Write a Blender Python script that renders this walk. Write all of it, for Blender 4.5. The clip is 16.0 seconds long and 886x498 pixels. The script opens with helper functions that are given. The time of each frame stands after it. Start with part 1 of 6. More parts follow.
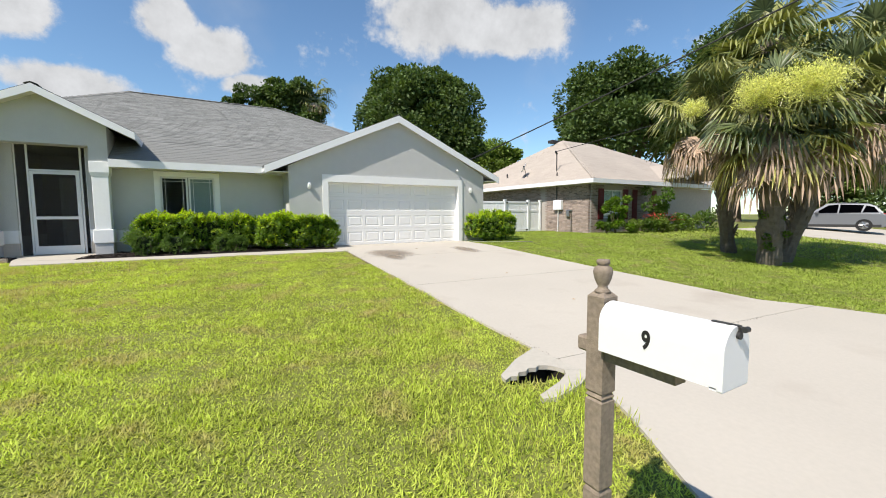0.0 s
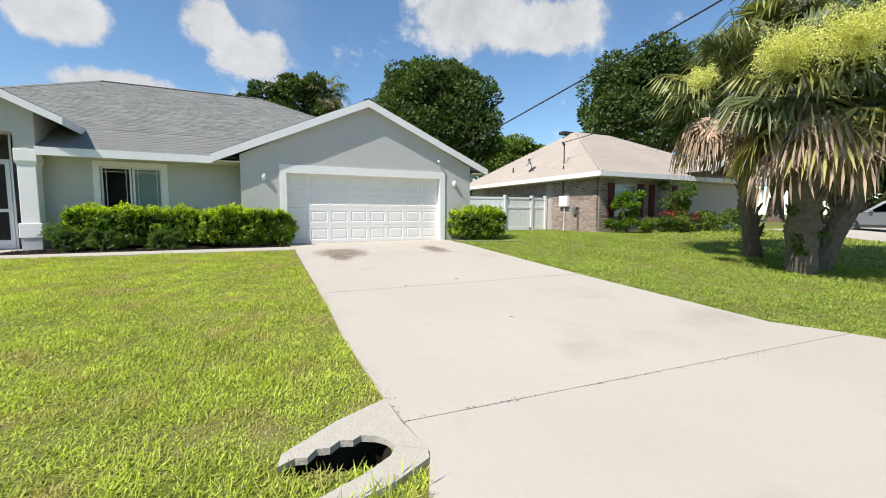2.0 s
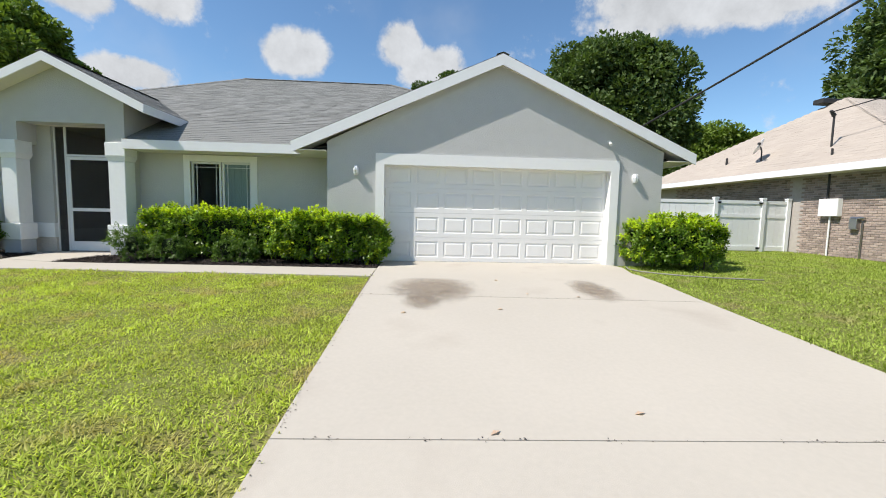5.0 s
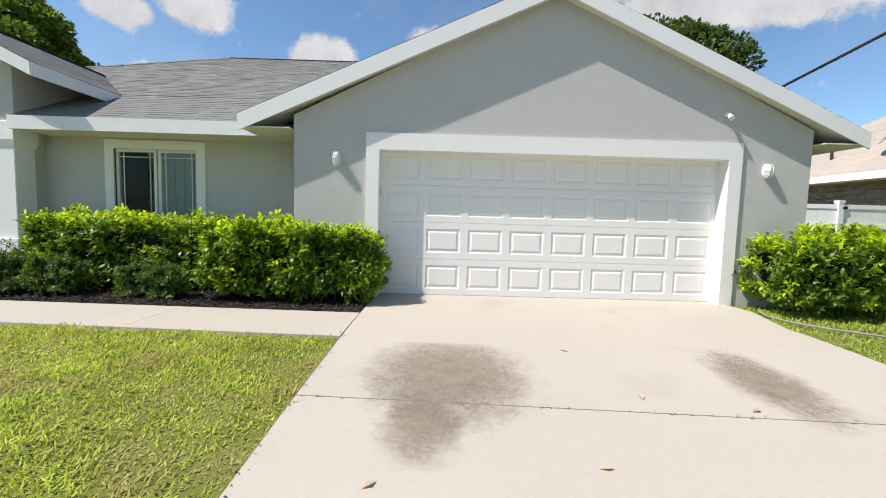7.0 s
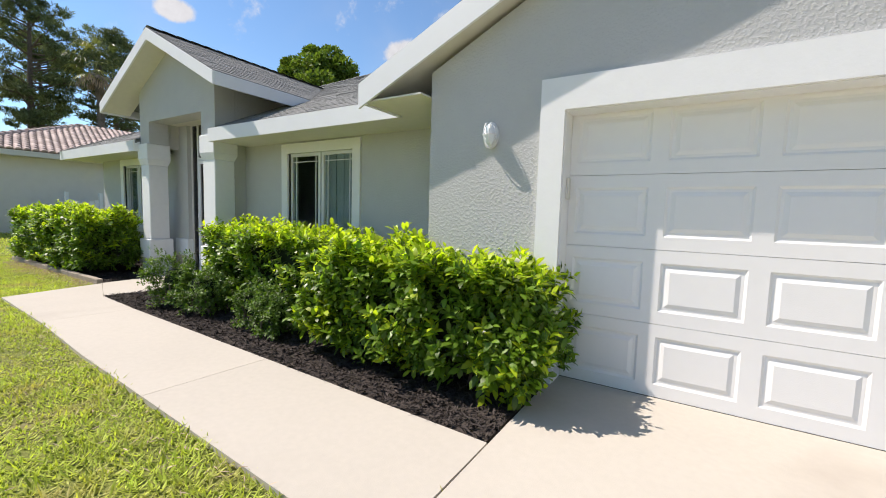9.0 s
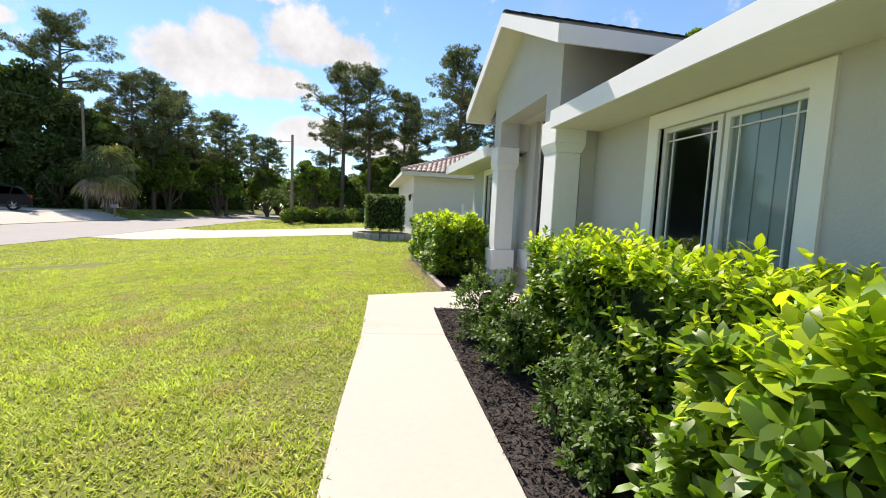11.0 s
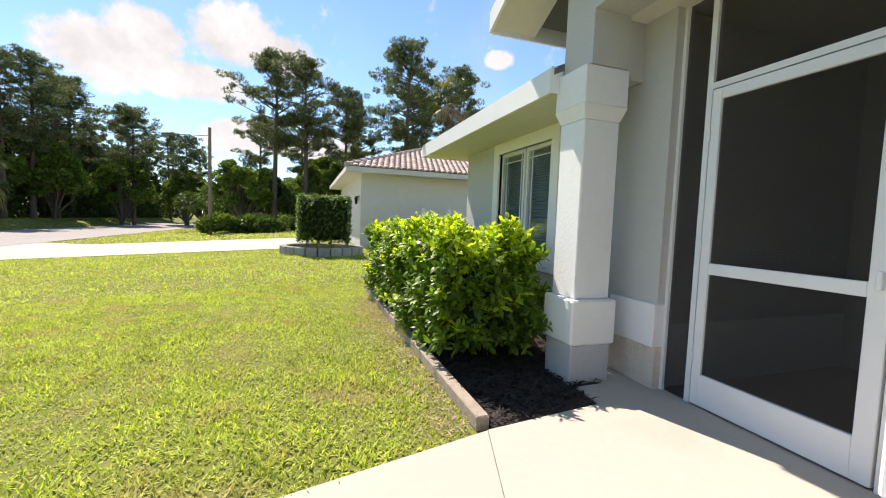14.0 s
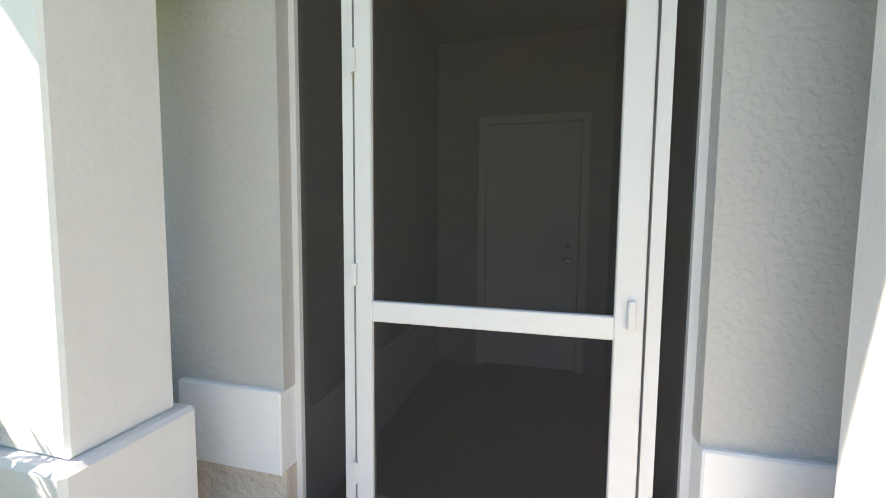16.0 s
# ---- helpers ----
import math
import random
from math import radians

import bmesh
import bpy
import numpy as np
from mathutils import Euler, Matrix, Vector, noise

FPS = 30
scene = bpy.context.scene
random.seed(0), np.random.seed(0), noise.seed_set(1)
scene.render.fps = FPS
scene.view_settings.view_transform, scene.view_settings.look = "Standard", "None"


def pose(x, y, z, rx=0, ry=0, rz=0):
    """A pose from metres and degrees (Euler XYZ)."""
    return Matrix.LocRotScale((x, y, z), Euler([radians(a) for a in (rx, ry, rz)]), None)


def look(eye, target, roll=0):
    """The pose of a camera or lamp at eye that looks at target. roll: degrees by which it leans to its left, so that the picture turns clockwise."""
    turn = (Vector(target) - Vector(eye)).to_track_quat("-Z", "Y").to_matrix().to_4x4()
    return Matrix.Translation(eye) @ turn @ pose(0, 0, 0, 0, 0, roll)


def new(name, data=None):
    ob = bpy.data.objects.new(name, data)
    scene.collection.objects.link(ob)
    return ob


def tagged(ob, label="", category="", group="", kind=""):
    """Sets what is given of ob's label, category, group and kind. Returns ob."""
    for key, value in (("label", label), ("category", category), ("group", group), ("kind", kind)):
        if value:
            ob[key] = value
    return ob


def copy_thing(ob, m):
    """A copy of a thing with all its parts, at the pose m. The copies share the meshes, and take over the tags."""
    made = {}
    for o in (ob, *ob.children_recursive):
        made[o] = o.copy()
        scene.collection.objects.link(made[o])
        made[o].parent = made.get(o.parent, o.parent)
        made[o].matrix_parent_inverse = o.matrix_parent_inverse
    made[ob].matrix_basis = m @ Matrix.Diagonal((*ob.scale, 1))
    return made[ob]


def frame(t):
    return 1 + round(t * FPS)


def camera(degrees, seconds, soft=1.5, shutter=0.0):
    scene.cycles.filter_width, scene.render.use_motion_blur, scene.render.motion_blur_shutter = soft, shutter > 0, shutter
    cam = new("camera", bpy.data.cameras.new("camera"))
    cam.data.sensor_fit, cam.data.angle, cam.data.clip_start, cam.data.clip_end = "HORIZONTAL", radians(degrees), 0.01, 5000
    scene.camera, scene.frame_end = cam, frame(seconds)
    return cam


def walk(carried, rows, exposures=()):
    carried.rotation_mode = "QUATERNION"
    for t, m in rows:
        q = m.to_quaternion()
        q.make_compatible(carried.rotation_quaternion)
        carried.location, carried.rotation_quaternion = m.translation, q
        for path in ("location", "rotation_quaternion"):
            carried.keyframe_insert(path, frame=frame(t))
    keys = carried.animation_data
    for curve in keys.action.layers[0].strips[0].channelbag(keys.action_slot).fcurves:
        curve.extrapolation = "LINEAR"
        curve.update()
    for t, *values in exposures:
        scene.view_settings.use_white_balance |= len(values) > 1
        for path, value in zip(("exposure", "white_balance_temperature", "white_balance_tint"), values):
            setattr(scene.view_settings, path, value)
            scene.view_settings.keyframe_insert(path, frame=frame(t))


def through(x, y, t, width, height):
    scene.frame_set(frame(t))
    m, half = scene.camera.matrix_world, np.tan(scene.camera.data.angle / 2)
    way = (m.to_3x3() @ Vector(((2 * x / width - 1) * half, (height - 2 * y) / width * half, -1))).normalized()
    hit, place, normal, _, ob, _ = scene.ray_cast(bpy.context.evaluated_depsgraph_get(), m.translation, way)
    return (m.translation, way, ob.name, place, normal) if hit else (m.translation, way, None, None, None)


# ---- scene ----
cam = camera(94.7, 16.0, 1.0)
PATH = [
    (0, (-3.477, -13.075, 0.979), (-2.467, -11.357, 0.815), -0.3),
    (0.5, (-3.039, -13.04, 0.951), (-2.02, -11.327, 0.783), -0.5),
    (1, (-2.42, -13.003, 0.916), (-1.403, -11.289, 0.748), -0.5),
    (1.5, (-1.805, -12.836, 0.904), (-0.824, -11.102, 0.734), -0.3),
    (2, (-1.203, -12.568, 0.872), (-0.321, -10.781, 0.703), 0.0),
    (2.5, (-0.723, -12.155, 0.878), (0.008, -10.301, 0.705), 0.5),
    (3, (-0.308, -11.57, 0.915), (0.246, -9.656, 0.74), 0.8),
    (3.5, (0.045, -10.889, 0.944), (0.44, -8.936, 0.768), 1.1),
    (4, (0.313, -10.2, 0.974), (0.595, -8.228, 0.799), 1.2),
    (6.5, (0.888, -6.46, 1.148), (0.93, -4.467, 0.986), 1.5),
    (7, (0.854, -5.753, 1.151), (0.877, -3.759, 0.996), 1.6),
    (7.5, (0.901, -5.028, 1.152), (0.851, -3.035, 0.99), 1.9),
    (8, (0.92, -4.329, 1.21), (0.724, -2.345, 1.045), 2.0),
    (8.5, (0.975, -3.662, 1.249), (0.399, -1.755, 1.073), 1.6),
    (9, (0.871, -3.045, 1.28), (-0.18, -1.351, 1.11), 1.7),
    (9.5, (0.635, -2.514, 1.235), (-0.821, -1.153, 1.08), 2.4),
    (10, (0.209, -2.09, 1.229), (-1.538, -1.13, 1.062), 2.5),
    (12.5, (-3.1, -1.548, 1.24), (-5.089, -1.42, 1.08), 3.3),
    (13, (-3.81, -1.538, 1.232), (-5.796, -1.361, 1.081), 3.0),
    (13.5, (-4.467, -1.489, 1.239), (-6.433, -1.15, 1.097), 2.7),
    (14, (-5.101, -1.441, 1.217), (-6.991, -0.803, 1.083), 2.1),
    (14.5, (-5.628, -1.246, 1.226), (-7.317, -0.184, 1.089), 1.3),
    (15, (-6.042, -0.955, 1.268), (-7.38, 0.524, 1.12), 0.5),
    (15.5, (-6.339, -0.621, 1.287), (-7.24, 1.159, 1.139), 0.2),
    (16, (-6.486, -0.241, 1.309), (-6.99, 1.688, 1.154), 0.5),
]
walk(cam, [(t, look(eye, target, roll)) for t, eye, target, roll in PATH],
     [(0.0, 0.46, 6750, 12), (4.0, 0.43, 6550, 11), (7.0, 0.44, 6750, 14), (9.0, 0.57, 6800, 16), (10.2, 0.74, 6900, 16), (12.5, 0.82, 7100, 17),
      (14.0, 0.86, 7150, 18), (15.0, 1.40, 7500, 21), (15.5, 1.58, 7650, 21), (16.0, 1.68, 7550, 20)])

# ---- world, sun, exposure ----
SUN = Vector((-0.75, -0.255, 1.0)).normalized()
world = bpy.data.worlds.new("sky")
scene.world = world
world.use_nodes = True
wt = world.node_tree
wt.nodes.clear()


def wn(kind, **props):
    n = wt.nodes.new(kind)
    for k, v in props.items():
        setattr(n, k, v)
    return n


def wmath(op, a, b=None, c=None):
    n = wn("ShaderNodeMath", operation=op)
    for i, v in enumerate((a, b, c)):
        if v is None:
            continue
        if isinstance(v, (int, float)):
            n.inputs[i].default_value = v
        else:
            wt.links.new(v, n.inputs[i])
    return n.outputs[0]


sky = wn("ShaderNodeTexSky", sky_type="NISHITA", sun_disc=False, sun_elevation=math.asin(SUN.z),
         sun_rotation=math.atan2(SUN.x, SUN.y), altitude=10, air_density=1.0, dust_density=0.0, ozone_density=2.0)
coord = wn("ShaderNodeTexCoord")
puff = wn("ShaderNodeTexNoise")
puff.inputs["Scale"].default_value, puff.inputs["Detail"].default_value, puff.inputs["Roughness"].default_value = 11.0, 9.0, 0.64
wt.links.new(coord.outputs["Generated"], puff.inputs["Vector"])
soft_puff = wn("ShaderNodeTexNoise")
soft_puff.inputs["Scale"].default_value, soft_puff.inputs["Detail"].default_value = 3.2, 5.0
wt.links.new(coord.outputs["Generated"], soft_puff.inputs["Vector"])
split = wn("ShaderNodeSeparateXYZ")
wt.links.new(coord.outputs["Generated"], split.inputs[0])


def cloud(x, y, z, wide, high):
    """A cumulus heap: 1 in its middle, 0 at its rim, flattened to wide and high."""
    d = Vector((x, y, z)).normalized()
    side = Vector((d.y, -d.x, 0)).normalized()
    up = side.cross(d)
    a = wn("ShaderNodeVectorMath", operation="DOT_PRODUCT")
    b = wn("ShaderNodeVectorMath", operation="DOT_PRODUCT")
    c = wn("ShaderNodeVectorMath", operation="DOT_PRODUCT")
    for n, v in ((a, side / wide), (b, up / high), (c, d)):
        wt.links.new(coord.outputs["Generated"], n.inputs[0])
        n.inputs[1].default_value = v
    q = wmath("ADD", wmath("POWER", wmath("ABSOLUTE", a.outputs["Value"]), 2.0), wmath("POWER", wmath("ABSOLUTE", b.outputs["Value"]), 2.0))
    front = wmath("GREATER_THAN", c.outputs["Value"], 0.2)
    return wmath("MULTIPLY", wmath("SUBTRACT", 1.0, wmath("SQRT", q)), front)


heaps = [cloud(*c) for c in (
    (0.036, 0.946, 0.321, 0.10, 0.06), (-0.04, 0.933, 0.365, 0.06, 0.06), (0.10, 0.96, 0.27, 0.07, 0.035), (0.46, 0.787, 0.43, 0.17, 0.11), (0.60, 0.71, 0.40, 0.16, 0.07), (-0.19, 0.957, 0.232, 0.12, 0.04),
    (-0.26, 0.91, 0.33, 0.09, 0.06), (-0.53, 0.815, 0.245, 0.10, 0.04), (-0.898, -0.333, 0.275, 0.13, 0.07), (-0.901, -0.278, 0.315, 0.09, 0.07), (-0.926, -0.13, 0.345, 0.13, 0.075),
    (-0.936, -0.055, 0.335, 0.10, 0.055), (-0.938, -0.225, 0.26, 0.16, 0.05), (-0.873, -0.271, 0.415, 0.14, 0.03), (-0.846, 0.40, 0.36, 0.04, 0.025), (-0.568, 0.747, 0.347, 0.07, 0.04), (-0.469, 0.798, 0.385, 0.08, 0.06),
    (-0.972, -0.13, 0.165, 0.10, 0.045), (-0.99, 0.02, 0.15, 0.14, 0.04), (-0.758, -0.564, 0.335, 0.06, 0.025), (-0.762, -0.586, 0.276, 0.05, 0.02), (-0.716, -0.667, 0.206, 0.06, 0.025), (0.1, -0.9, 0.4, 0.3, 0.1), (0.9, -0.2, 0.35, 0.3, 0.09))]
top = heaps[0]
for h in heaps[1:]:
    top = wmath("MAXIMUM", top, h)
body = wmath("ADD", wmath("MULTIPLY", top, 1.5), wmath("MULTIPLY", wmath("SUBTRACT", puff.outputs["Fac"], 0.5), 2.1))
mask = wn("ShaderNodeMapRange", interpolation_type="SMOOTHSTEP")
wt.links.new(body, mask.inputs["Value"])
mask.inputs["From Min"].default_value, mask.inputs["From Max"].default_value = 0.12, 0.62
veil = wn("ShaderNodeMapRange", interpolation_type="SMOOTHSTEP")
wt.links.new(soft_puff.outputs["Fac"], veil.inputs["Value"])
veil.inputs["From Min"].default_value, veil.inputs["From Max"].default_value, veil.inputs["To Max"].default_value = 0.5, 0.85, 0.35
cover = wmath("MAXIMUM", mask.outputs[0], veil.outputs[0])
above = wmath("GREATER_THAN", split.outputs["Z"], 0.02)
cover = wmath("MULTIPLY", cover, above)
mix = wn("ShaderNodeMix", data_type="RGBA")
wt.links.new(cover, mix.inputs["Factor"])
tint = wn("ShaderNodeMix", data_type="RGBA", blend_type="MULTIPLY")
tint.inputs["Factor"].default_value = 1.0
wt.links.new(sky.outputs[0], tint.inputs["A"])
tint.inputs["B"].default_value = (0.80, 0.98, 1.06, 1)
wt.links.new(tint.outputs["Result"], mix.inputs["A"])
shade = wn("ShaderNodeMapRange")
wt.links.new(puff.outputs["Fac"], shade.inputs["Value"])
shade.inputs["From Min"].default_value, shade.inputs["From Max"].default_value = 0.3, 0.7
shade.inputs["To Min"].default_value, shade.inputs["To Max"].default_value = 3.8, 5.4
grey = wn("ShaderNodeCombineColor")
for k, hue in enumerate((0.95, 1.0, 1.05)):
    wt.links.new(wmath("MULTIPLY", shade.outputs[0], hue), grey.inputs[k])
wt.links.new(grey.outputs[0], mix.inputs["B"])
back = wn("ShaderNodeBackground")
back.inputs["Strength"].default_value = 0.112
wt.links.new(mix.outputs["Result"], back.inputs["Color"])
wt.links.new(back.outputs[0], wn("ShaderNodeOutputWorld").inputs["Surface"])

sun_lamp = bpy.data.lights.new("sun", "SUN")
sun_lamp.energy, sun_lamp.angle, sun_lamp.color = 4.7, radians(0.53), (1.0, 0.95, 0.87)
new("sun", sun_lamp).matrix_world = look(SUN * 60, (0, 0, 0))



# ---- materials ----
def mat(name, color, rough=0.8, metal=0.0, noise_scale=12.0, spread=0.15, bump=0.0, bump_scale=60.0, big=0.0, big_scale=0.7,
        island=0.0, obj=0.0, through=0.0, spec=0.3, alpha=1.0, stain=None, flat=False):
    """A surface with variation at two scales, fine relief and, for leaves, light passing through."""
    m = bpy.data.materials.new(name)
    m.use_nodes = True
    t = m.node_tree
    b = t.nodes["Principled BSDF"]
    b.inputs["Roughness"].default_value, b.inputs["Metallic"].default_value = rough, metal
    b.inputs["Specular IOR Level"].default_value = spec
    geo = t.nodes.new("ShaderNodeNewGeometry")
    info = t.nodes.new("ShaderNodeObjectInfo")
    n1 = t.nodes.new("ShaderNodeTexNoise")
    n1.inputs["Scale"].default_value, n1.inputs["Detail"].default_value = noise_scale, 4.0
    t.links.new(geo.outputs["Position"], n1.inputs["Vector"])
    total = None

    def term(sock, amount, mean=0.5):
        nonlocal total
        a = t.nodes.new("ShaderNodeMath")
        a.operation = "MULTIPLY_ADD"
        t.links.new(sock, a.inputs[0])
        a.inputs[1].default_value = amount
        if total is None:
            a.inputs[2].default_value = 1.0 - mean * amount
        else:
            s = t.nodes.new("ShaderNodeMath")
            s.operation = "SUBTRACT"
            t.links.new(total, s.inputs[0])
            s.inputs[1].default_value = mean * amount
            t.links.new(s.outputs[0], a.inputs[2])
        total = a.outputs[0]

    term(n1.outputs["Fac"], spread * 2)
    if big:
        n2 = t.nodes.new("ShaderNodeTexNoise")
        n2.inputs["Scale"].default_value, n2.inputs["Detail"].default_value = big_scale, 3.0
        t.links.new(geo.outputs["Position"], n2.inputs["Vector"])
        term(n2.outputs["Fac"], big * 2)
    if island:
        term(geo.outputs["Random Per Island"], island)
    if obj:
        term(info.outputs["Random"], obj)
    mul = t.nodes.new("ShaderNodeVectorMath")
    mul.operation = "SCALE"
    mul.inputs[0].default_value = color
    t.links.new(total, mul.inputs["Scale"])
    out = mul.outputs[0]
    if stain:
        scol, sscale, lo, hi = stain
        n3 = t.nodes.new("ShaderNodeTexNoise")
        n3.inputs["Scale"].default_value, n3.inputs["Detail"].default_value = sscale, 6.0
        t.links.new(geo.outputs["Position"], n3.inputs["Vector"])
        r = t.nodes.new("ShaderNodeMapRange")
        t.links.new(n3.outputs["Fac"], r.inputs["Value"])
        r.inputs["From Min"].default_value, r.inputs["From Max"].default_value = lo, hi
        mx = t.nodes.new("ShaderNodeMix")
        mx.data_type = "RGBA"
        t.links.new(r.outputs[0], mx.inputs["Factor"])
        t.links.new(out, mx.inputs["A"])
        mx.inputs["B"].default_value = (*scol, 1)
        out = mx.outputs["Result"]
    t.links.new(out, b.inputs["Base Color"])
    if bump:
        n4 = t.nodes.new("ShaderNodeTexNoise")
        n4.inputs["Scale"].default_value, n4.inputs["Detail"].default_value = bump_scale, 5.0
        t.links.new(geo.outputs["Position"], n4.inputs["Vector"])
        bp = t.nodes.new("ShaderNodeBump")
        bp.inputs["Strength"].default_value, bp.inputs["Distance"].default_value = bump, 0.02
        height = n4.outputs["Fac"]
        if flat:
            # knocked-down trowel work: blobs with flattened tops
            cut = t.nodes.new("ShaderNodeMapRange")
            cut.interpolation_type = "SMOOTHSTEP"
            t.links.new(height, cut.inputs["Value"])
            cut.inputs["From Min"].default_value, cut.inputs["From Max"].default_value = 0.42, 0.66
            cut.inputs["To Max"].default_value = 0.30
            height = cut.outputs[0]
        t.links.new(height, bp.inputs["Height"])
        t.links.new(bp.outputs[0], b.inputs["Normal"])
    surface = t.nodes["Material Output"].inputs["Surface"]
    if through:
        tr = t.nodes.new("ShaderNodeBsdfTranslucent")
        g = t.nodes.new("ShaderNodeVectorMath")
        g.operation = "MULTIPLY"
        t.links.new(out, g.inputs[0])
        g.inputs[1].default_value = (1.5, 1.6, 0.7)
        t.links.new(g.outputs[0], tr.inputs["Color"])
        ms = t.nodes.new("ShaderNodeMixShader")
        ms.inputs[0].default_value = through
        t.links.new(b.outputs[0], ms.inputs[1])
        t.links.new(tr.outputs[0], ms.inputs[2])
        t.links.new(ms.outputs[0], surface)
    if alpha < 1:
        b.inputs["Alpha"].default_value = alpha
    return m


STUCCO = mat("grey_stucco", (0.50, 0.50, 0.488), 0.9, spread=0.05, noise_scale=4, bump=0.34, bump_scale=44, big=0.03, flat=True)
WHITE_STUCCO = mat("white_stucco", (0.78, 0.79, 0.79), 0.9, spread=0.04, bump=0.12, bump_scale=45)
GREY_PLINTH = mat("grey_plinth", (0.47, 0.48, 0.49), 0.9, spread=0.05, bump=0.5, bump_scale=40)
BEIGE_STUCCO = mat("beige_stucco", (0.62, 0.55, 0.47), 0.95, spread=0.12, bump=1.0, bump_scale=30)
WHITE_TRIM = mat("white_trim", (0.80, 0.80, 0.785), 0.6, spread=0.03, bump=0.05, bump_scale=50)
FASCIA = mat("white_fascia", (0.76, 0.77, 0.78), 0.55, spread=0.05, noise_scale=3, big=0.04)
SOFFIT = mat("cream_soffit", (0.66, 0.64, 0.57), 0.8, spread=0.06)
DOOR_WHITE = mat("garage_door_white", (0.80, 0.79, 0.765), 0.45, spread=0.02, bump=0.08, bump_scale=200)
SHINGLE = mat("grey_shingle", (0.212, 0.216, 0.205), 0.95, spread=0.25, noise_scale=90, island=0.32, big=0.06, big_scale=0.8, bump=0.5, bump_scale=220)
SHINGLE_TAN = mat("tan_shingle", (0.40, 0.35, 0.30), 0.95, spread=0.15, noise_scale=30, island=0.08, big=0.12, big_scale=0.6)
TILE_ROOF = mat("clay_tile", (0.42, 0.33, 0.29), 0.8, spread=0.2, noise_scale=8, island=0.5)
CONCRETE = mat("concrete", (0.458, 0.422, 0.362), 0.9, spread=0.06, noise_scale=25, big=0.11, big_scale=0.45, bump=0.12, bump_scale=180, obj=0.03, stain=((0.37, 0.325, 0.275), 0.9, 0.58, 0.85))
OLD_CONCRETE = mat("broken_concrete", (0.45, 0.42, 0.36), 0.95, spread=0.12, noise_scale=18, bump=0.5, bump_scale=60)
JOINT = mat("joint_dirt", (0.16, 0.13, 0.10), 1.0, spread=0.3)
ASPHALT = mat("asphalt", (0.33, 0.31, 0.29), 0.95, spread=0.12, noise_scale=40, big=0.1, bump=0.4, bump_scale=120)
SOIL = mat("lawn_soil", (0.15, 0.165, 0.04), 1.0, spread=0.35, noise_scale=7, big=0.2, big_scale=0.5, bump=0.6, bump_scale=40, stain=((0.20, 0.17, 0.075), 1.1, 0.55, 0.75))
GRASS = mat("grass_blade", (0.435, 0.495, 0.085), 0.6, spread=0.5, noise_scale=5.0, island=0.75, big=0.35, big_scale=0.6, through=0.35, spec=0.25, stain=((0.46, 0.41, 0.15), 2.2, 0.52, 0.66))
LUSH_GRASS = mat("lush_grass_blade", (0.30, 0.375, 0.07), 0.6, spread=0.45, noise_scale=5.0, island=0.7, big=0.3, big_scale=0.6, through=0.3, spec=0.25, stain=((0.36, 0.34, 0.14), 2.2, 0.56, 0.70))
MULCH = mat("dark_mulch", (0.045, 0.036, 0.031), 0.9, spread=0.4, noise_scale=30, island=1.0, bump=0.6, bump_scale=80)
LEAF = mat("hedge_leaf", (0.12, 0.205, 0.02), 0.40, spread=0.25, noise_scale=3, island=1.1, through=0.42, spec=0.45)
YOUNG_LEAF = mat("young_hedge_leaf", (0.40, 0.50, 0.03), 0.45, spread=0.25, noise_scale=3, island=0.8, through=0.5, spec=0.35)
LEAF_DARK = mat("shrub_leaf", (0.085, 0.15, 0.024), 0.45, spread=0.2, noise_scale=3, island=0.8, through=0.36, spec=0.3)
CORE = mat("hedge_inner_shade", (0.012, 0.022, 0.006), 1.0, spread=0.3)
OAK_LEAF = mat("oak_leaf", (0.085, 0.13, 0.04), 0.6, spread=0.3, noise_scale=0.5, island=0.9, through=0.22, spec=0.25)
PINE_LEAF = mat("pine_needles", (0.15, 0.18, 0.085), 0.7, spread=0.3, noise_scale=0.4, island=0.9, through=0.15, spec=0.2)
BUSH_LEAF = mat("bush_leaf", (0.14, 0.205, 0.035), 0.6, spread=0.3, noise_scale=0.4, island=0.9, through=0.22, spec=0.25)
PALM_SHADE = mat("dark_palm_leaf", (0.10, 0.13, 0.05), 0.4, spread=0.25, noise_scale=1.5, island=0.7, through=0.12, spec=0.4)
PALM_YELLOW = mat("yellowing_palm_leaf", (0.36, 0.34, 0.10), 0.45, spread=0.25, noise_scale=1.5, island=0.8, through=0.2, spec=0.35)
PALM_LEAF = mat("palm_leaf", (0.235, 0.245, 0.08), 0.36, spread=0.25, noise_scale=1.5, island=0.8, through=0.2, spec=0.4)
PALM_DEAD = mat("dead_palm_leaf", (0.43, 0.32, 0.24), 0.8, spread=0.3, noise_scale=3, island=0.8, through=0.12)
PALM_BLOOM = mat("palm_bloom", (0.66, 0.66, 0.22), 0.8, spread=0.3, noise_scale=6, island=0.7, through=0.25)
BARK = mat("bark", (0.14, 0.11, 0.085), 0.95, spread=0.4, noise_scale=8, bump=1.0, bump_scale=25)
PALM_BARK = mat("palm_bark", (0.16, 0.135, 0.11), 0.95, spread=0.45, noise_scale=10, bump=1.0, bump_scale=30)
OLD_WOOD = mat("weathered_wood", (0.235, 0.19, 0.145), 0.9, spread=0.5, noise_scale=45, bump=0.35, bump_scale=190, big=0.25, big_scale=6.0)
GREY_WOOD = mat("grey_timber", (0.36, 0.30, 0.24), 0.9, spread=0.3, noise_scale=20, bump=0.7, bump_scale=70)
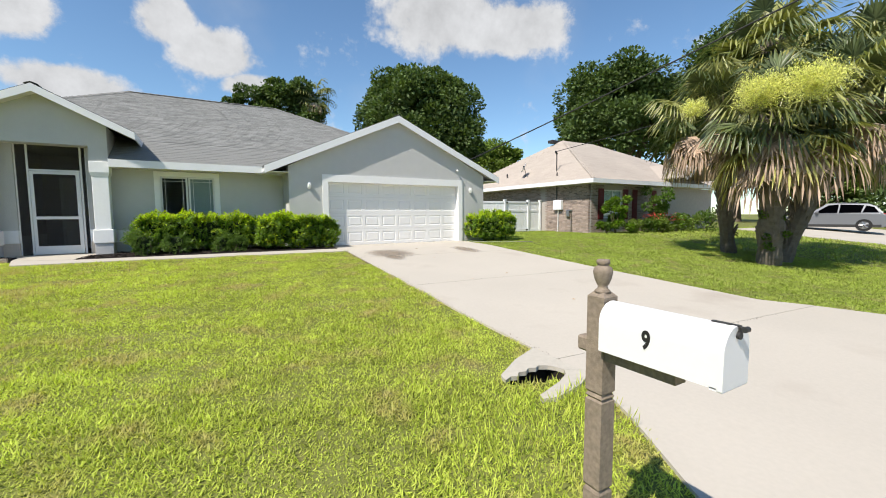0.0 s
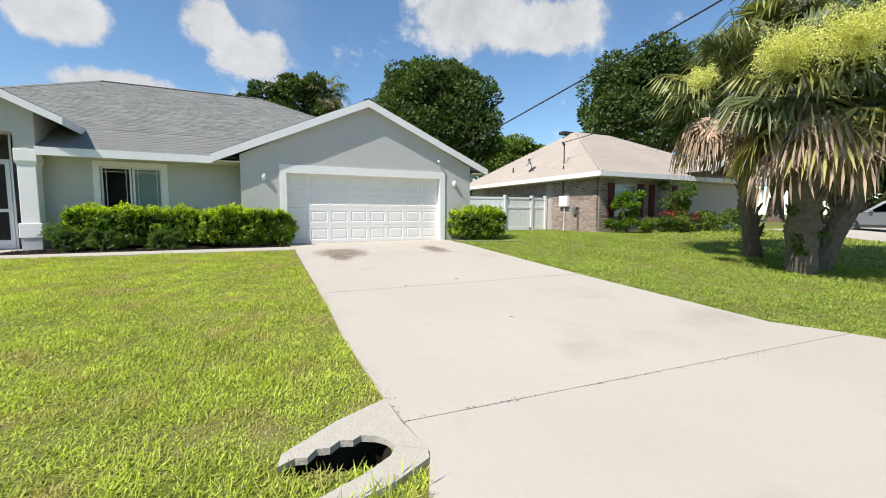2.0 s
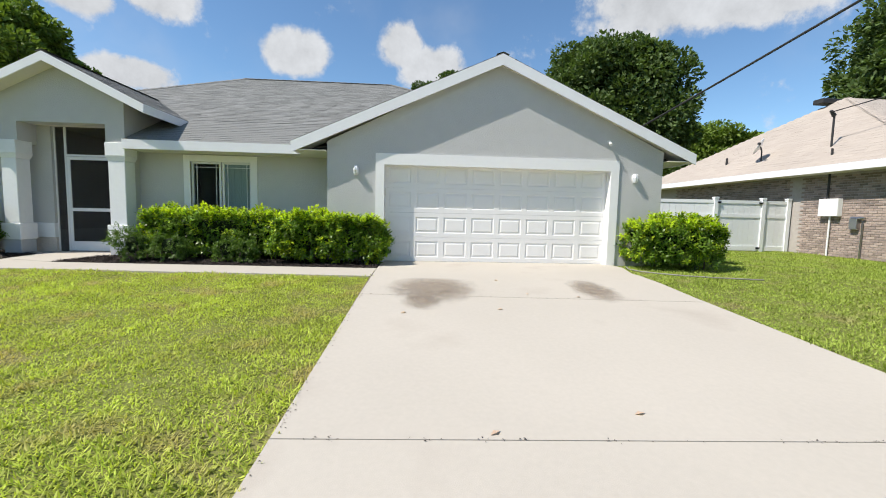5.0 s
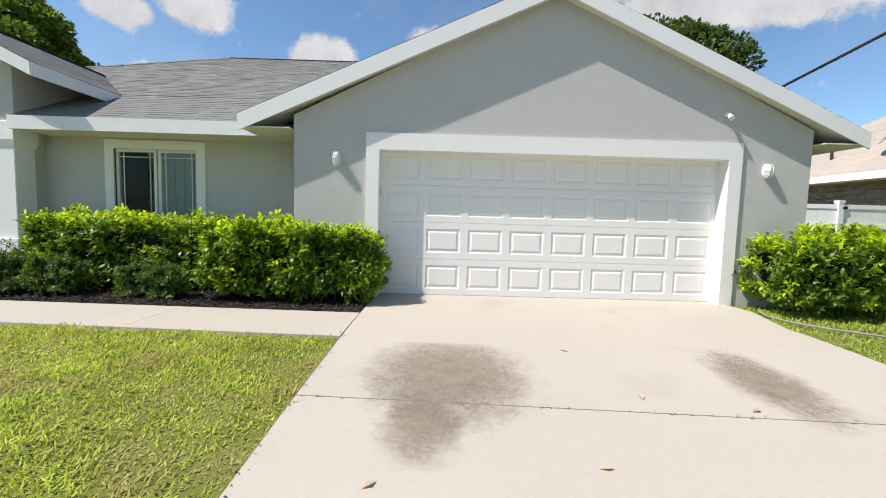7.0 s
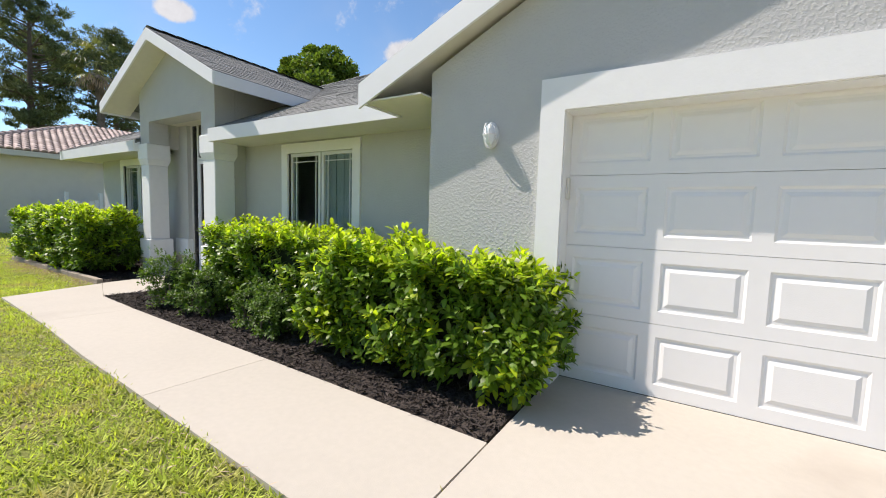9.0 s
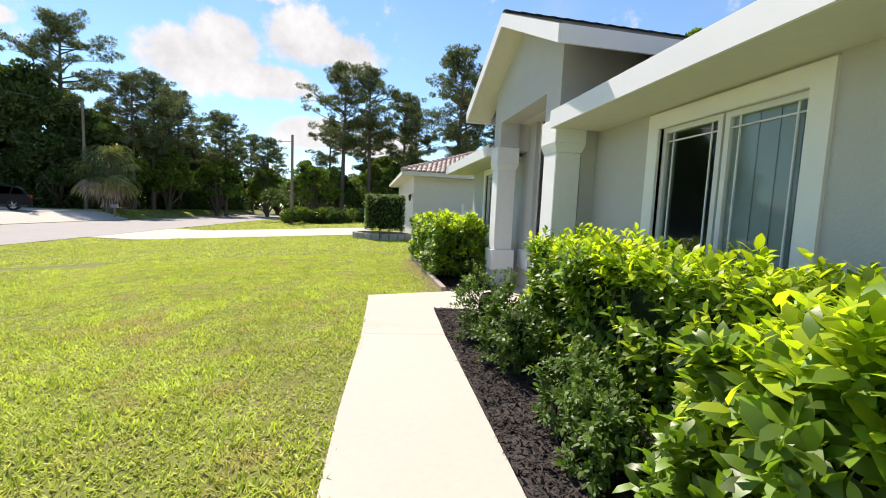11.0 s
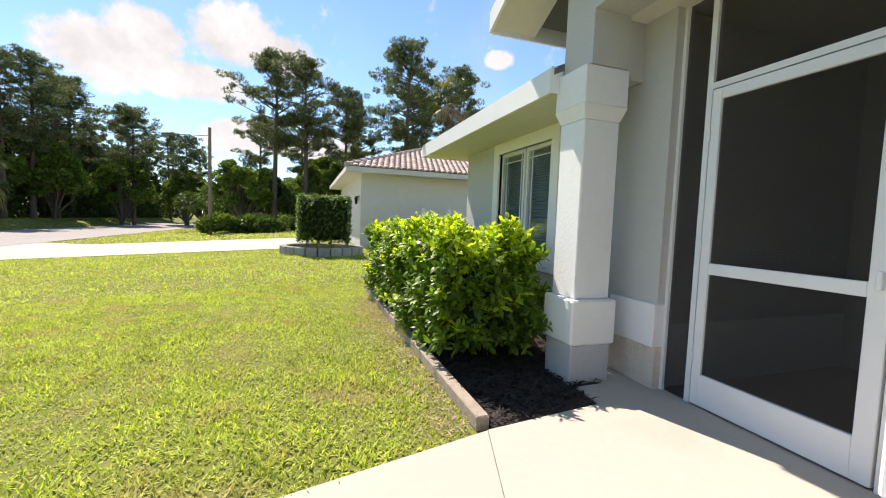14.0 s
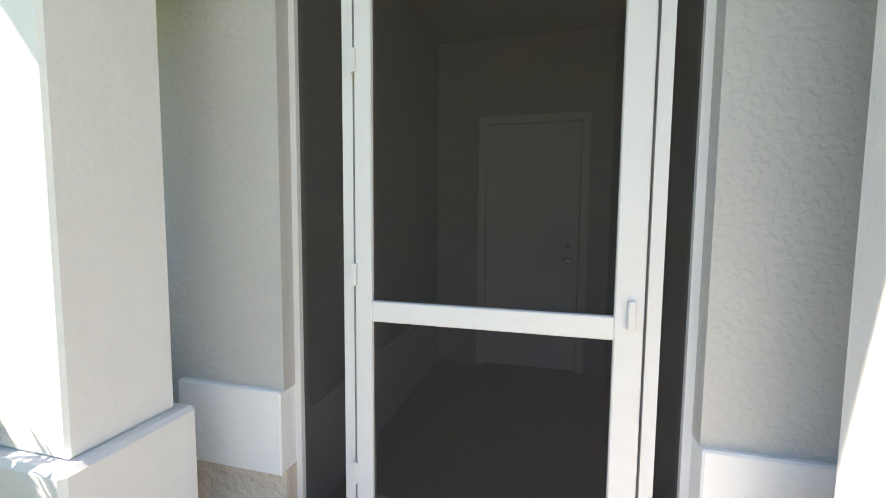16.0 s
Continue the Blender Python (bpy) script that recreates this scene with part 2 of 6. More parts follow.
BOX_WHITE = mat("mailbox_enamel", (0.72, 0.73, 0.73), 0.35, spread=0.02, noise_scale=20, spec=0.5)
DARK_METAL = mat("dark_metal", (0.05, 0.05, 0.05), 0.55, 0.4, spread=0.2)
BLACK_PAINT = mat("black_paint", (0.02, 0.02, 0.02), 0.5)
ALU_WHITE = mat("white_aluminium", (0.72, 0.72, 0.72), 0.4, spread=0.03, spec=0.5)
BRICK = mat("pale_brick", (0.36, 0.29, 0.25), 0.9, spread=0.25, noise_scale=12, obj=0.5, island=0.6, bump=0.4)
MORTAR = mat("mortar", (0.40, 0.37, 0.34), 0.95, spread=0.15)
RED_SHUTTER = mat("red_shutter", (0.13, 0.018, 0.02), 0.6)
VINYL = mat("white_vinyl", (0.78, 0.80, 0.80), 0.45, spread=0.03)
CREAM_WALL = mat("white_house_wall", (0.66, 0.65, 0.60), 0.9, spread=0.06, noise_scale=3, bump=0.3)
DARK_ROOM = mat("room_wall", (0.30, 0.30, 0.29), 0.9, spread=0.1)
ROOM_FLOOR = mat("porch_floor", (0.42, 0.37, 0.32), 0.85, spread=0.1, noise_scale=20)
PORCH_WALL = mat("porch_wall", (0.58, 0.57, 0.55), 0.9, spread=0.05, bump=0.4)
CURTAIN = mat("window_curtain", (0.40, 0.425, 0.42), 0.85, spread=0.08)
BLIND = mat("window_blind", (0.72, 0.76, 0.78), 0.8, spread=0.05)
STONE = mat("edging_stone", (0.36, 0.35, 0.32), 0.9, spread=0.3, noise_scale=9, bump=0.7, obj=0.3)
FLOWER = mat("red_flower", (0.55, 0.06, 0.05), 0.6, island=0.5, through=0.2)
STEEL = mat("knob_steel", (0.45, 0.45, 0.45), 0.3, 1.0)
CABLE = mat("cable", (0.03, 0.03, 0.03), 0.7)
TYRE = mat("tyre", (0.02, 0.02, 0.02), 0.85)
SILVER = mat("silver_paint", (0.20, 0.21, 0.225), 0.35, 0.4, spread=0.02, spec=0.6)
BLACK_CAR = mat("black_car_paint", (0.008, 0.009, 0.013), 0.3, 0.0, spread=0.02, spec=0.15)
RED_LAMP = mat("tail_lamp", (0.4, 0.02, 0.02), 0.3)
HOSE = mat("grey_hose", (0.25, 0.24, 0.22), 0.6)
PIT = mat("shaded_pit_earth", (0.022, 0.018, 0.014), 1.0, spread=0.4)


def glass(name, color, mixed):
    m = bpy.data.materials.new(name)
    m.use_nodes = True
    t = m.node_tree
    t.nodes.clear()
    gl, tr = t.nodes.new("ShaderNodeBsdfGlossy"), t.nodes.new("ShaderNodeBsdfTransparent")
    gl.inputs["Roughness"].default_value = 0.02
    tr.inputs["Color"].default_value = (*color, 1)
    lw = t.nodes.new("ShaderNodeLayerWeight")
    f = t.nodes.new("ShaderNodeMath")
    f.operation = "POWER"
    t.links.new(lw.outputs["Facing"], f.inputs[0])
    f.inputs[1].default_value = mixed
    ms, o = t.nodes.new("ShaderNodeMixShader"), t.nodes.new("ShaderNodeOutputMaterial")
    t.links.new(f.outputs[0], ms.inputs[0])
    t.links.new(tr.outputs[0], ms.inputs[1])
    t.links.new(gl.outputs[0], ms.inputs[2])
    t.links.new(ms.outputs[0], o.inputs["Surface"])
    return m


GLASS = glass("window_glass", (0.85, 0.9, 0.9), 2.6)
CAR_GLASS = glass("car_glass", (0.06, 0.06, 0.07), 3.0)


def screen_mesh():
    """Insect screen: a fine dark weave that lets part of the light through."""
    m = bpy.data.materials.new("insect_screen")
    m.use_nodes = True
    t = m.node_tree
    t.nodes.clear()
    d, tr = t.nodes.new("ShaderNodeBsdfDiffuse"), t.nodes.new("ShaderNodeBsdfTransparent")
    d.inputs["Color"].default_value = (0.036, 0.033, 0.031, 1)
    ms, o = t.nodes.new("ShaderNodeMixShader"), t.nodes.new("ShaderNodeOutputMaterial")
    ms.inputs[0].default_value = 0.39
    t.links.new(tr.outputs[0], ms.inputs[1])
    t.links.new(d.outputs[0], ms.inputs[2])
    t.links.new(ms.outputs[0], o.inputs["Surface"])
    return m


SCREEN = screen_mesh()


# ---- builders ----
def thing(name, label="", category="", at=(0, 0, 0), group="", kind="", rz=0):
    ob = new(name)
    ob.matrix_basis = pose(*at, 0, 0, rz)
    return tagged(ob, label, category, group, kind)


def link(name, me, material, parent=None, label=""):
    me.materials.append(material)
    ob = new(name, me)
    if parent is not None:
        ob.parent = parent
    if label:
        ob["label"] = label
    return ob


def part(name, bm, material, parent=None, label="", smooth=False):
    bmesh.ops.recalc_face_normals(bm, faces=bm.faces)
    me = bpy.data.meshes.new(name)
    bm.to_mesh(me)
    bm.free()
    if smooth:
        me.shade_smooth()
    return link(name, me, material, parent, label)


def pydata(name, verts, faces, material, parent=None, label=""):
    me = bpy.data.meshes.new(name)
    me.from_pydata([tuple(v) for v in verts], [], faces)
    me.update()
    return link(name, me, material, parent, label)


def box(bm, x0, x1, y0, y1, z0, z1, bevel=0.0):
    r = bmesh.ops.create_cube(bm, size=1.0, matrix=Matrix.LocRotScale(((x0 + x1) / 2, (y0 + y1) / 2, (z0 + z1) / 2), None, (x1 - x0, y1 - y0, z1 - z0)))
    if bevel:
        edges = list({e for v in r["verts"] for e in v.link_edges})
        bmesh.ops.bevel(bm, geom=edges, offset=bevel, segments=1, affect="EDGES", profile=0.5)


def boxes(*rows, bevel=0.0):
    bm = bmesh.new()
    for r in rows:
        box(bm, *r, bevel=bevel)
    return bm


def prism(bm, pts, depth):
    """A flat outline of 3D points, thickened along the vector depth."""
    a = [bm.verts.new(p) for p in pts]
    b = [bm.verts.new(Vector(p) + Vector(depth)) for p in pts]
    n = len(pts)
    bm.faces.new(a)
    bm.faces.new(b[::-1])
    for i in range(n):
        bm.faces.new((a[i], b[i], b[(i + 1) % n], a[(i + 1) % n]))


def tube(bm, p, q, r0, r1=None, sides=8, caps=True):
    p, q = Vector(p), Vector(q)
    r1 = r0 if r1 is None else r1
    turn = (q - p).to_track_quat("Z", "Y").to_matrix()
    ring = []
    for c, r in ((p, r0), (q, r1)):
        ring.append([bm.verts.new(c + turn @ Vector((r * math.cos(k * math.tau / sides), r * math.sin(k * math.tau / sides), 0))) for k in range(sides)])
    for k in range(sides):
        bm.faces.new((ring[0][k], ring[0][(k + 1) % sides], ring[1][(k + 1) % sides], ring[1][k]))
    if caps:
        bm.faces.new(ring[0][::-1])
        bm.faces.new(ring[1])


def lathe(bm, profile, sides=16, at=(0, 0, 0)):
    rings = [[bm.verts.new((at[0] + r * math.cos(k * math.tau / sides), at[1] + r * math.sin(k * math.tau / sides), at[2] + z)) for k in range(sides)] for r, z in profile]
    for a, b in zip(rings, rings[1:]):
        for k in range(sides):
            bm.faces.new((a[k], a[(k + 1) % sides], b[(k + 1) % sides], b[k]))
    bm.faces.new(rings[0][::-1])
    bm.faces.new(rings[-1])


def leaves(name, centre, along, normal, length, width, material, parent=None, fold=0.25, label="", kind="", oval=False):
    """Many small folded leaves: arrays of n x 3, and lengths and widths."""
    n = len(centre)
    along = along / np.linalg.norm(along, axis=1, keepdims=True)
    side = np.cross(along, normal)
    side /= np.linalg.norm(side, axis=1, keepdims=True) + 1e-9
    up = np.cross(side, along)
    L, W = np.reshape(length, (-1, 1)) * np.ones((n, 1)), np.reshape(width, (-1, 1)) * np.ones((n, 1))
    if oval:
        rows = ((-0.5, 0, 0), (-0.2, 0.46, 0.9), (0.18, 0.44, 0.8), (0.5, 0, -0.5), (0.18, -0.44, 0.8), (-0.2, -0.46, 0.9))
        tris = ((0, 1, 5), (1, 2, 4), (1, 4, 5), (2, 3, 4))
    else:
        rows = ((-0.5, 0, 0), (0, 0.5, 1), (0.5, 0, 0), (0, -0.5, 1))
        tris = ((0, 1, 2), (0, 2, 3))
    k, m = len(rows), len(tris)
    v = np.empty((n, k, 3))
    for i, (a, s, h) in enumerate(rows):
        v[:, i] = centre + along * L * a + side * W * s + up * W * fold * h
    me = bpy.data.meshes.new(name)
    me.vertices.add(n * k)
    me.vertices.foreach_set("co", v.ravel())
    idx = np.arange(n)[:, None] * k
    tri = np.concatenate([idx + list(t) for t in tris], axis=1).ravel()
    me.loops.add(n * m * 3)
    me.loops.foreach_set("vertex_index", tri.astype(np.int32))
    me.polygons.add(n * m)
    me.polygons.foreach_set("loop_start", np.arange(0, n * m * 3, 3, dtype=np.int32))
    me.update(calc_edges=True)
    me.validate()
    ob = link(name, me, material, parent, label)
    if kind:
        ob["kind"] = kind
    return ob


rng = np.random.default_rng(7)


def randdir(n):
    d = rng.normal(size=(n, 3))
    return d / np.linalg.norm(d, axis=1, keepdims=True)


def smooth01(x, a, b):
    k = min(max((x - a) / (b - a), 0.0), 1.0)
    return k * k * (3 - 2 * k)


def ground_z(x, y):
    z = max(-0.073 * max(-1.9 - y, 0.0), -0.80)
    if y < -24.5:
        z = min(z + (-24.5 - y) * 0.3, -0.05)
    return z + 0.10 * smooth01(x, 6.0, 12.0) * smooth01(y, -7, -1)


# ---- ground ----
def grid_sheet(name, xs, ys, lift, material, parent=None, label=""):
    verts = [(x, y, ground_z(x, y) + lift) for y in ys for x in xs]
    w = len(xs)
    faces = [(j * w + i, j * w + i + 1, (j + 1) * w + i + 1, (j + 1) * w + i) for j in range(len(ys) - 1) for i in range(w - 1)
             if not (-1.04 <= xs[i] < -0.40 and -10.45 <= ys[j] < -10.0 and lift < 0)]
    return pydata(name, verts, faces, material, parent, label)


far = [-900, -400, -200, -120, -80, -50, -30]
ground = grid_sheet("ground", far + sorted(list(np.arange(-24, 26.1, 1.0)) + [-1.04, -0.40]) + [35, 60, 120, 300, 900],
                    [-900, -300, -120, -60, -40, -33] + sorted(list(np.arange(-30, 6.1, 0.6)) + [-10.45, -10.0]) + [10, 20, 40, 80, 200, 900], -0.02, SOIL)
tagged(ground, "sloping front lawn ground under the grass", "ground", kind="structure")


def slab(name, outline, thick, material, parent, lift=0.0, label="", cut=0.6):
    """A paving slab that follows the ground: outline in plan, counter-clockwise."""
    bm = bmesh.new()
    f = bm.faces.new([bm.verts.new((x, y, 0)) for x, y in outline])
    ys = [p[1] for p in outline]
    y = math.floor(min(ys))
    while y < max(ys):
        bmesh.ops.bisect_plane(bm, geom=bm.verts[:] + bm.edges[:] + bm.faces[:], plane_co=(0, y, 0), plane_no=(0, 1, 0))
        y += cut
    r = bmesh.ops.extrude_face_region(bm, geom=bm.faces[:])
    low = [g for g in r["geom"] if isinstance(g, bmesh.types.BMVert)]
    lows = set(low)
    for v in bm.verts:
        v.co.z = ground_z(v.co.x, v.co.y) + lift - (thick if v in lows else 0)
    return part(name, bm, material, parent, label)


drive = thing("driveway", "pale concrete driveway with cracked joints", "driveway", kind="structure")
DRIVE_L = [(-0.03, 0.30), (-0.04, -2.0), (-0.08, -3.04), (-0.17, -6.25), (-0.20, -7.2), (-0.25, -8.1), (-0.25, -9.65), (-0.20, -10.35), (-0.55, -11.1), (-1.3, -12.4), (-2.6, -14.0), (-3.2, -15.6)]
DRIVE_R = [(4.95, 0.30), (5.05, -0.45), (4.78, -1.3), (4.76, -3.1), (4.86, -6.4), (5.08, -9.7), (5.5, -10.25), (6.0, -11.1), (7.2, -12.4), (8.8, -14.0), (9.6, -15.6)]


def edge_at(line, y):
    for (x0, y0), (x1, y1) in zip(line, line[1:]):
        if y1 <= y <= y0:
            return x0 + (x1 - x0) * (y0 - y) / (y0 - y1)
    return line[-1][0]


cuts = [(0.30, 0.30), (-3.07, -3.33), (-6.32, -6.48), (-9.98, -10.35), (-15.6, -15.6)]
for (al, ar), (bl, br) in zip(cuts, cuts[1:]):
    g = 0.005
    lo = [p for p in DRIVE_L if bl < p[1] < al]
    hi = [p for p in DRIVE_R if br < p[1] < ar]
    outline = [(edge_at(DRIVE_L, al - g), al - g), *lo, (edge_at(DRIVE_L, bl + g), bl + g), (edge_at(DRIVE_R, br + g), br + g), *hi[::-1], (edge_at(DRIVE_R, ar - g), ar - g)]
    slab("concrete_slab", outline, 0.12, CONCRETE, drive, 0.012)
slab("joint_bed", [(-0.0, 0.2), (-0.1, -3), (-0.18, -8), (-0.18, -10.3), (4.9, -10.6), (4.75, -9), (4.65, -3), (4.6, 0.2)], 0.08, JOINT, drive, -0.002)

path = thing("front_walk", "pale concrete front walk along the flower bed", "path", kind="structure")
WALK = [(-6.88, -1.60), (-5.0, -1.68), (-3.4, -1.80), (-0.06, -1.96), (-0.03, -1.04), (-2.0, -0.96), (-4.9, -0.85), (-6.06, -0.78), (-5.95, 0.30), (-5.95, 1.10), (-7.42, 1.10), (-7.30, 0.47), (-7.19, -0.42)]
for outline in ([(-6.88, -1.60), (-5.0, -1.68), (-4.93, -0.85), (-6.06, -0.78), (-7.19, -0.42)],
                [(-4.996, -1.68), (-3.4, -1.80), (-2.2, -1.86), (-2.16, -0.955), (-4.926, -0.85)],
                [(-2.196, -1.86), (-0.055, -1.965), (-0.045, -1.04), (-2.156, -0.955)]):
    slab("concrete_slab", outline, 0.10, CONCRETE, path, 0.012)
slab("porch_slab", [(-7.19, -0.416), (-6.06, -0.776), (-5.9, 0.30), (-5.55, 0.45), (-5.55, 1.12), (-7.95, 1.12), (-7.95, 0.80), (-7.62, 0.75), (-7.60, 0.49), (-7.32, 0.47)], 0.10, CONCRETE, path, 0.016)

road = thing("road", "sun-bleached grey residential street", "road", kind="structure")
slab("asphalt", [(-92, -24.5), (120, -24.5), (120, -15.6), (-92, -15.6)], 0.05, ASPHALT, road, 0.01)
drive2 = thing("neighbour_driveway", "pale concrete driveway of the tiled house", "driveway", kind="structure")
slab("concrete_slab", [(-21.3, -1.4), (-24.5, -15.5), (-34.0, -15.5), (-29.2, -1.4)], 0.05, CONCRETE, drive2, 0.015)
slab("concrete_slab", [(22.5, -1.0), (22.5, -15.5), (36.0, -15.5), (36.0, -1.0)], 0.05, CONCRETE, drive2, 0.015)
slab("concrete_slab", [(-46, -24.6), (-46, -41), (-30, -41), (-30, -24.6)], 0.05, CONCRETE, drive2, 0.012)

# ---- the house ----
house = thing("house", "one-storey grey stucco house with white trim and grey shingle roof", "house")
SL, GS = 0.49, 0.445
EZ = 2.46
bm = bmesh.new()
T = 0.18
# garage front wall: two piers, header and gable, 0.18 thick
prism(bm, [(-1.18, 0, -0.1), (0, 0, -0.1), (0, 0, 2.06), (-1.18, 0, 2.06)], (0, T, 0))
prism(bm, [(4.88, 0, -0.1), (6.05, 0, -0.1), (6.05, 0, 2.06), (4.88, 0, 2.06)], (0, T, 0))
apex_z = EZ + GS * 4.25 - 0.10
prism(bm, [(-1.18, 0, 2.06), (6.05, 0, 2.06), (6.05, 0, 2.50), (2.4, 0, apex_z), (-1.18, 0, 2.50)], (0, T, 0))
part("garage_front_wall", bm, STUCCO, house)
part("garage_side_wall", boxes((-1.18, -1.0, T + 0.002, 1.04, -0.1, 2.5)), STUCCO, house)
part("garage_side_wall", boxes((5.87, 6.05, T + 0.002, 12, -0.1, 2.5)), STUCCO, house)


def holed(name, xs, zs, holes, y, thick, material, parent):
    """One slab on a grid of x and z lines, with the cells in holes left open."""
    bm = bmesh.new()
    vs = {(i, j): bm.verts.new((x, y, z)) for i, x in enumerate(xs) for j, z in enumerate(zs)}
    for i in range(len(xs) - 1):
        for j in range(len(zs) - 1):
            if (i, j) not in holes:
                bm.faces.new((vs[i, j], vs[i + 1, j], vs[i + 1, j + 1], vs[i, j + 1]))
    r = bmesh.ops.extrude_face_region(bm, geom=bm.faces[:])
    bmesh.ops.translate(bm, vec=(0, thick, 0), verts=[g for g in r["geom"] if isinstance(g, bmesh.types.BMVert)])
    return part(name, bm, material, parent)


def wall_with_window(name, x0, x1, y, wx0, wx1, wz0, wz1, top=2.35):
    holed(name, (x0, wx0, wx1, x1), (-0.1, wz0, wz1, top), {(1, 1)}, y, T, STUCCO, house)


WY = 1.04
wall_with_window("bedroom_wall", -5.60, -1.182, WY, -4.46, -3.12, 0.85, 2.12)
wall_with_window("wing_wall", -11.32, -7.90, WY, -10.16, -8.90, 0.85, 2.14)
part("wing_side_wall", boxes((-11.32, -11.14, WY + T + 0.002, 14, -0.1, 2.35)), STUCCO, house)
part("back_wall", boxes((-11.32, 6.05, 14.0, 14.2, -0.1, 2.35)), STUCCO, house)


def window(x0, x1, z0, z1, y, louvre):
    """Two tall casements in a broad painted surround, with slim bars near the sash edges."""
    w = thing("window")
    w.parent = house
    b = 0.14
    part("surround", boxes((x0 - b, x0, y - 0.03, y + 0.1, z0 - b, z1 + b), (x1, x1 + b, y - 0.03, y + 0.1, z0 - b, z1 + b),
                           (x0, x1, y - 0.03, y + 0.1, z1, z1 + b), (x0, x1, y - 0.03, y + 0.1, z0 - b, z0)), WHITE_TRIM, w)
    mid = (x0 + x1) / 2
    f = 0.045
    for a, c in ((x0, mid - 0.012), (mid + 0.012, x1)):
        part("sash", boxes((a, a + f, y + 0.03, y + 0.08, z0, z1), (c - f, c, y + 0.03, y + 0.08, z0, z1), (a + f, c - f, y + 0.03, y + 0.08, z1 - f, z1),
                           (a + f, c - f, y + 0.03, y + 0.08, z0, z0 + f)), ALU_WHITE, w)
        g = 0.012
        part("glazing_bar", boxes((a + 0.11, a + 0.11 + g, y + 0.045, y + 0.056, z0 + f, z1 - f), (c - 0.11 - g, c - 0.11, y + 0.045, y + 0.056, z0 + f, z1 - f),
                                  (a + f, c - f, y + 0.043, y + 0.054, z1 - 0.13, z1 - 0.13 + g)), ALU_WHITE, w)
        pane = part("pane", boxes((a + f, c - f, y + 0.058, y + 0.062, z0 + f, z1 - f)), GLASS, w)
        pane.visible_shadow = False
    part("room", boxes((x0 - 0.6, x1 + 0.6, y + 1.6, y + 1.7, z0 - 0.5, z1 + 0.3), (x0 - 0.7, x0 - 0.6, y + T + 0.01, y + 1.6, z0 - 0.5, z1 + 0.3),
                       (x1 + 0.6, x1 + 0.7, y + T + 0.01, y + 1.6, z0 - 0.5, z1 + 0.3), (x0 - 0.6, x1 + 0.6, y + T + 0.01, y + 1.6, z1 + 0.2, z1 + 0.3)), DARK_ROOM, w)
    bm = bmesh.new()
    if louvre:
        for k in range(40):
            z = z0 + 0.03 + k * (z1 - z0 - 0.06) / 40
            prism(bm, [(x0 + 0.05, y + 0.10, z), (x1 - 0.05, y + 0.10, z), (x1 - 0.05, y + 0.115, z + 0.024), (x0 + 0.05, y + 0.115, z + 0.024)], (0, 0.001, 0))
    else:
        for k in range(8):
            box(bm, mid + 0.03 + k * 0.078, mid + 0.106 + k * 0.078, y + 0.075 + 0.008 * (k % 2), y + 0.08 + 0.008 * (k % 2), z0, z1)
    part("blind", bm, CURTAIN, w)["kind"] = "stuff"
    return w


window(-4.46, -3.12, 0.85, 2.12, WY, False)
window(-10.16, -8.90, 0.85, 2.14, WY, True)

# porch front: gable wall on two pillars
PX = -6.765
bm = bmesh.new()
prism(bm, [(-7.98, 0.5, 2.40), (-7.64, 0.5, 2.40), (-7.64, 0.5, 2.78), (-7.98, 0.5, 2.78)], (0, 0.32, 0))
prism(bm, [(-5.89, 0.5, 2.40), (-5.50, 0.5, 2.40), (-5.50, 0.5, 2.78), (-5.89, 0.5, 2.78)], (0, 0.32, 0))
prism(bm, [(-7.98, 0.5, 2.78), (-5.50, 0.5, 2.78), (-5.50, 0.5, 3.42), (PX, 0.5, 4.02), (-7.98, 0.5, 3.42)], (0, 0.32, 0))
part("porch_gable_wall", bm, STUCCO, house)
part("porch_side_wall", boxes((-5.68, -5.50, 0.822, 3.4, 2.36, 3.3)), STUCCO, house)
part("porch_side_wall", boxes((-7.98, -7.80, 0.822, 3.4, 2.36, 3.3)), STUCCO, house)


def pillar(x0, x1):
    """Square stucco pillar: grey foot, white base block, shaft and a flared capital."""
    p = thing("pillar", "white stucco porch pillar with flared capital and grey foot", "pillar", group="porch pillars")
    y0, y1 = 0.48, 0.84
    part("foot", boxes((x0, x1, y0, y1, -0.05, 0.31), bevel=0.008), GREY_PLINTH, p, "grey painted foot")
    part("base_block", boxes((x0 - 0.025, x1 + 0.025, y0 - 0.025, y1 + 0.025, 0.31, 0.66), bevel=0.015), WHITE_STUCCO, p)
    part("shaft", boxes((x0 + 0.02, x1 - 0.02, y0 + 0.02, y1 - 0.02, 0.66, 2.02), bevel=0.01), WHITE_STUCCO, p)
    bm = bmesh.new()
    box(bm, x0 - 0.015, x1 + 0.015, y0 - 0.015, y1 + 0.015, 2.12, 2.40, bevel=0.008)
    r = bmesh.ops.create_cube(bm, size=1.0, matrix=Matrix.LocRotScale(((x0 + x1) / 2, (y0 + y1) / 2, 2.07), None, (x1 - x0 + 0.03, y1 - y0 + 0.03, 0.10)))
    for v in r["verts"]:
        if v.co.z < 2.07:
            v.co.x += (-0.035 if v.co.x > (x0 + x1) / 2 else 0.035)
            v.co.y += (-0.035 if v.co.y > (y0 + y1) / 2 else 0.035)
    part("capital", bm, WHITE_STUCCO, p)


pillar(-8.01, -7.67)
pillar(-5.88, -5.50)

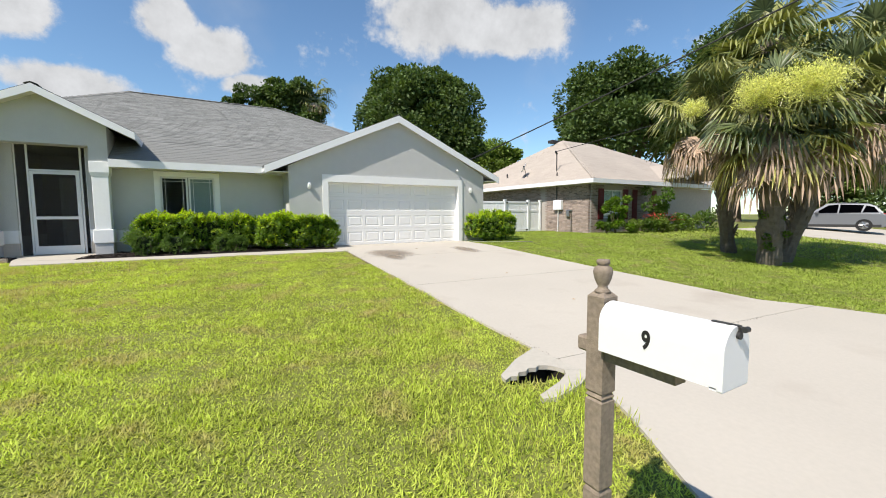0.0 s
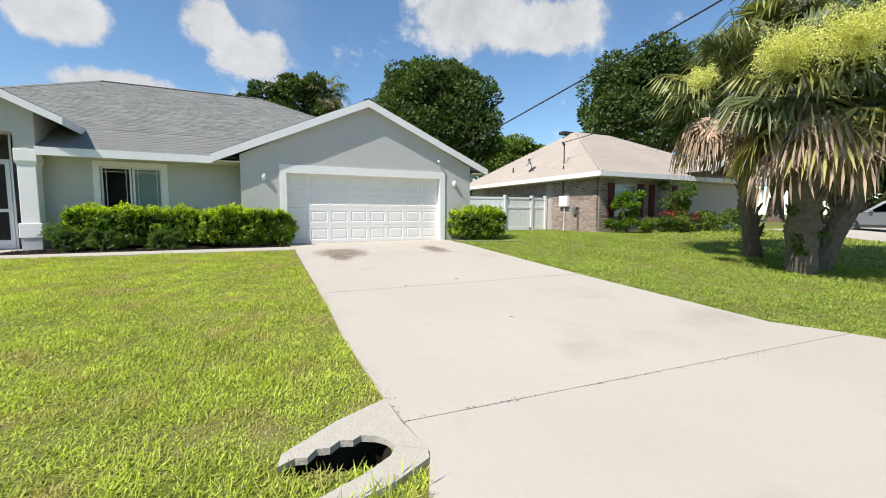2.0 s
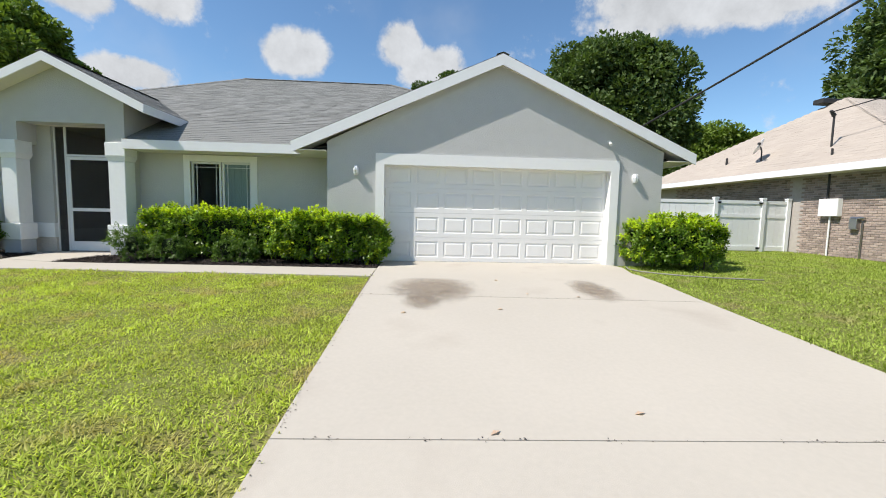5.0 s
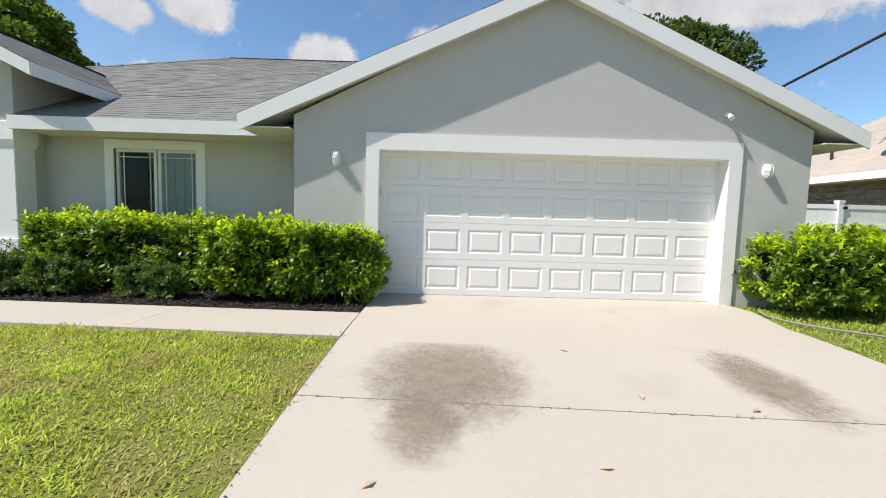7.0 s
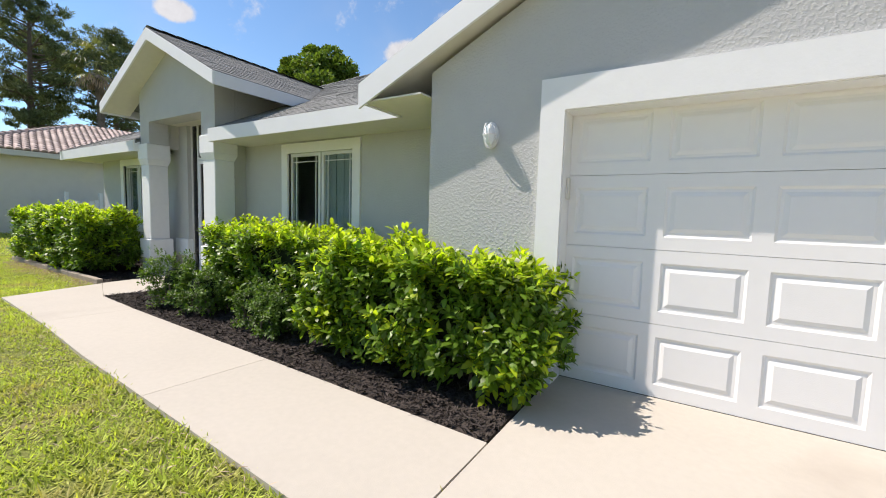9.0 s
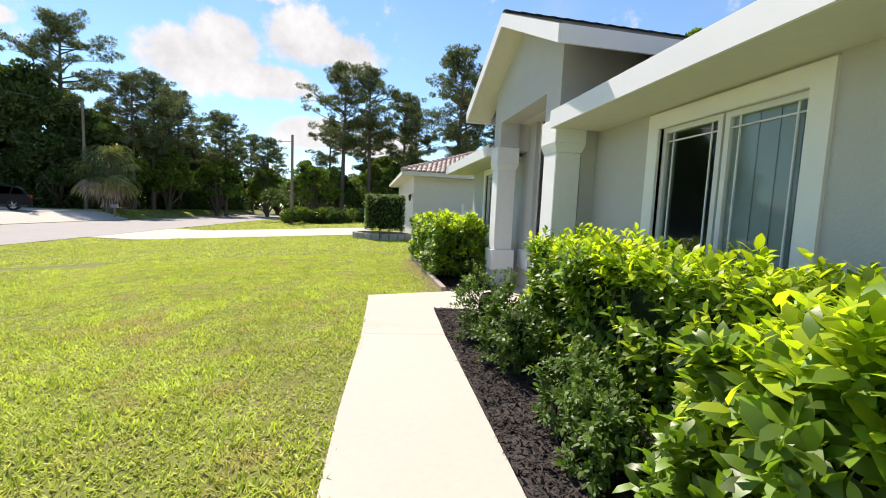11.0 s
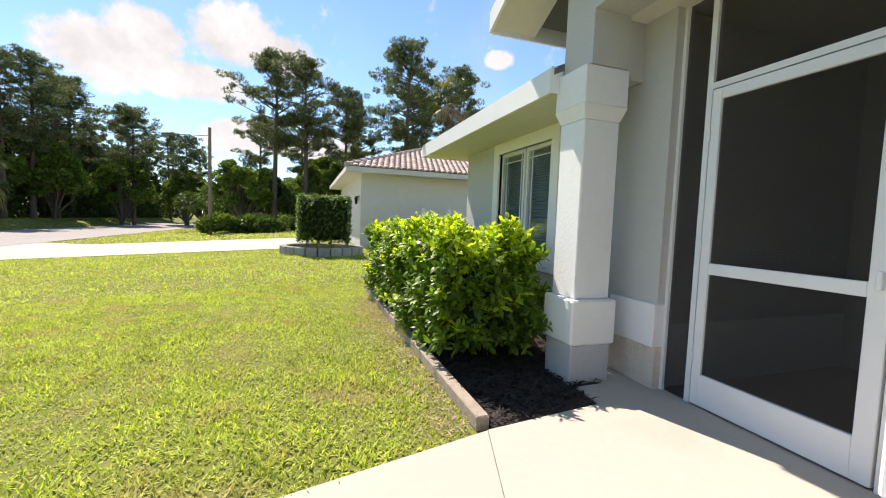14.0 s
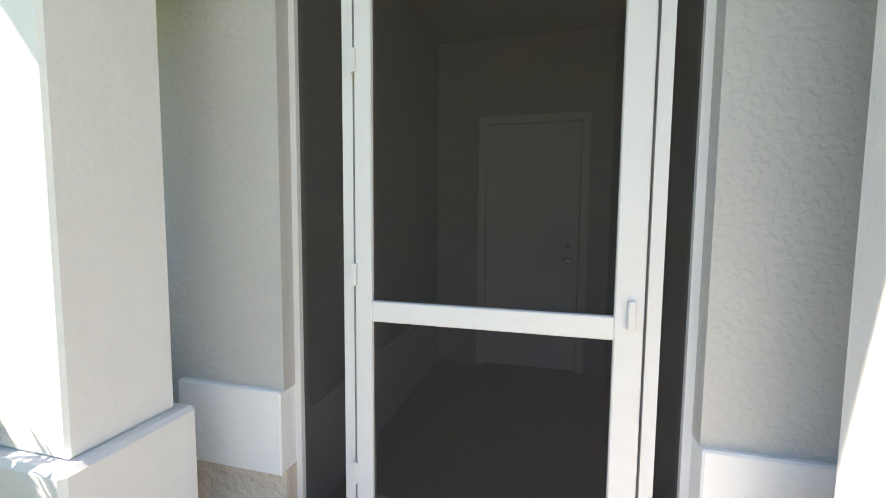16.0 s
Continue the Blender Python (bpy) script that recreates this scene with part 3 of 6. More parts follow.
# porch returns, stem band and foundation band
for x0, x1 in ((-7.90, -7.43), (-6.05, -5.602)):
    part("porch_return_wall", boxes((x0, x1, 1.04, 1.16, 0.66, 2.9)), STUCCO, house)
    part("stem_band", boxes((x0, x1, 1.015, 1.16, 0.335, 0.66), bevel=0.006), WHITE_STUCCO, house)
    part("foundation_band", boxes((x0, x1, 1.045, 1.16, -0.05, 0.335)), BEIGE_STUCCO, house)
part("stem_band", boxes((-5.60, -1.2, WY - 0.015, WY, 0.30, 0.62)), WHITE_STUCCO, house)
part("porch_cheek", boxes((-7.98, -7.72, 0.842, 1.038, 2.36, 2.9)), STUCCO, house)
part("porch_cheek", boxes((-5.70, -5.56, 0.842, 1.038, -0.05, 2.355)), STUCCO, house)
part("porch_cheek", boxes((-5.86, -5.685, 0.824, 1.038, 2.36, 2.79)), STUCCO, house)
part("porch_ceiling", boxes((-7.82, -5.65, 0.825, 3.3, 2.80, 2.88)), SOFFIT, house)
part("porch_inner_wall", boxes((-7.62, -7.46, 1.17, 3.29, 0.0, 2.8)), PORCH_WALL, house)
part("porch_inner_wall", boxes((-6.02, -5.90, 1.17, 3.29, 0.0, 2.8)), PORCH_WALL, house)
part("porch_inner_band", boxes((-7.46, -7.445, 1.17, 3.29, 0.0, 0.5)), WHITE_TRIM, house)
part("porch_back_wall", boxes((-7.62, -7.09, 3.29, 3.42, 0, 2.8), (-6.19, -5.9, 3.29, 3.42, 0, 2.8), (-7.09, -6.19, 3.29, 3.42, 2.16, 2.8)), PORCH_WALL, house)
part("porch_floor", boxes((-7.62, -5.9, 1.13, 3.42, -0.1, 0.012)), ROOM_FLOOR, house)
fd = thing("front_door")
fd.parent = house
part("door_frame", boxes((-7.09, -7.03, 3.27, 3.36, 0.01, 2.16), (-6.25, -6.19, 3.27, 3.36, 0.01, 2.16), (-7.03, -6.25, 3.27, 3.36, 2.10, 2.16)), WHITE_TRIM, fd)
part("leaf", boxes((-7.025, -6.255, 3.30, 3.345, 0.02, 2.095), bevel=0.004), WHITE_TRIM, fd)
for z in (1.08, 0.95):
    bm = bmesh.new()
    tube(bm, (-6.34, 3.30, z), (-6.34, 3.27, z), 0.032, 0.026, 12)
    tube(bm, (-6.34, 3.27, z), (-6.34, 3.235, z), 0.016 if z > 1 else 0.03, 0.012 if z > 1 else 0.026, 12)
    part("knob", bm, STEEL, fd, "steel round lock")
bm = bmesh.new()
tube(bm, (-6.64, 3.30, 1.52), (-6.64, 3.293, 1.52), 0.01, sides=8)
part("peephole", bm, STEEL, fd)

# screen front with its door
SY = 1.13
scr = thing("screen_front")
scr.parent = house
part("frame", boxes((-7.43, -7.405, SY - 0.02, SY + 0.03, 0.015, 2.8), (-7.215, -7.175, SY - 0.02, SY + 0.03, 0.015, 2.8), (-6.19, -6.15, SY - 0.02, SY + 0.03, 0.015, 2.8),
                    (-6.075, -6.05, SY - 0.02, SY + 0.03, 0.015, 2.8), (-7.175, -6.19, SY - 0.02, SY + 0.03, 2.16, 2.20)), ALU_WHITE, scr)
for x0, x1, z0, z1 in ((-7.405, -7.215, 0.015, 2.8), (-6.15, -6.075, 0.015, 2.8), (-7.175, -6.19, 2.20, 2.8)):
    part("screen_panel", boxes((x0, x1, SY + 0.003, SY + 0.006, z0, z1)), SCREEN, scr)
sd = thing("screen_door", "closed white aluminium screen door with dark mesh", "screen door")
DX0, DX1 = -7.165, -6.20
part("stile", boxes((DX0, DX0 + 0.065, SY - 0.03, SY + 0.01, 0.03, 2.15), bevel=0.004), ALU_WHITE, sd)
part("stile", boxes((DX1 - 0.085, DX1, SY - 0.03, SY + 0.01, 0.03, 2.15), bevel=0.004), ALU_WHITE, sd)
for z0, z1 in ((2.08, 2.15), (0.93, 1.005), (0.03, 0.245)):
    part("rail", boxes((DX0 + 0.065, DX1 - 0.085, SY - 0.03, SY + 0.01, z0, z1), bevel=0.004), ALU_WHITE, sd)
part("screen_panel", boxes((DX0 + 0.065, DX1 - 0.085, SY - 0.012, SY - 0.009, 1.005, 2.08)), SCREEN, sd)
part("screen_panel", boxes((DX0 + 0.065, DX1 - 0.085, SY - 0.012, SY - 0.009, 0.245, 0.93)), SCREEN, sd)
for z in (0.35, 1.1, 1.85):
    part("hinge", boxes((DX0 - 0.012, DX0 + 0.01, SY - 0.042, SY - 0.03, z - 0.04, z + 0.04)), ALU_WHITE, sd)
part("latch", boxes((DX1 - 0.05, DX1 - 0.025, SY - 0.05, SY - 0.03, 0.97, 1.06), bevel=0.004), ALU_WHITE, sd)

# garage door surround and door
part("garage_door_surround", boxes((-0.18, 0.0, -0.03, 0.0, -0.05, 2.29), (4.88, 5.06, -0.03, 0.0, -0.05, 2.29), (0.0, 4.88, -0.03, 0.0, 2.06, 2.29)), WHITE_TRIM, house)
part("garage_reveal", boxes((-0.02, 0.004, 0.001, 0.36, -0.05, 2.06), (4.876, 4.90, 0.001, 0.36, -0.05, 2.06), (0.004, 4.876, 0.001, 0.36, 2.056, 2.09)), WHITE_TRIM, house)
gd = thing("garage_door")
gd.parent = house
GY = 0.185
NS, SH = 4, 0.53
PW = 4.872 / 8


def sunk(bm, x0, x1, z0, z1, y):
    """A moulded panel: groove round a flush plate."""
    rings = []
    for inset, dy in ((0, 0), (0.016, 0.010), (0.034, 0.010), (0.062, 0.001)):
        rings.append([bm.verts.new((x, y + dy, z)) for x, z in ((x0 + inset, z0 + inset), (x1 - inset, z0 + inset), (x1 - inset, z1 - inset), (x0 + inset, z1 - inset))])
    for a, b in zip(rings, rings[1:]):
        for k in range(4):
            bm.faces.new((a[k], a[(k + 1) % 4], b[(k + 1) % 4], b[k]))
    bm.faces.new(rings[-1])


for s in range(NS):
    z0, z1 = 0.015 + s * SH, 0.015 + (s + 1) * SH - 0.003
    bm = bmesh.new()
    xs = [0.005]
    for k in range(8):
        xs += [0.005 + k * PW + 0.055, 0.005 + (k + 1) * PW - 0.055]
    xs.append(4.875)
    pz0, pz1 = z0 + 0.09, z1 - 0.09
    bm.free()
    sec = holed("section", xs, (z0, pz0, pz1, z1), {(k, 1) for k in range(1, len(xs) - 1, 2)}, GY, 0.04, DOOR_WHITE, gd)
    for k in range(1, len(xs) - 1, 2):
        bm = bmesh.new()
        sunk(bm, xs[k], xs[k + 1], pz0, pz1, GY)
        part("panel", bm, DOOR_WHITE, sec)
part("weather_strip", boxes((0.005, 4.875, GY - 0.005, GY + 0.035, -0.005, 0.014)), DARK_METAL, gd, "black rubber weather strip")
part("backing", boxes((-0.3, 5.2, GY + 0.05, GY + 0.08, -0.05, 2.4)), DARK_METAL, gd)


# ---- roof ----
roof = thing("roof")
roof.parent = house


def shingle_plane(name, origin, along, up, lo, hi, height, left, right, material, parent, step=0.14, wide=0.30, thick=0.008, singles=0):
    """Courses of shingles on a slope. left(v), right(v): the ends of the course at v metres up the slope."""
    o, a, u = Vector(origin), Vector(along).normalized(), Vector(up).normalized()
    n = a.cross(u)
    if n.z < 0:
        n = -n
    verts, faces = [], []
    made = 0
    v = 0.0
    while v < height:
        l, r = left(v), right(v)
        v2 = min(v + step + 0.02, height)
        s = l - random.random() * wide
        while s < r:
            e = s + wide * random.uniform(0.85, 1.2)
            s0, s1 = max(s, l), min(e - 0.006, r)
            if s1 - s0 > 0.02:
                h = thick * random.uniform(0.7, 1.5)
                if made < singles:
                    made += 1
                    pydata("shingle", [o + a * p + u * q + n * w for p, q, w in ((s0, v, h), (s1, v, h), (s1, v2, 0.003), (s0, v2, 0.003), (s0, v, 0.0), (s1, v, 0.0))], [(0, 1, 2, 3), (4, 5, 1, 0)], material, parent)
                    s = e
                    continue
                k = len(verts)
                for p, q, w in ((s0, v, h), (s1, v, h), (s1, v2, 0.003), (s0, v2, 0.003), (s0, v, 0.0), (s1, v, 0.0)):
                    verts.append(o + a * p + u * q + n * w)
                faces += [(k, k + 1, k + 2, k + 3), (k + 4, k + 5, k + 1, k)]
            s = e
        v += step
    ob = pydata(name, verts, faces, material, parent)
    ob["kind"] = "stuff"
    return ob


def deck(name, pts, material, parent, down=0.05):
    bm = bmesh.new()
    prism(bm, pts, (0, 0, -down))
    return part(name, bm, material, parent)


RY, RZ = 7.45, EZ + SL * 7.04
LX, RX = -11.77, 6.62
RL, RR = -5.75, -0.35
q = math.hypot(1, SL)
ZB = EZ + SL * 1.5
XB0, XB1 = LX + (RL - LX) * 1.5 / 7.04, RX + (RR - RX) * 1.5 / 7.04
deck("deck", [(XB0, 1.91, ZB), (XB1, 1.91, ZB), (RR, RY, RZ), (RL, RY, RZ)], SHINGLE, roof)
deck("deck", [(LX, 0.41, EZ), (-7.985, 0.41, EZ), (-7.985, 1.91, ZB), (XB0, 1.91, ZB)], SHINGLE, roof)
deck("deck", [(-5.495, 0.41, EZ), (RX, 0.41, EZ), (XB1, 1.91, ZB), (-5.495, 1.91, ZB)], SHINGLE, roof)
deck("deck", [(LX, 14.49, EZ), (LX, 0.41, EZ), (RL, RY, RZ)], SHINGLE, roof)
deck("deck", [(RX, 0.41, EZ), (RX, 14.49, EZ), (RR, RY, RZ)], SHINGLE, roof)
deck("deck", [(RX, 14.49, EZ), (LX, 14.49, EZ), (RL, RY, RZ), (RR, RY, RZ)], SHINGLE, roof)
H = 7.04 * q
HB = 1.54 * q
shingle_plane("shingles", (0, 0.41, EZ), (1, 0, 0), (0, 1, SL), 0, 0, HB, lambda v: LX + (RL - LX) * v / H, lambda v: -7.985, SHINGLE, roof)
shingle_plane("shingles", (0, 0.41, EZ), (1, 0, 0), (0, 1, SL), 0, 0, HB, lambda v: -5.495, lambda v: min(RX + (RR - RX) * v / H, -1.85 + v * 1.3), SHINGLE, roof, singles=170)
shingle_plane("shingles", (0, 0.41 + 1.54, EZ + 1.54 * SL), (1, 0, 0), (0, 1, SL), 0, 0, H - HB, lambda v: LX + (RL - LX) * (v + HB) / H, lambda v: RX + (RR - RX) * (v + HB) / H, SHINGLE, roof)
# garage gable
GX, GW, GF = 2.4, 4.25, -0.18
GZ = EZ + GS * GW
gq = math.hypot(1, GS)
yend = lambda z: 0.41 + (z - EZ) / SL
deck("deck", [(GX - GW, GF, EZ), (GX - GW, 0.45, EZ), (GX, yend(GZ) + 0.1, GZ), (GX, GF, GZ)], SHINGLE, roof)
deck("deck", [(GX + GW, GF, EZ), (GX + GW, 0.45, EZ), (GX + GW, 4.6, EZ), (GX, yend(GZ) + 0.1, GZ), (GX, GF, GZ)], SHINGLE, roof)
shingle_plane("shingles", (GX - GW, 0, EZ), (0, 1, 0), (1, 0, GS), 0, 0, GW * gq, lambda v: GF, lambda v: yend(EZ + GS * v / gq) + 0.05, SHINGLE, roof)
shingle_plane("shingles", (GX + GW, 0, EZ), (0, 1, 0), (-1, 0, GS), 0, 0, GW * gq, lambda v: GF, lambda v: 4.3, SHINGLE, roof)
# porch gable
PW2, PF, PE = 1.88, 0.15, 3.15
PS = 0.505
PZ = PE + PS * PW2
pq = math.hypot(1, PS)
for sgn in (1, -1):
    deck("deck", [(PX + sgn * PW2, PF, PE), (PX + sgn * PW2, yend(PE) + 0.1, PE), (PX, yend(PZ) + 0.1, PZ), (PX, PF, PZ)], SHINGLE, roof)
    shingle_plane("shingles", (PX + sgn * PW2, 0, PE), (0, 1, 0), (-sgn, 0, PS), 0, 0, PW2 * pq, lambda v: PF, lambda v: yend(PE + PS * v / pq) + 0.05, SHINGLE, roof, singles=120 if sgn > 0 else 0)
# ridge caps
bm = bmesh.new()
for a, b in (((RL, RY, RZ), (RR, RY, RZ)), ((RL, RY, RZ), (LX, 0.41, EZ)), ((RR, RY, RZ), (RX, 0.41, EZ)), ((GX, GF, GZ), (GX, yend(GZ), GZ)), ((PX, PF, PZ), (PX, yend(PZ), PZ))):
    a, b = Vector(a), Vector(b)
    n = max(int((b - a).length / 0.22), 1)
    for k in range(n):
        p, r = a.lerp(b, k / n), a.lerp(b, (k + 1.12) / n)
        d = (r - p).normalized()
        s = d.cross(Vector((0, 0, 1))).normalized() * 0.13
        vs = [bm.verts.new(p + Vector((0, 0, 0.035))), bm.verts.new(p + s + Vector((0, 0, -0.015))), bm.verts.new(r + s + Vector((0, 0, -0.03))), bm.verts.new(r + Vector((0, 0, 0.02))),
              bm.verts.new(p - s + Vector((0, 0, -0.015))), bm.verts.new(r - s + Vector((0, 0, -0.03)))]
        bm.faces.new((vs[0], vs[1], vs[2], vs[3]))
        bm.faces.new((vs[0], vs[3], vs[5], vs[4]))
ob = part("ridge_cap", bm, SHINGLE, roof)
ob["kind"] = "stuff"


# fascia, rakes and soffits
def board(name, p, q, down, thick, material, parent):
    """A board from p to q, hanging down from that line, thickened along thick."""
    bm = bmesh.new()
    p, q = Vector(p), Vector(q)
    prism(bm, [p, q, q - Vector((0, 0, down)), p - Vector((0, 0, down))], thick)
    return part(name, bm, material, parent)


F = 0.18
board("fascia", (-5.48, 0.383, EZ + 0.004), (GX - GW + 0.02, 0.383, EZ + 0.004), F + 0.014, (0, 0.025, 0), FASCIA, house)
board("fascia", (LX, 0.383, EZ + 0.004), (-8.0, 0.383, EZ + 0.004), F + 0.014, (0, 0.025, 0), FASCIA, house)
for x in (-7.999, -5.493):
    part("fascia_return", boxes((x, x + 0.012, 0.385, 0.498, 2.27, 2.475)), FASCIA, house)
board("fascia", (LX, 0.41, EZ - 0.01), (LX, 14.4, EZ - 0.01), F, (0.025, 0, 0), FASCIA, house)
for sgn in (1, -1):
    board("rake_fascia", (GX + sgn * (GW + 0.01), GF - 0.02, EZ - 0.012), (GX, GF - 0.02, GZ - 0.012), F + 0.04, (0, 0.025, 0), FASCIA, house)
    board("rake_fascia", (PX + sgn * (PW2 + 0.01), PF - 0.02, PE - 0.012), (PX, PF - 0.02, PZ - 0.012), F, (0, 0.025, 0), FASCIA, house)
    board("fascia", (PX + sgn * PW2, PF, PE - 0.012), (PX + sgn * PW2, yend(PE) - 0.05, PE - 0.012), F, (0.025 * sgn, 0, 0), FASCIA, house)
    # sloping soffits under the rakes
    bm = bmesh.new()
    d = F
    prism(bm, [(GX + sgn * GW, GF, EZ - d), (GX + sgn * GW, 0.4, EZ - d), (GX, 0.4, GZ - d), (GX, GF, GZ - d)], (0, 0, 0.02))
    part("soffit", bm, SOFFIT, house)
    bm = bmesh.new()
    prism(bm, [(PX + sgn * PW2, PF, PE - d + 0.02), (PX + sgn * PW2, 0.6, PE - d + 0.02), (PX, 0.6, PZ - d + 0.02), (PX, PF, PZ - d + 0.02)], (0, 0, 0.02))
    part("soffit", bm, SOFFIT, house)
board("fascia", (GX + GW, GF, EZ - 0.01), (GX + GW, 12, EZ - 0.01), F, (-0.025, 0, 0), FASCIA, house)
board("fascia", (GX - GW, GF, EZ - 0.01), (GX - GW, 0.41, EZ - 0.01), F, (0.025, 0, 0), FASCIA, house)
for row in ((-5.49, -1.19, 0.43, WY, 2.285, 2.30), (-1.84, -1.185, -0.16, 0.43, 2.285, 2.30), (LX, -7.99, 0.43, WY, 2.285, 2.30), (6.06, 6.64, GF, 12, 2.285, 2.30), (LX, -11.33, WY, 14, 2.285, 2.30)):
    part("soffit", boxes(row), SOFFIT, house)


# ---- wall fixtures ----
def bulkhead_lamp(x, z):
    """Oval white bulkhead lamp: back plate, ribbed glass and a cage of bars."""
    l = thing("wall_lamp", "white oval bulkhead lamp on the grey wall", "wall lamp", (x, 0, z), group="garage wall lamps")
    bm = bmesh.new()
    for y0, y1, s in ((0.0, -0.03, 1.0), (-0.03, -0.045, 0.9)):
        ring = []
        for y in (y0, y1):
            ring.append([bm.verts.new((0.062 * s * math.cos(k * math.tau / 20), y, 0.105 * s * math.sin(k * math.tau / 20))) for k in range(20)])
        for k in range(20):
            bm.faces.new((ring[0][k], ring[0][(k + 1) % 20], ring[1][(k + 1) % 20], ring[1][k]))
        bm.faces.new(ring[1])
    part("back_plate", bm, ALU_WHITE, l)
    bm = bmesh.new()
    bmesh.ops.create_uvsphere(bm, u_segments=16, v_segments=10, radius=1.0, matrix=Matrix.LocRotScale((0, -0.045, 0), None, (0.045, 0.05, 0.085)))
    part("lens", bm, BLIND, l, "frosted glass lens", smooth=True)
    for dx in (-0.022, 0.022):
        bm = bmesh.new()
        pts = [(dx, -0.045 - 0.062 * math.sin(a), 0.095 * math.cos(a)) for a in np.linspace(0, math.pi, 9)]
        for p, r in zip(pts, pts[1:]):
            tube(bm, p, r, 0.005, sides=6)
        part("cage_bar", bm, ALU_WHITE, l)
    bm = bmesh.new()
    pts = [(0.055 * math.cos(a), -0.045 - 0.058 * math.sin(a), 0) for a in np.linspace(0, math.pi, 9)]
    for p, r in zip(pts, pts[1:]):
        tube(bm, p, r, 0.005, sides=6)
    part("cage_bar", bm, ALU_WHITE, l)


bulkhead_lamp(-0.585, 1.92)
bulkhead_lamp(5.42, 1.92)
sensor = thing("floodlight_sensor", "small white sensor on a bracket under the gable", "sensor", (4.80, 0, 2.68))
bm = bmesh.new()
tube(bm, (0, 0, 0), (0, -0.02, 0), 0.035, sides=14)
part("mount", bm, ALU_WHITE, sensor)
bm = bmesh.new()
tube(bm, (0, -0.02, 0), (0.01, -0.07, -0.03), 0.010, sides=8)
part("arm", bm, ALU_WHITE, sensor)
bm = bmesh.new()
tube(bm, (0.01, -0.05, -0.02), (-0.01, -0.13, -0.08), 0.028, 0.034, sides=12)
part("head", bm, ALU_WHITE, sensor)
keypad = thing("keypad", "small beige keypad on the garage door jamb", "keypad", (0.004, 0.12, 1.50))
part("case", boxes((0, 0.02, -0.03, 0.03, -0.08, 0.08), bevel=0.004), SOFFIT, keypad)

# ---- beds and edging ----
beds = thing("flower_bed", "bed of dark shredded bark mulch", "flower bed", kind="structure")
BED_R = [(-5.93, 0.30), (-6.04, -0.77), (-4.9, -0.84), (-2.0, -0.95), (-0.06, -1.03), (-0.05, -0.02), (-1.2, 0.0), (-1.2, 1.03), (-5.6, 1.03), (-5.6, 0.47)]
BED_L = [(-12.4, -0.36), (-7.22, -0.38), (-7.33, 0.47), (-7.62, 0.49), (-7.66, 0.76), (-8.0, 0.80), (-8.0, 1.03), (-12.4, 1.03)]
for o in (BED_R, BED_L):
    slab("mulch", o, 0.05, MULCH, beds, 0.005)


def inside(poly, x, y):
    """Which of the plan points lie inside the outline."""
    hit = np.zeros(len(x), bool)
    for (x0, y0), (x1, y1) in zip(poly, poly[1:] + poly[:1]):
        if y0 != y1:
            c = (y0 > y) != (y1 > y)
            hit ^= c & (x < (x1 - x0) * (y - y0) / (y1 - y0) + x0)
    return hit


def scatter(poly, n):
    xs, ys = [p[0] for p in poly], [p[1] for p in poly]
    x, y = rng.uniform(min(xs), max(xs), n), rng.uniform(min(ys), max(ys), n)
    k = inside(poly, x, y)
    return x[k], y[k]


ground_np = np.vectorize(ground_z)
for o, n in ((BED_R, 26000), (BED_L, 14000)):
    x, y = scatter(o, n)
    m = len(x)
    c = np.stack([x, y, ground_np(x, y) + rng.uniform(0.005, 0.035, m)], 1)
    d = randdir(m) * (1, 1, 0.25)
    leaves("mulch_shreds", c, d, randdir(m) * 0.5 + (0, 0, 1), rng.uniform(0.03, 0.11, m), rng.uniform(0.008, 0.02, m), MULCH, beds, kind="stuff")
edging = thing("timber_edging", "weathered timber edging along the mulch bed", "edging", kind="structure")
for x0, x1 in ((-9.55, -7.24), (-11.9, -9.57)):
    part("timber", boxes((x0, x1, -0.47, -0.385, -0.02, 0.075), bevel=0.008), GREY_WOOD, edging)


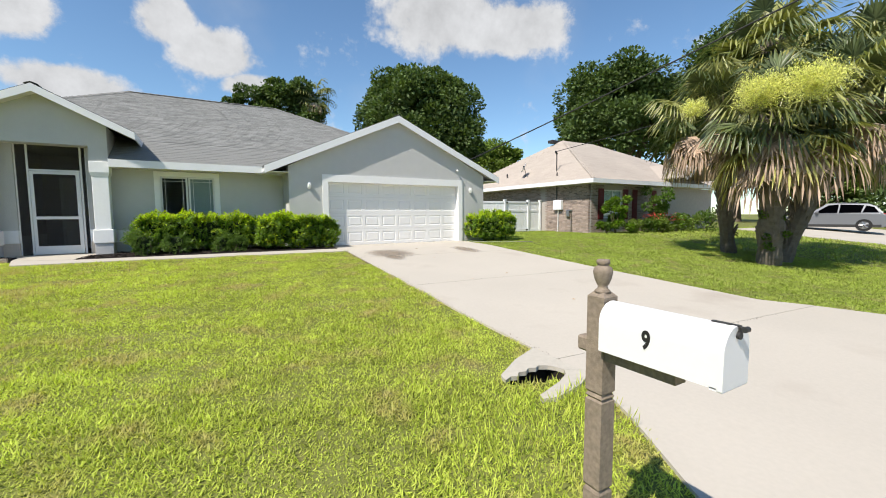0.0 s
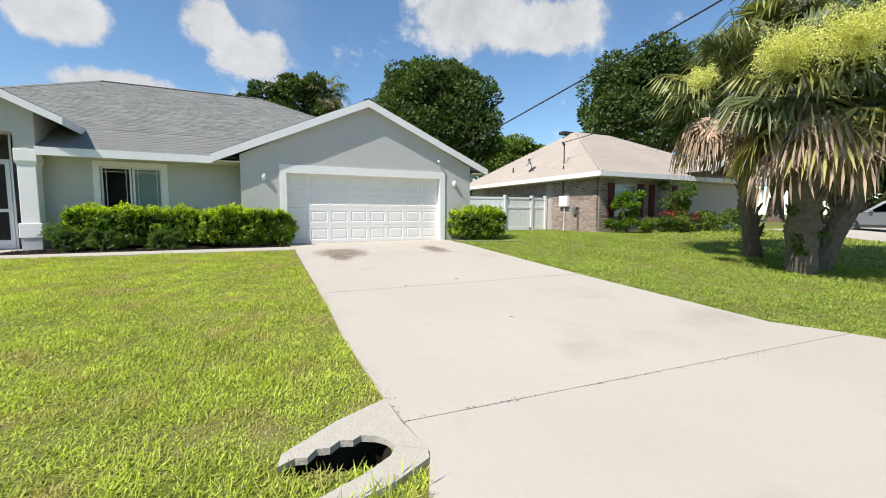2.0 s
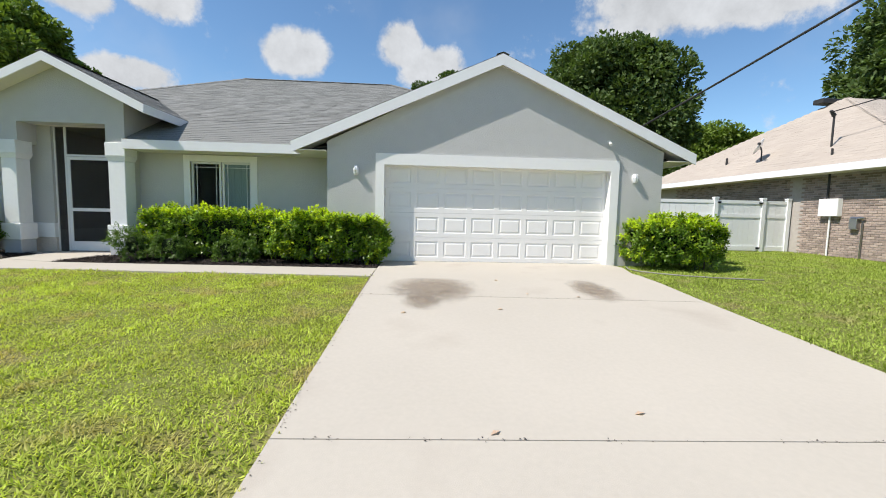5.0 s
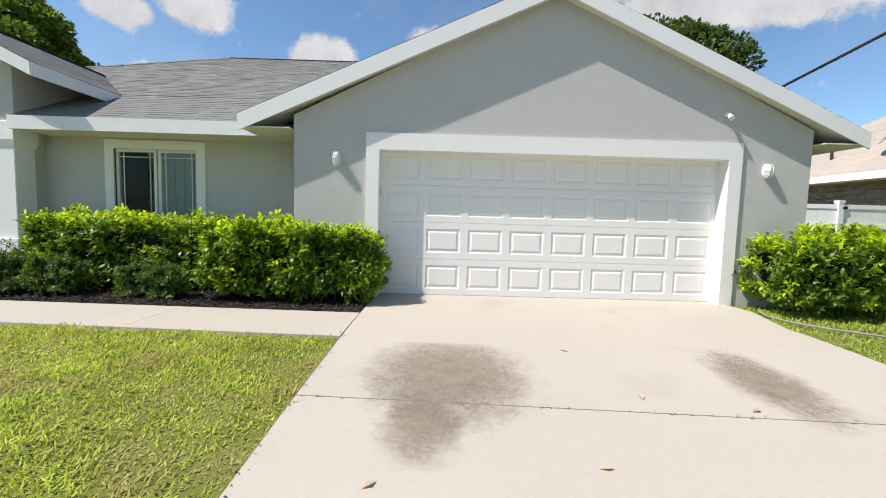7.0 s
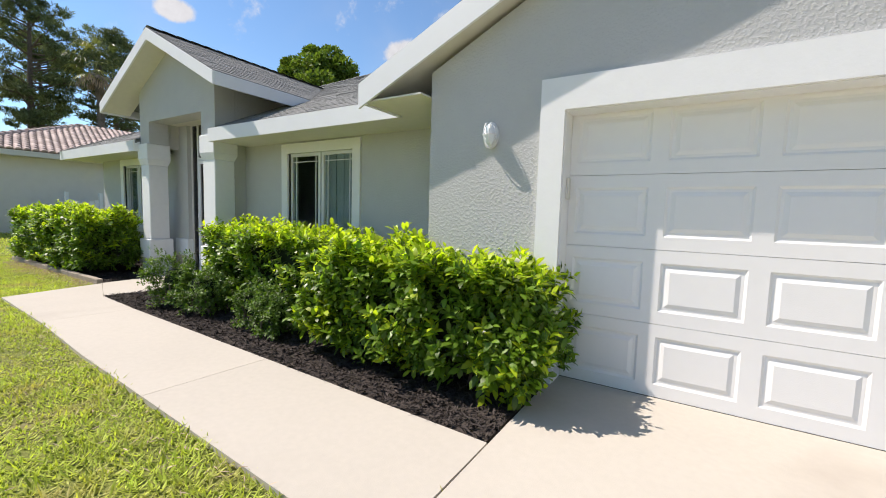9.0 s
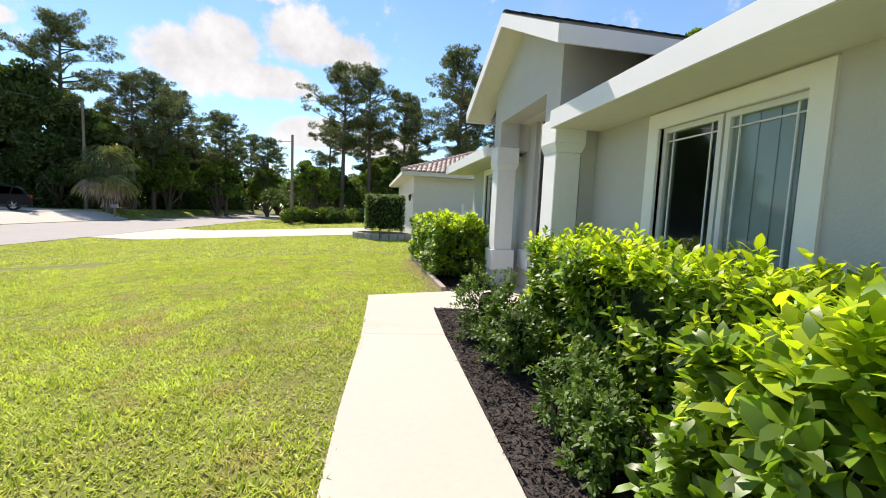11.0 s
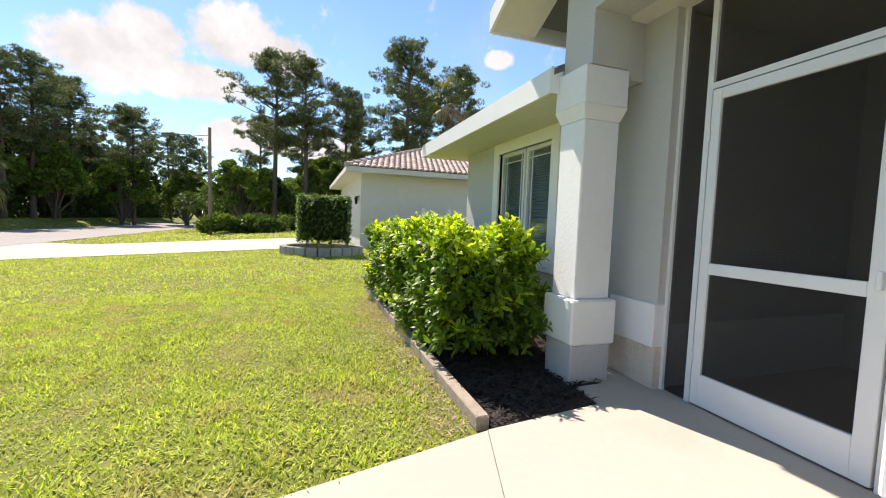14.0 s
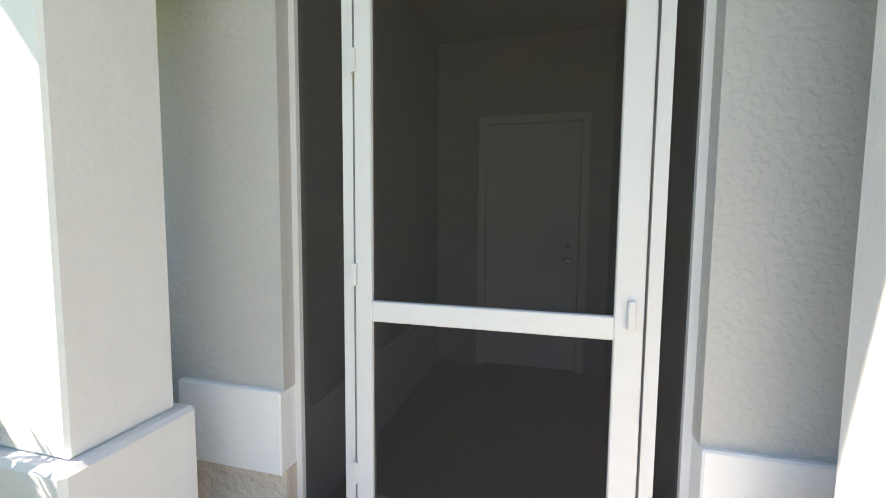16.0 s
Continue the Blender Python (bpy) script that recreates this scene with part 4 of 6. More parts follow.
# ---- hedges and shrubs ----
def hedge(name, label, x0, x1, y0, y1, z1, n, material, leaf=0.075, power=7.0, z0=0.08, rough=0.06, group="", stems=6):
    """A clipped shrub: stems, a near-black core that stands in for inner shade, and a coat of single leaves with gaps
    and stray shoots.
    """
    h = thing(name, label, "hedge" if "hedge" in name else "shrub", ((x0 + x1) / 2, (y0 + y1) / 2, 0), group=group)
    half = np.array([(x1 - x0) / 2, (y1 - y0) / 2, (z1 - z0) / 2])
    cz = (z0 + z1) / 2
    bm = bmesh.new()
    for _ in range(stems):
        sx, sy = random.uniform(-0.75, 0.75) * half[0], random.uniform(-0.6, 0.6) * half[1]
        tube(bm, (sx, sy, -0.03), (sx + random.uniform(-0.1, 0.1), sy + random.uniform(-0.1, 0.1), cz), 0.016, 0.008, 6)
    part("stems", bm, BARK, h)["kind"] = "stuff"
    # solid core: the shade between the leaves is put into its near-black colour
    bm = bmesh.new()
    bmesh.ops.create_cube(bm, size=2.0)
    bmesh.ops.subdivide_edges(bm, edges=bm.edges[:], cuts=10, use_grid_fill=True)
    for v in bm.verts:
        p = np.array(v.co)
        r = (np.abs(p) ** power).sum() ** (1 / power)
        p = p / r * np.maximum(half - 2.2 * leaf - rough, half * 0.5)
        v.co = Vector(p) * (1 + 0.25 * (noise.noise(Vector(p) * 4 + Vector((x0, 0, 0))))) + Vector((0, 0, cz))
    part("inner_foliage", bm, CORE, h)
    # leafy shoots: rosettes of leaves round short twigs that point out of the hedge
    m = n // 6
    area = np.array([half[1] * half[2], half[1] * half[2], half[0] * half[2], half[0] * half[2], half[0] * half[1], half[0] * half[1] * 0.3])
    face = rng.choice(6, m, p=area / area.sum())
    p = rng.uniform(-1, 1, (m, 3))
    ax = face // 2
    p[np.arange(m), ax] = np.where(face % 2 == 0, 1.0, -1.0)
    p /= ((np.abs(p) ** power).sum(1, keepdims=True)) ** (1 / power)
    q = p * half
    nrm = np.sign(p) * np.abs(p) ** (power - 1) / half
    nrm /= np.linalg.norm(nrm, axis=1, keepdims=True)
    lump = np.array([noise.noise(Vector(v) * 2.6 + Vector((x0, y0, 3))) + 0.8 * noise.noise(Vector(v) * 7 + Vector((x0, y0, 7))) for v in q])
    inset = rng.exponential(0.05, m) - np.where(rng.random(m) < 0.10, rng.uniform(0.01, 0.07, m), 0.0) * (rough > 0.03)
    q = q + nrm * (lump * rough * 2.2 - inset - 0.25 * leaf)[:, None]
    # sparser towards the foot and in the hollows
    full = rng.random(m) < 1.0 - 0.5 * np.clip(-p[:, 2] - 0.1, 0, 1) - 0.5 * np.clip(-lump * 1.6, 0, 1) * (rough > 0.03)
    q, nrm, inset = q[full], nrm[full], inset[full]
    m = len(q)
    q[:, 2] += cz
    twig = nrm + np.array([0, 0, 0.55]) + randdir(m) * 0.55
    twig /= np.linalg.norm(twig, axis=1, keepdims=True)
    u = np.cross(twig, randdir(m))
    u /= np.linalg.norm(u, axis=1, keepdims=True) + 1e-9
    w = np.cross(twig, u)
    C, D, N, S = [], [], [], []
    size = leaf * rng.uniform(0.75, 1.25, m)
    for j in range(7):
        a = j * 2.4 + rng.uniform(-0.4, 0.4, m)
        lean = rng.uniform(0.15, 0.75, m) + 0.07 * j
        d = twig * lean[:, None] + u * np.cos(a)[:, None] + w * np.sin(a)[:, None]
        d /= np.linalg.norm(d, axis=1, keepdims=True)
        s_ = size * rng.uniform(0.75, 1.15, m)
        C.append(q + d * (s_ * 0.5)[:, None] - twig * ((6 - j) * 0.22 * size)[:, None])
        D.append(d), N.append(twig * 0.6 + randdir(m) * 0.35 + np.array([0, 0, 0.7])), S.append(s_)
    # young shoots gather on top; their paler green also paints in the sunlit brightness
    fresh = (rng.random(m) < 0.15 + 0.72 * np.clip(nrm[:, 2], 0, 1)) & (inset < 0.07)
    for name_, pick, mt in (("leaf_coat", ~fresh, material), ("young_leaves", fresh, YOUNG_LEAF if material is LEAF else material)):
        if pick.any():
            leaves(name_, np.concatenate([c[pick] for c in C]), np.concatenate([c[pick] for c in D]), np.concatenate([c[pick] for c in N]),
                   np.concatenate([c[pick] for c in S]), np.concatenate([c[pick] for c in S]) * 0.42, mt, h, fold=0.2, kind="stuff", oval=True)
    return h


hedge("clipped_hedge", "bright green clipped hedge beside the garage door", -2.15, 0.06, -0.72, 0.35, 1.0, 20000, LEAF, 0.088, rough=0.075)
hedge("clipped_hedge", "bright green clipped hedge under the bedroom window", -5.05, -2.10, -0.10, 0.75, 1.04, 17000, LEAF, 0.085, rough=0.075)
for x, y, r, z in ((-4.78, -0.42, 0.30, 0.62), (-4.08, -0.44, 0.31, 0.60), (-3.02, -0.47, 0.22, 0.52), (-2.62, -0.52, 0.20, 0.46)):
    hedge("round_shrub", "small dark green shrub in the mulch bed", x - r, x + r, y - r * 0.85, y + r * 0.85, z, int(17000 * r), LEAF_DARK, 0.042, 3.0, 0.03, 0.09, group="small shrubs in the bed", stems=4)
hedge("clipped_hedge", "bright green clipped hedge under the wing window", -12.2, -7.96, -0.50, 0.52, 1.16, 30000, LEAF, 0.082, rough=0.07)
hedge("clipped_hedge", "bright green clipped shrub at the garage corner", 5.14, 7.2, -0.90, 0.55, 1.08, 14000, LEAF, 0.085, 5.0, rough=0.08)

# ---- mailbox ----
mb = thing("mailbox", "white metal mailbox on a weathered turned wooden post", "mailbox", (-1.94, -11.875, ground_z(-1.93, -11.875)))
Z0 = mb.location.z


def mz(z):
    return z - Z0


bm = bmesh.new()
h = 0.045
for z0, z1, w0, w1 in ((-0.08, 0.02, h, h), (0.02, mz(-0.30), h, h), (mz(-0.30), mz(-0.285), h, h * 0.82), (mz(-0.285), mz(-0.27), h * 0.82, h), (mz(-0.27), mz(0.135), h, h), (mz(0.135), mz(0.145), h, h * 0.8),
                       (mz(0.145), mz(0.155), h * 0.8, h), (mz(0.155), mz(0.17), h, h * 0.8), (mz(0.17), mz(0.18), h * 0.8, h), (mz(0.18), mz(0.615), h, h), (mz(0.615), mz(0.635), h, h * 0.6)):
    r = bmesh.ops.create_cube(bm, size=1.0, matrix=Matrix.LocRotScale((0, 0, (z0 + z1) / 2), None, (1, 1, z1 - z0)))
    for v in r["verts"]:
        w = w1 if v.co.z > (z0 + z1) / 2 else w0
        v.co.x, v.co.y = math.copysign(w, v.co.x), math.copysign(w, v.co.y)
part("post", bm, OLD_WOOD, mb)
bm = bmesh.new()
lathe(bm, [(0.036, 0), (0.034, 0.008), (0.024, 0.016), (0.020, 0.026), (0.027, 0.038), (0.036, 0.060), (0.0415, 0.085), (0.042, 0.098), (0.036, 0.112), (0.024, 0.121), (0.0225, 0.125), (0.029, 0.128), (0.029, 0.143), (0.024, 0.148)], 20, (0, 0, mz(0.632)))
part("finial", bm, OLD_WOOD, mb, "dark weathered urn finial", smooth=True)
bm = bmesh.new()
box(bm, -0.035, 0.035, -0.36, -0.046, mz(0.335), mz(0.388))
box(bm, -0.03, 0.03, 0.046, 0.115, mz(0.345), mz(0.415), bevel=0.01)
part("arm", bm, OLD_WOOD, mb)
bx = 0.0825
bm = bmesh.new()
prof = [(-bx, 0.0), (bx, 0.0), (bx, 0.125)] + [(bx * math.cos(a), 0.125 + 0.085 * math.sin(a)) for a in np.linspace(0, math.pi, 41)[1:-1]] + [(-bx, 0.125)]
prism(bm, [(x, -0.05, mz(0.392) + z) for x, z in prof], (0, -0.48, 0))
part("box_body", bm, BOX_WHITE, mb)
bm = bmesh.new()
prism(bm, [(x * 1.04, -0.525, mz(0.390) + z * 1.02) for x, z in prof], (0, -0.018, 0))
box(bm, -bx, bx, -0.542, -0.50, mz(0.386), mz(0.396))
lid = part("lid", bm, BOX_WHITE, mb, "white arched front lid")
bm = boxes((-0.008, 0.008, -0.548, -0.46, mz(0.6025), mz(0.607)), (-0.008, 0.008, -0.551, -0.546, mz(0.575), mz(0.607)), bevel=0.0015)
tube(bm, (0, -0.543, mz(0.572)), (0, -0.553, mz(0.572)), 0.014, sides=12)
tube(bm, (-0.012, -0.566, mz(0.596)), (0.012, -0.566, mz(0.596)), 0.010, sides=10)
tube(bm, (0, -0.549, mz(0.6)), (0, -0.566, mz(0.597)), 0.006, sides=8)
part("latch", bm, DARK_METAL, mb, "dark corroded latch and tab")
txt = bpy.data.curves.new("digit", "FONT")
txt.body, txt.size, txt.extrude, txt.offset = "9", 0.098, 0.001, 0.0034
tob = bpy.data.objects.new("digit_source", txt)
scene.collection.objects.link(tob)
bpy.context.view_layer.update()
dig = bpy.data.meshes.new_from_object(tob.evaluated_get(bpy.context.evaluated_depsgraph_get()))
bpy.data.objects.remove(tob)
dg = link("house_number", dig, BLACK_PAINT, mb, "black adhesive digit nine")
dg.matrix_basis = Matrix.Translation((-bx - 0.0015, -0.250, mz(0.462))) @ Matrix(((0, 0, -1, 0), (-0.72, 0, 0, 0), (0, 1.0, 0, 0), (0, 0, 0, 1)))

# ---- broken culvert head beside the drive ----
culvert = thing("culvert_head", "broken concrete culvert head with a dark hole", "culvert")
slab("arm", [(-0.255, -9.64), (-0.66, -9.80), (-1.04, -10.03), (-1.07, -10.14), (-0.97, -10.10), (-0.90, -10.12), (-0.84, -10.06), (-0.76, -10.08), (-0.69, -10.03), (-0.61, -10.06), (-0.55, -10.03), (-0.47, -10.07), (-0.41, -10.13), (-0.38, -10.22), (-0.205, -10.33), (-0.25, -10.0)], 0.045, OLD_CONCRETE, culvert, 0.022)
slab("arm", [(-0.206, -10.334), (-0.381, -10.224), (-0.44, -10.30), (-0.62, -10.39), (-0.98, -10.50), (-1.0, -10.56), (-0.86, -10.60), (-0.50, -10.53), (-0.23, -10.41)], 0.06, OLD_CONCRETE, culvert, 0.022)
slab("sod", [(-1.06, -10.17), (-0.93, -10.20), (-0.80, -10.23), (-0.66, -10.27), (-0.52, -10.34), (-0.62, -10.395), (-1.06, -10.51)], 0.06, SOIL, culvert, -0.03, "earth lip in front of the hole")
# earth lining of the pit, with the hole's shade painted in as near-black
bm = boxes((-1.06, -1.04, -10.45, -10.0, -1.1, -0.64), (-0.40, -0.38, -10.45, -10.0, -1.1, -0.64), (-1.06, -0.38, -10.0, -9.98, -1.1, -0.62), (-1.06, -0.38, -10.47, -10.45, -1.1, -0.65), (-1.06, -0.38, -10.47, -9.98, -1.12, -1.1))
part("pit", bm, PIT, culvert, "earth pit lining, near-black for the shade in the hole")

# ---- small marks on the drive ----
for cx, cy, rx, ry in ((0.95, -2.70, 0.72, 0.78), (0.78, -3.35, 0.28, 0.45), (3.40, -2.72, 0.36, 0.68)):
    m = mat("oil_stain", (0.33, 0.275, 0.215), 0.85, spread=0.4, noise_scale=9)
    t = m.node_tree
    geo = t.nodes.new("ShaderNodeNewGeometry")
    sub = t.nodes.new("ShaderNodeVectorMath")
    sub.operation = "SUBTRACT"
    t.links.new(geo.outputs["Position"], sub.inputs[0])
    sub.inputs[1].default_value = (cx, cy, 0)
    div = t.nodes.new("ShaderNodeVectorMath")
    div.operation = "MULTIPLY"
    t.links.new(sub.outputs[0], div.inputs[0])
    div.inputs[1].default_value = (1 / rx, 1 / ry, 0)
    ln = t.nodes.new("ShaderNodeVectorMath")
    ln.operation = "LENGTH"
    t.links.new(div.outputs[0], ln.inputs[0])
    nz = t.nodes.new("ShaderNodeTexNoise")
    nz.inputs["Scale"].default_value, nz.inputs["Detail"].default_value = 6.0, 10.0
    nz.inputs["Roughness"].default_value = 0.78
    t.links.new(geo.outputs["Position"], nz.inputs["Vector"])
    ad = t.nodes.new("ShaderNodeMath")
    ad.operation = "MULTIPLY_ADD"
    t.links.new(nz.outputs["Fac"], ad.inputs[0])
    ad.inputs[1].default_value = 1.0
    t.links.new(ln.outputs["Value"], ad.inputs[2])
    mr = t.nodes.new("ShaderNodeMapRange")
    mr.interpolation_type = "SMOOTHSTEP"
    t.links.new(ad.outputs[0], mr.inputs["Value"])
    mr.inputs["From Min"].default_value, mr.inputs["From Max"].default_value = 0.55, 1.6
    mr.inputs["To Min"].default_value, mr.inputs["To Max"].default_value = 0.62, 0.0
    # flaked spots where the pale concrete shows again
    fz = t.nodes.new("ShaderNodeTexNoise")
    fz.inputs["Scale"].default_value, fz.inputs["Detail"].default_value = 38.0, 5.0
    t.links.new(geo.outputs["Position"], fz.inputs["Vector"])
    fr = t.nodes.new("ShaderNodeMapRange")
    fr.inputs["From Min"].default_value, fr.inputs["From Max"].default_value = 0.48, 0.66
    fr.inputs["To Min"].default_value, fr.inputs["To Max"].default_value = 1.0, 0.5
    t.links.new(fz.outputs["Fac"], fr.inputs["Value"])
    am = t.nodes.new("ShaderNodeMath")
    am.operation = "MULTIPLY"
    t.links.new(mr.outputs[0], am.inputs[0])
    t.links.new(fr.outputs[0], am.inputs[1])
    t.links.new(am.outputs[0], t.nodes["Principled BSDF"].inputs["Alpha"])
    slab("tyre_stain", [(cx - rx * 1.3, cy - ry * 1.3), (cx + rx * 1.3, cy - ry * 1.3), (cx + rx * 1.3, cy + ry * 1.3), (cx - rx * 1.3, cy + ry * 1.3)], 0.001, m, drive, 0.015 + 0.0015 * ry)
hose = thing("garden_hose", "grey garden hose lying at the drive edge", "hose")
bm = bmesh.new()
pts = [(5.12, -0.45), (5.0, -0.75), (5.03, -1.05), (5.25, -1.35), (5.6, -1.62), (6.1, -1.85), (6.8, -2.0)]
for a, b in zip(pts, pts[1:]):
    tube(bm, (*a, ground_z(*a) + 0.03), (*b, ground_z(*b) + 0.03), 0.012, sides=8)
part("pipe", bm, HOSE, hose)
litter = thing("fallen_leaf", "dry curled fallen leaf on the drive", "leaf", (1.75, -3.75, ground_z(1.75, -3.75) + 0.015), group="fallen leaves")
bm = bmesh.new()
v = [bm.verts.new(p) for p in ((-0.04, 0, 0), (0, 0.018, 0.012), (0.045, 0, 0.004), (0, -0.018, 0.014))]
bm.faces.new((v[0], v[1], v[2]))
bm.faces.new((v[0], v[2], v[3]))
part("blade", bm, PALM_DEAD, litter)
for x, y, r in ((0.55, -3.9, 40), (2.3, -3.0, 80), (2.25, -6.1, 10), (1.9, -8.3, 120), (3.0, -3.15, 200), (1.2, -6.3, 33), (2.0, -2.2, 150), (-1.1, -12.6, 70)):
    copy_thing(litter, pose(x, y, ground_z(x, y) + 0.015, 0, 0, r))


# crumbs, grit and seedlings caught in the joints and along the drive edges
cx, cy = [], []
for yl, yr in ((-3.07, -3.33), (-6.32, -6.48), (-9.98, -10.35)):
    for k in range(26):
        f = random.random()
        for _ in range(random.randint(1, 6)):
            cx.append(-0.1 + 4.9 * f + random.gauss(0, 0.05))
            cy.append(yl + (yr - yl) * f + random.gauss(0, 0.012))
for k in range(160):
    y = random.uniform(-10, -2)
    cx.append(edge_at(DRIVE_L, y) + abs(random.gauss(0, 0.03)))
    cy.append(y)
cx, cy = np.array(cx), np.array(cy)
m = len(cx)
grit = leaves("joint_grit", np.stack([cx, cy, ground_np(cx, cy) + 0.017], 1), randdir(m) * (1, 1, 0.2), randdir(m) * 0.4 + (0, 0, 1), rng.uniform(0.008, 0.028, m), rng.uniform(0.004, 0.010, m), MULCH, None)
tagged(grit, "dark grit and dry bits in the driveway joints", "debris", kind="stuff")


# ---- neighbour with the brick wall ----
nb = thing("brick_house", "one-storey pale brick house with tan hip roof", "house")
NZ = 0.10
part("side_wall", boxes((12.62, 12.9, 0.32, 11, NZ - 0.2, 2.45)), MORTAR, nb)
part("front_wall", boxes((12.62, 13.55, 0.30, 0.5, NZ - 0.2, 2.45), (13.55, 14.95, 0.30, 0.5, NZ - 0.2, 0.8), (13.55, 14.95, 0.30, 0.5, 2.2, 2.45), (14.95, 23.5, 0.30, 0.5, NZ - 0.2, 2.45)), MORTAR, nb)
bw = thing("brick_face", "", "")
bw.parent = nb
me = bpy.data.meshes.new("brick")
bb = bmesh.new()
box(bb, -0.098, 0.098, -0.008, 0.008, -0.028, 0.028, bevel=0.004)
bb.to_mesh(me)
bb.free()
me.materials.append(BRICK)
count, rest = 0, []
for row in range(34):
    z = NZ + 0.03 + row * 0.068
    for k in range(14):
        y = 0.42 + (0.1 if row % 2 else 0) + k * 0.207
        if y < 3.4:
            if count < 290:
                o = new("brick", me)
                o.parent = bw
                o.matrix_basis = pose(12.612 - random.uniform(0, 0.004), y, z, 0, 0, 90)
                count += 1
            else:
                rest.append((12.612, y, z, True))
    for k in range(16, 44):
        y = 0.42 + (0.1 if row % 2 else 0) + k * 0.207
        rest.append((12.612, y, z, True))
    for k in range(4):
        rest.append((12.74 + (0.1 if row % 2 else 0) + k * 0.207, 0.292, z, False))
    for k in range(12):
        rest.append((15.1 + (0.1 if row % 2 else 0) + k * 0.207, 0.292, z, False))
verts, faces = [], []
for x, y, z, sidew in rest:
    k = len(verts)
    for a, b, d in ((-0.098, -0.028, 0), (0.098, -0.028, 0), (0.098, 0.028, 0), (-0.098, 0.028, 0), (-0.09, -0.022, 1), (0.09, -0.022, 1), (0.09, 0.022, 1), (-0.09, 0.022, 1)):
        verts.append((x - 0.008 * d, y - a, z + b) if sidew else (x + a, y - 0.008 * d, z + b))
    faces += [(k + 4, k + 5, k + 6, k + 7)] + [(k + i, k + (i + 1) % 4, k + 4 + (i + 1) % 4, k + 4 + i) for i in range(4)]
pydata("brickwork", verts, faces, BRICK, bw)["kind"] = "stuff"
nw = thing("window", "", "")
nw.parent = nb
part("frame", boxes((13.55, 13.61, 0.33, 0.40, 0.8, 2.2), (14.89, 14.95, 0.33, 0.40, 0.8, 2.2), (14.22, 14.28, 0.33, 0.40, 0.8, 2.2), (13.61, 14.89, 0.33, 0.40, 2.14, 2.2), (13.61, 14.89, 0.33, 0.40, 0.8, 0.86)), VINYL, nw)
part("pane", boxes((13.61, 14.89, 0.36, 0.37, 0.86, 2.14)), GLASS, nw).visible_shadow = False
part("curtain", boxes((13.5, 15.0, 0.45, 0.47, 0.8, 2.2)), BLIND, nw)
for x in (13.12, 15.0, 15.75, 17.4):
    bm = bmesh.new()
    box(bm, x, x + 0.40, 0.255, 0.285, 0.75, 2.25, bevel=0.006)
    for k in range(16):
        box(bm, x + 0.05, x + 0.35, 0.24, 0.256, 0.82 + k * 0.086, 0.87 + k * 0.086)
    part("shutter", bm, RED_SHUTTER, nb, "dark red louvred shutter")
NE, NO = 2.66, 12.05
nroof = thing("hip_roof", "", "")
nroof.parent = nb
NX1, NY0, NY1 = 25.0, -0.28, 11.6
ry, rz_ = (NY0 + NY1) / 2, NE + 0.50 * (NY1 - NY0) / 2
h2 = (NY1 - NY0) / 2
r0, r1 = NO + h2 * 0.72, NX1 - h2
deck("deck", [(NO, NY0, NE), (NX1, NY0, NE), (r1, ry, rz_), (r0, ry, rz_)], SHINGLE_TAN, nroof)
deck("deck", [(NO, NY1, NE), (NO, NY0, NE), (r0, ry, rz_)], SHINGLE_TAN, nroof)
deck("deck", [(NX1, NY1, NE), (NO, NY1, NE), (r0, ry, rz_), (r1, ry, rz_)], SHINGLE_TAN, nroof)
deck("deck", [(NX1, NY0, NE), (NX1, NY1, NE), (r1, ry, rz_)], SHINGLE_TAN, nroof)
hh = math.hypot(r0 - NO, rz_ - NE)
shingle_plane("shingles", (NO, 0, NE), (0, 1, 0), (r0 - NO, 0, rz_ - NE), 0, 0, hh, lambda v: NY0 + h2 * v / hh, lambda v: NY1 - h2 * v / hh, SHINGLE_TAN, nroof, 0.16, 0.4, 0.004)
hf = math.hypot(h2, rz_ - NE)
shingle_plane("shingles", (0, NY0, NE), (1, 0, 0), (0, h2, rz_ - NE), 0, 0, hf, lambda v: NO + (r0 - NO) * v / hf, lambda v: NX1 + (r1 - NX1) * v / hf, SHINGLE_TAN, nroof, 0.16, 0.4, 0.004)
part("ridge_vent", boxes((r0 - 0.6, r0 + 0.3, ry + 0.3, ry + 0.7, rz_ - 0.12, rz_ + 0.06), bevel=0.02), DARK_METAL, nroof)
# small front gable over the porch bay
deck("porch_gable", [(18.0, -1.2, NE + 0.25), (19.9, -1.2, NE + 1.2), (19.9, 3.5, NE + 1.2), (18.0, 2.5, NE + 0.25)], SHINGLE_TAN, nroof)
deck("porch_gable", [(21.8, -1.2, NE + 0.25), (19.9, -1.2, NE + 1.2), (19.9, 3.5, NE + 1.2), (21.8, 2.5, NE + 0.25)], SHINGLE_TAN, nroof)
for p, q2 in (((17.95, -1.22, NE + 0.24), (19.9, -1.22, NE + 1.2)), ((21.85, -1.22, NE + 0.24), (19.9, -1.22, NE + 1.2))):
    board("rake_fascia", p, q2, 0.2, (0, 0.03, 0), FASCIA, nb)
board("fascia", (NO, NY0 - 0.01, NE), (NX1, NY0 - 0.01, NE), 0.2, (0, 0.03, 0), FASCIA, nb)
board("fascia", (NO - 0.01, NY0, NE), (NO - 0.01, NY1, NE), 0.2, (0.03, 0, 0), FASCIA, nb)
part("soffit", boxes((NO, NX1, NY0 + 0.02, 0.3, 2.46, 2.48), (NO + 0.02, 12.62, 0.3, 11, 2.46, 2.48)), SOFFIT, nb)


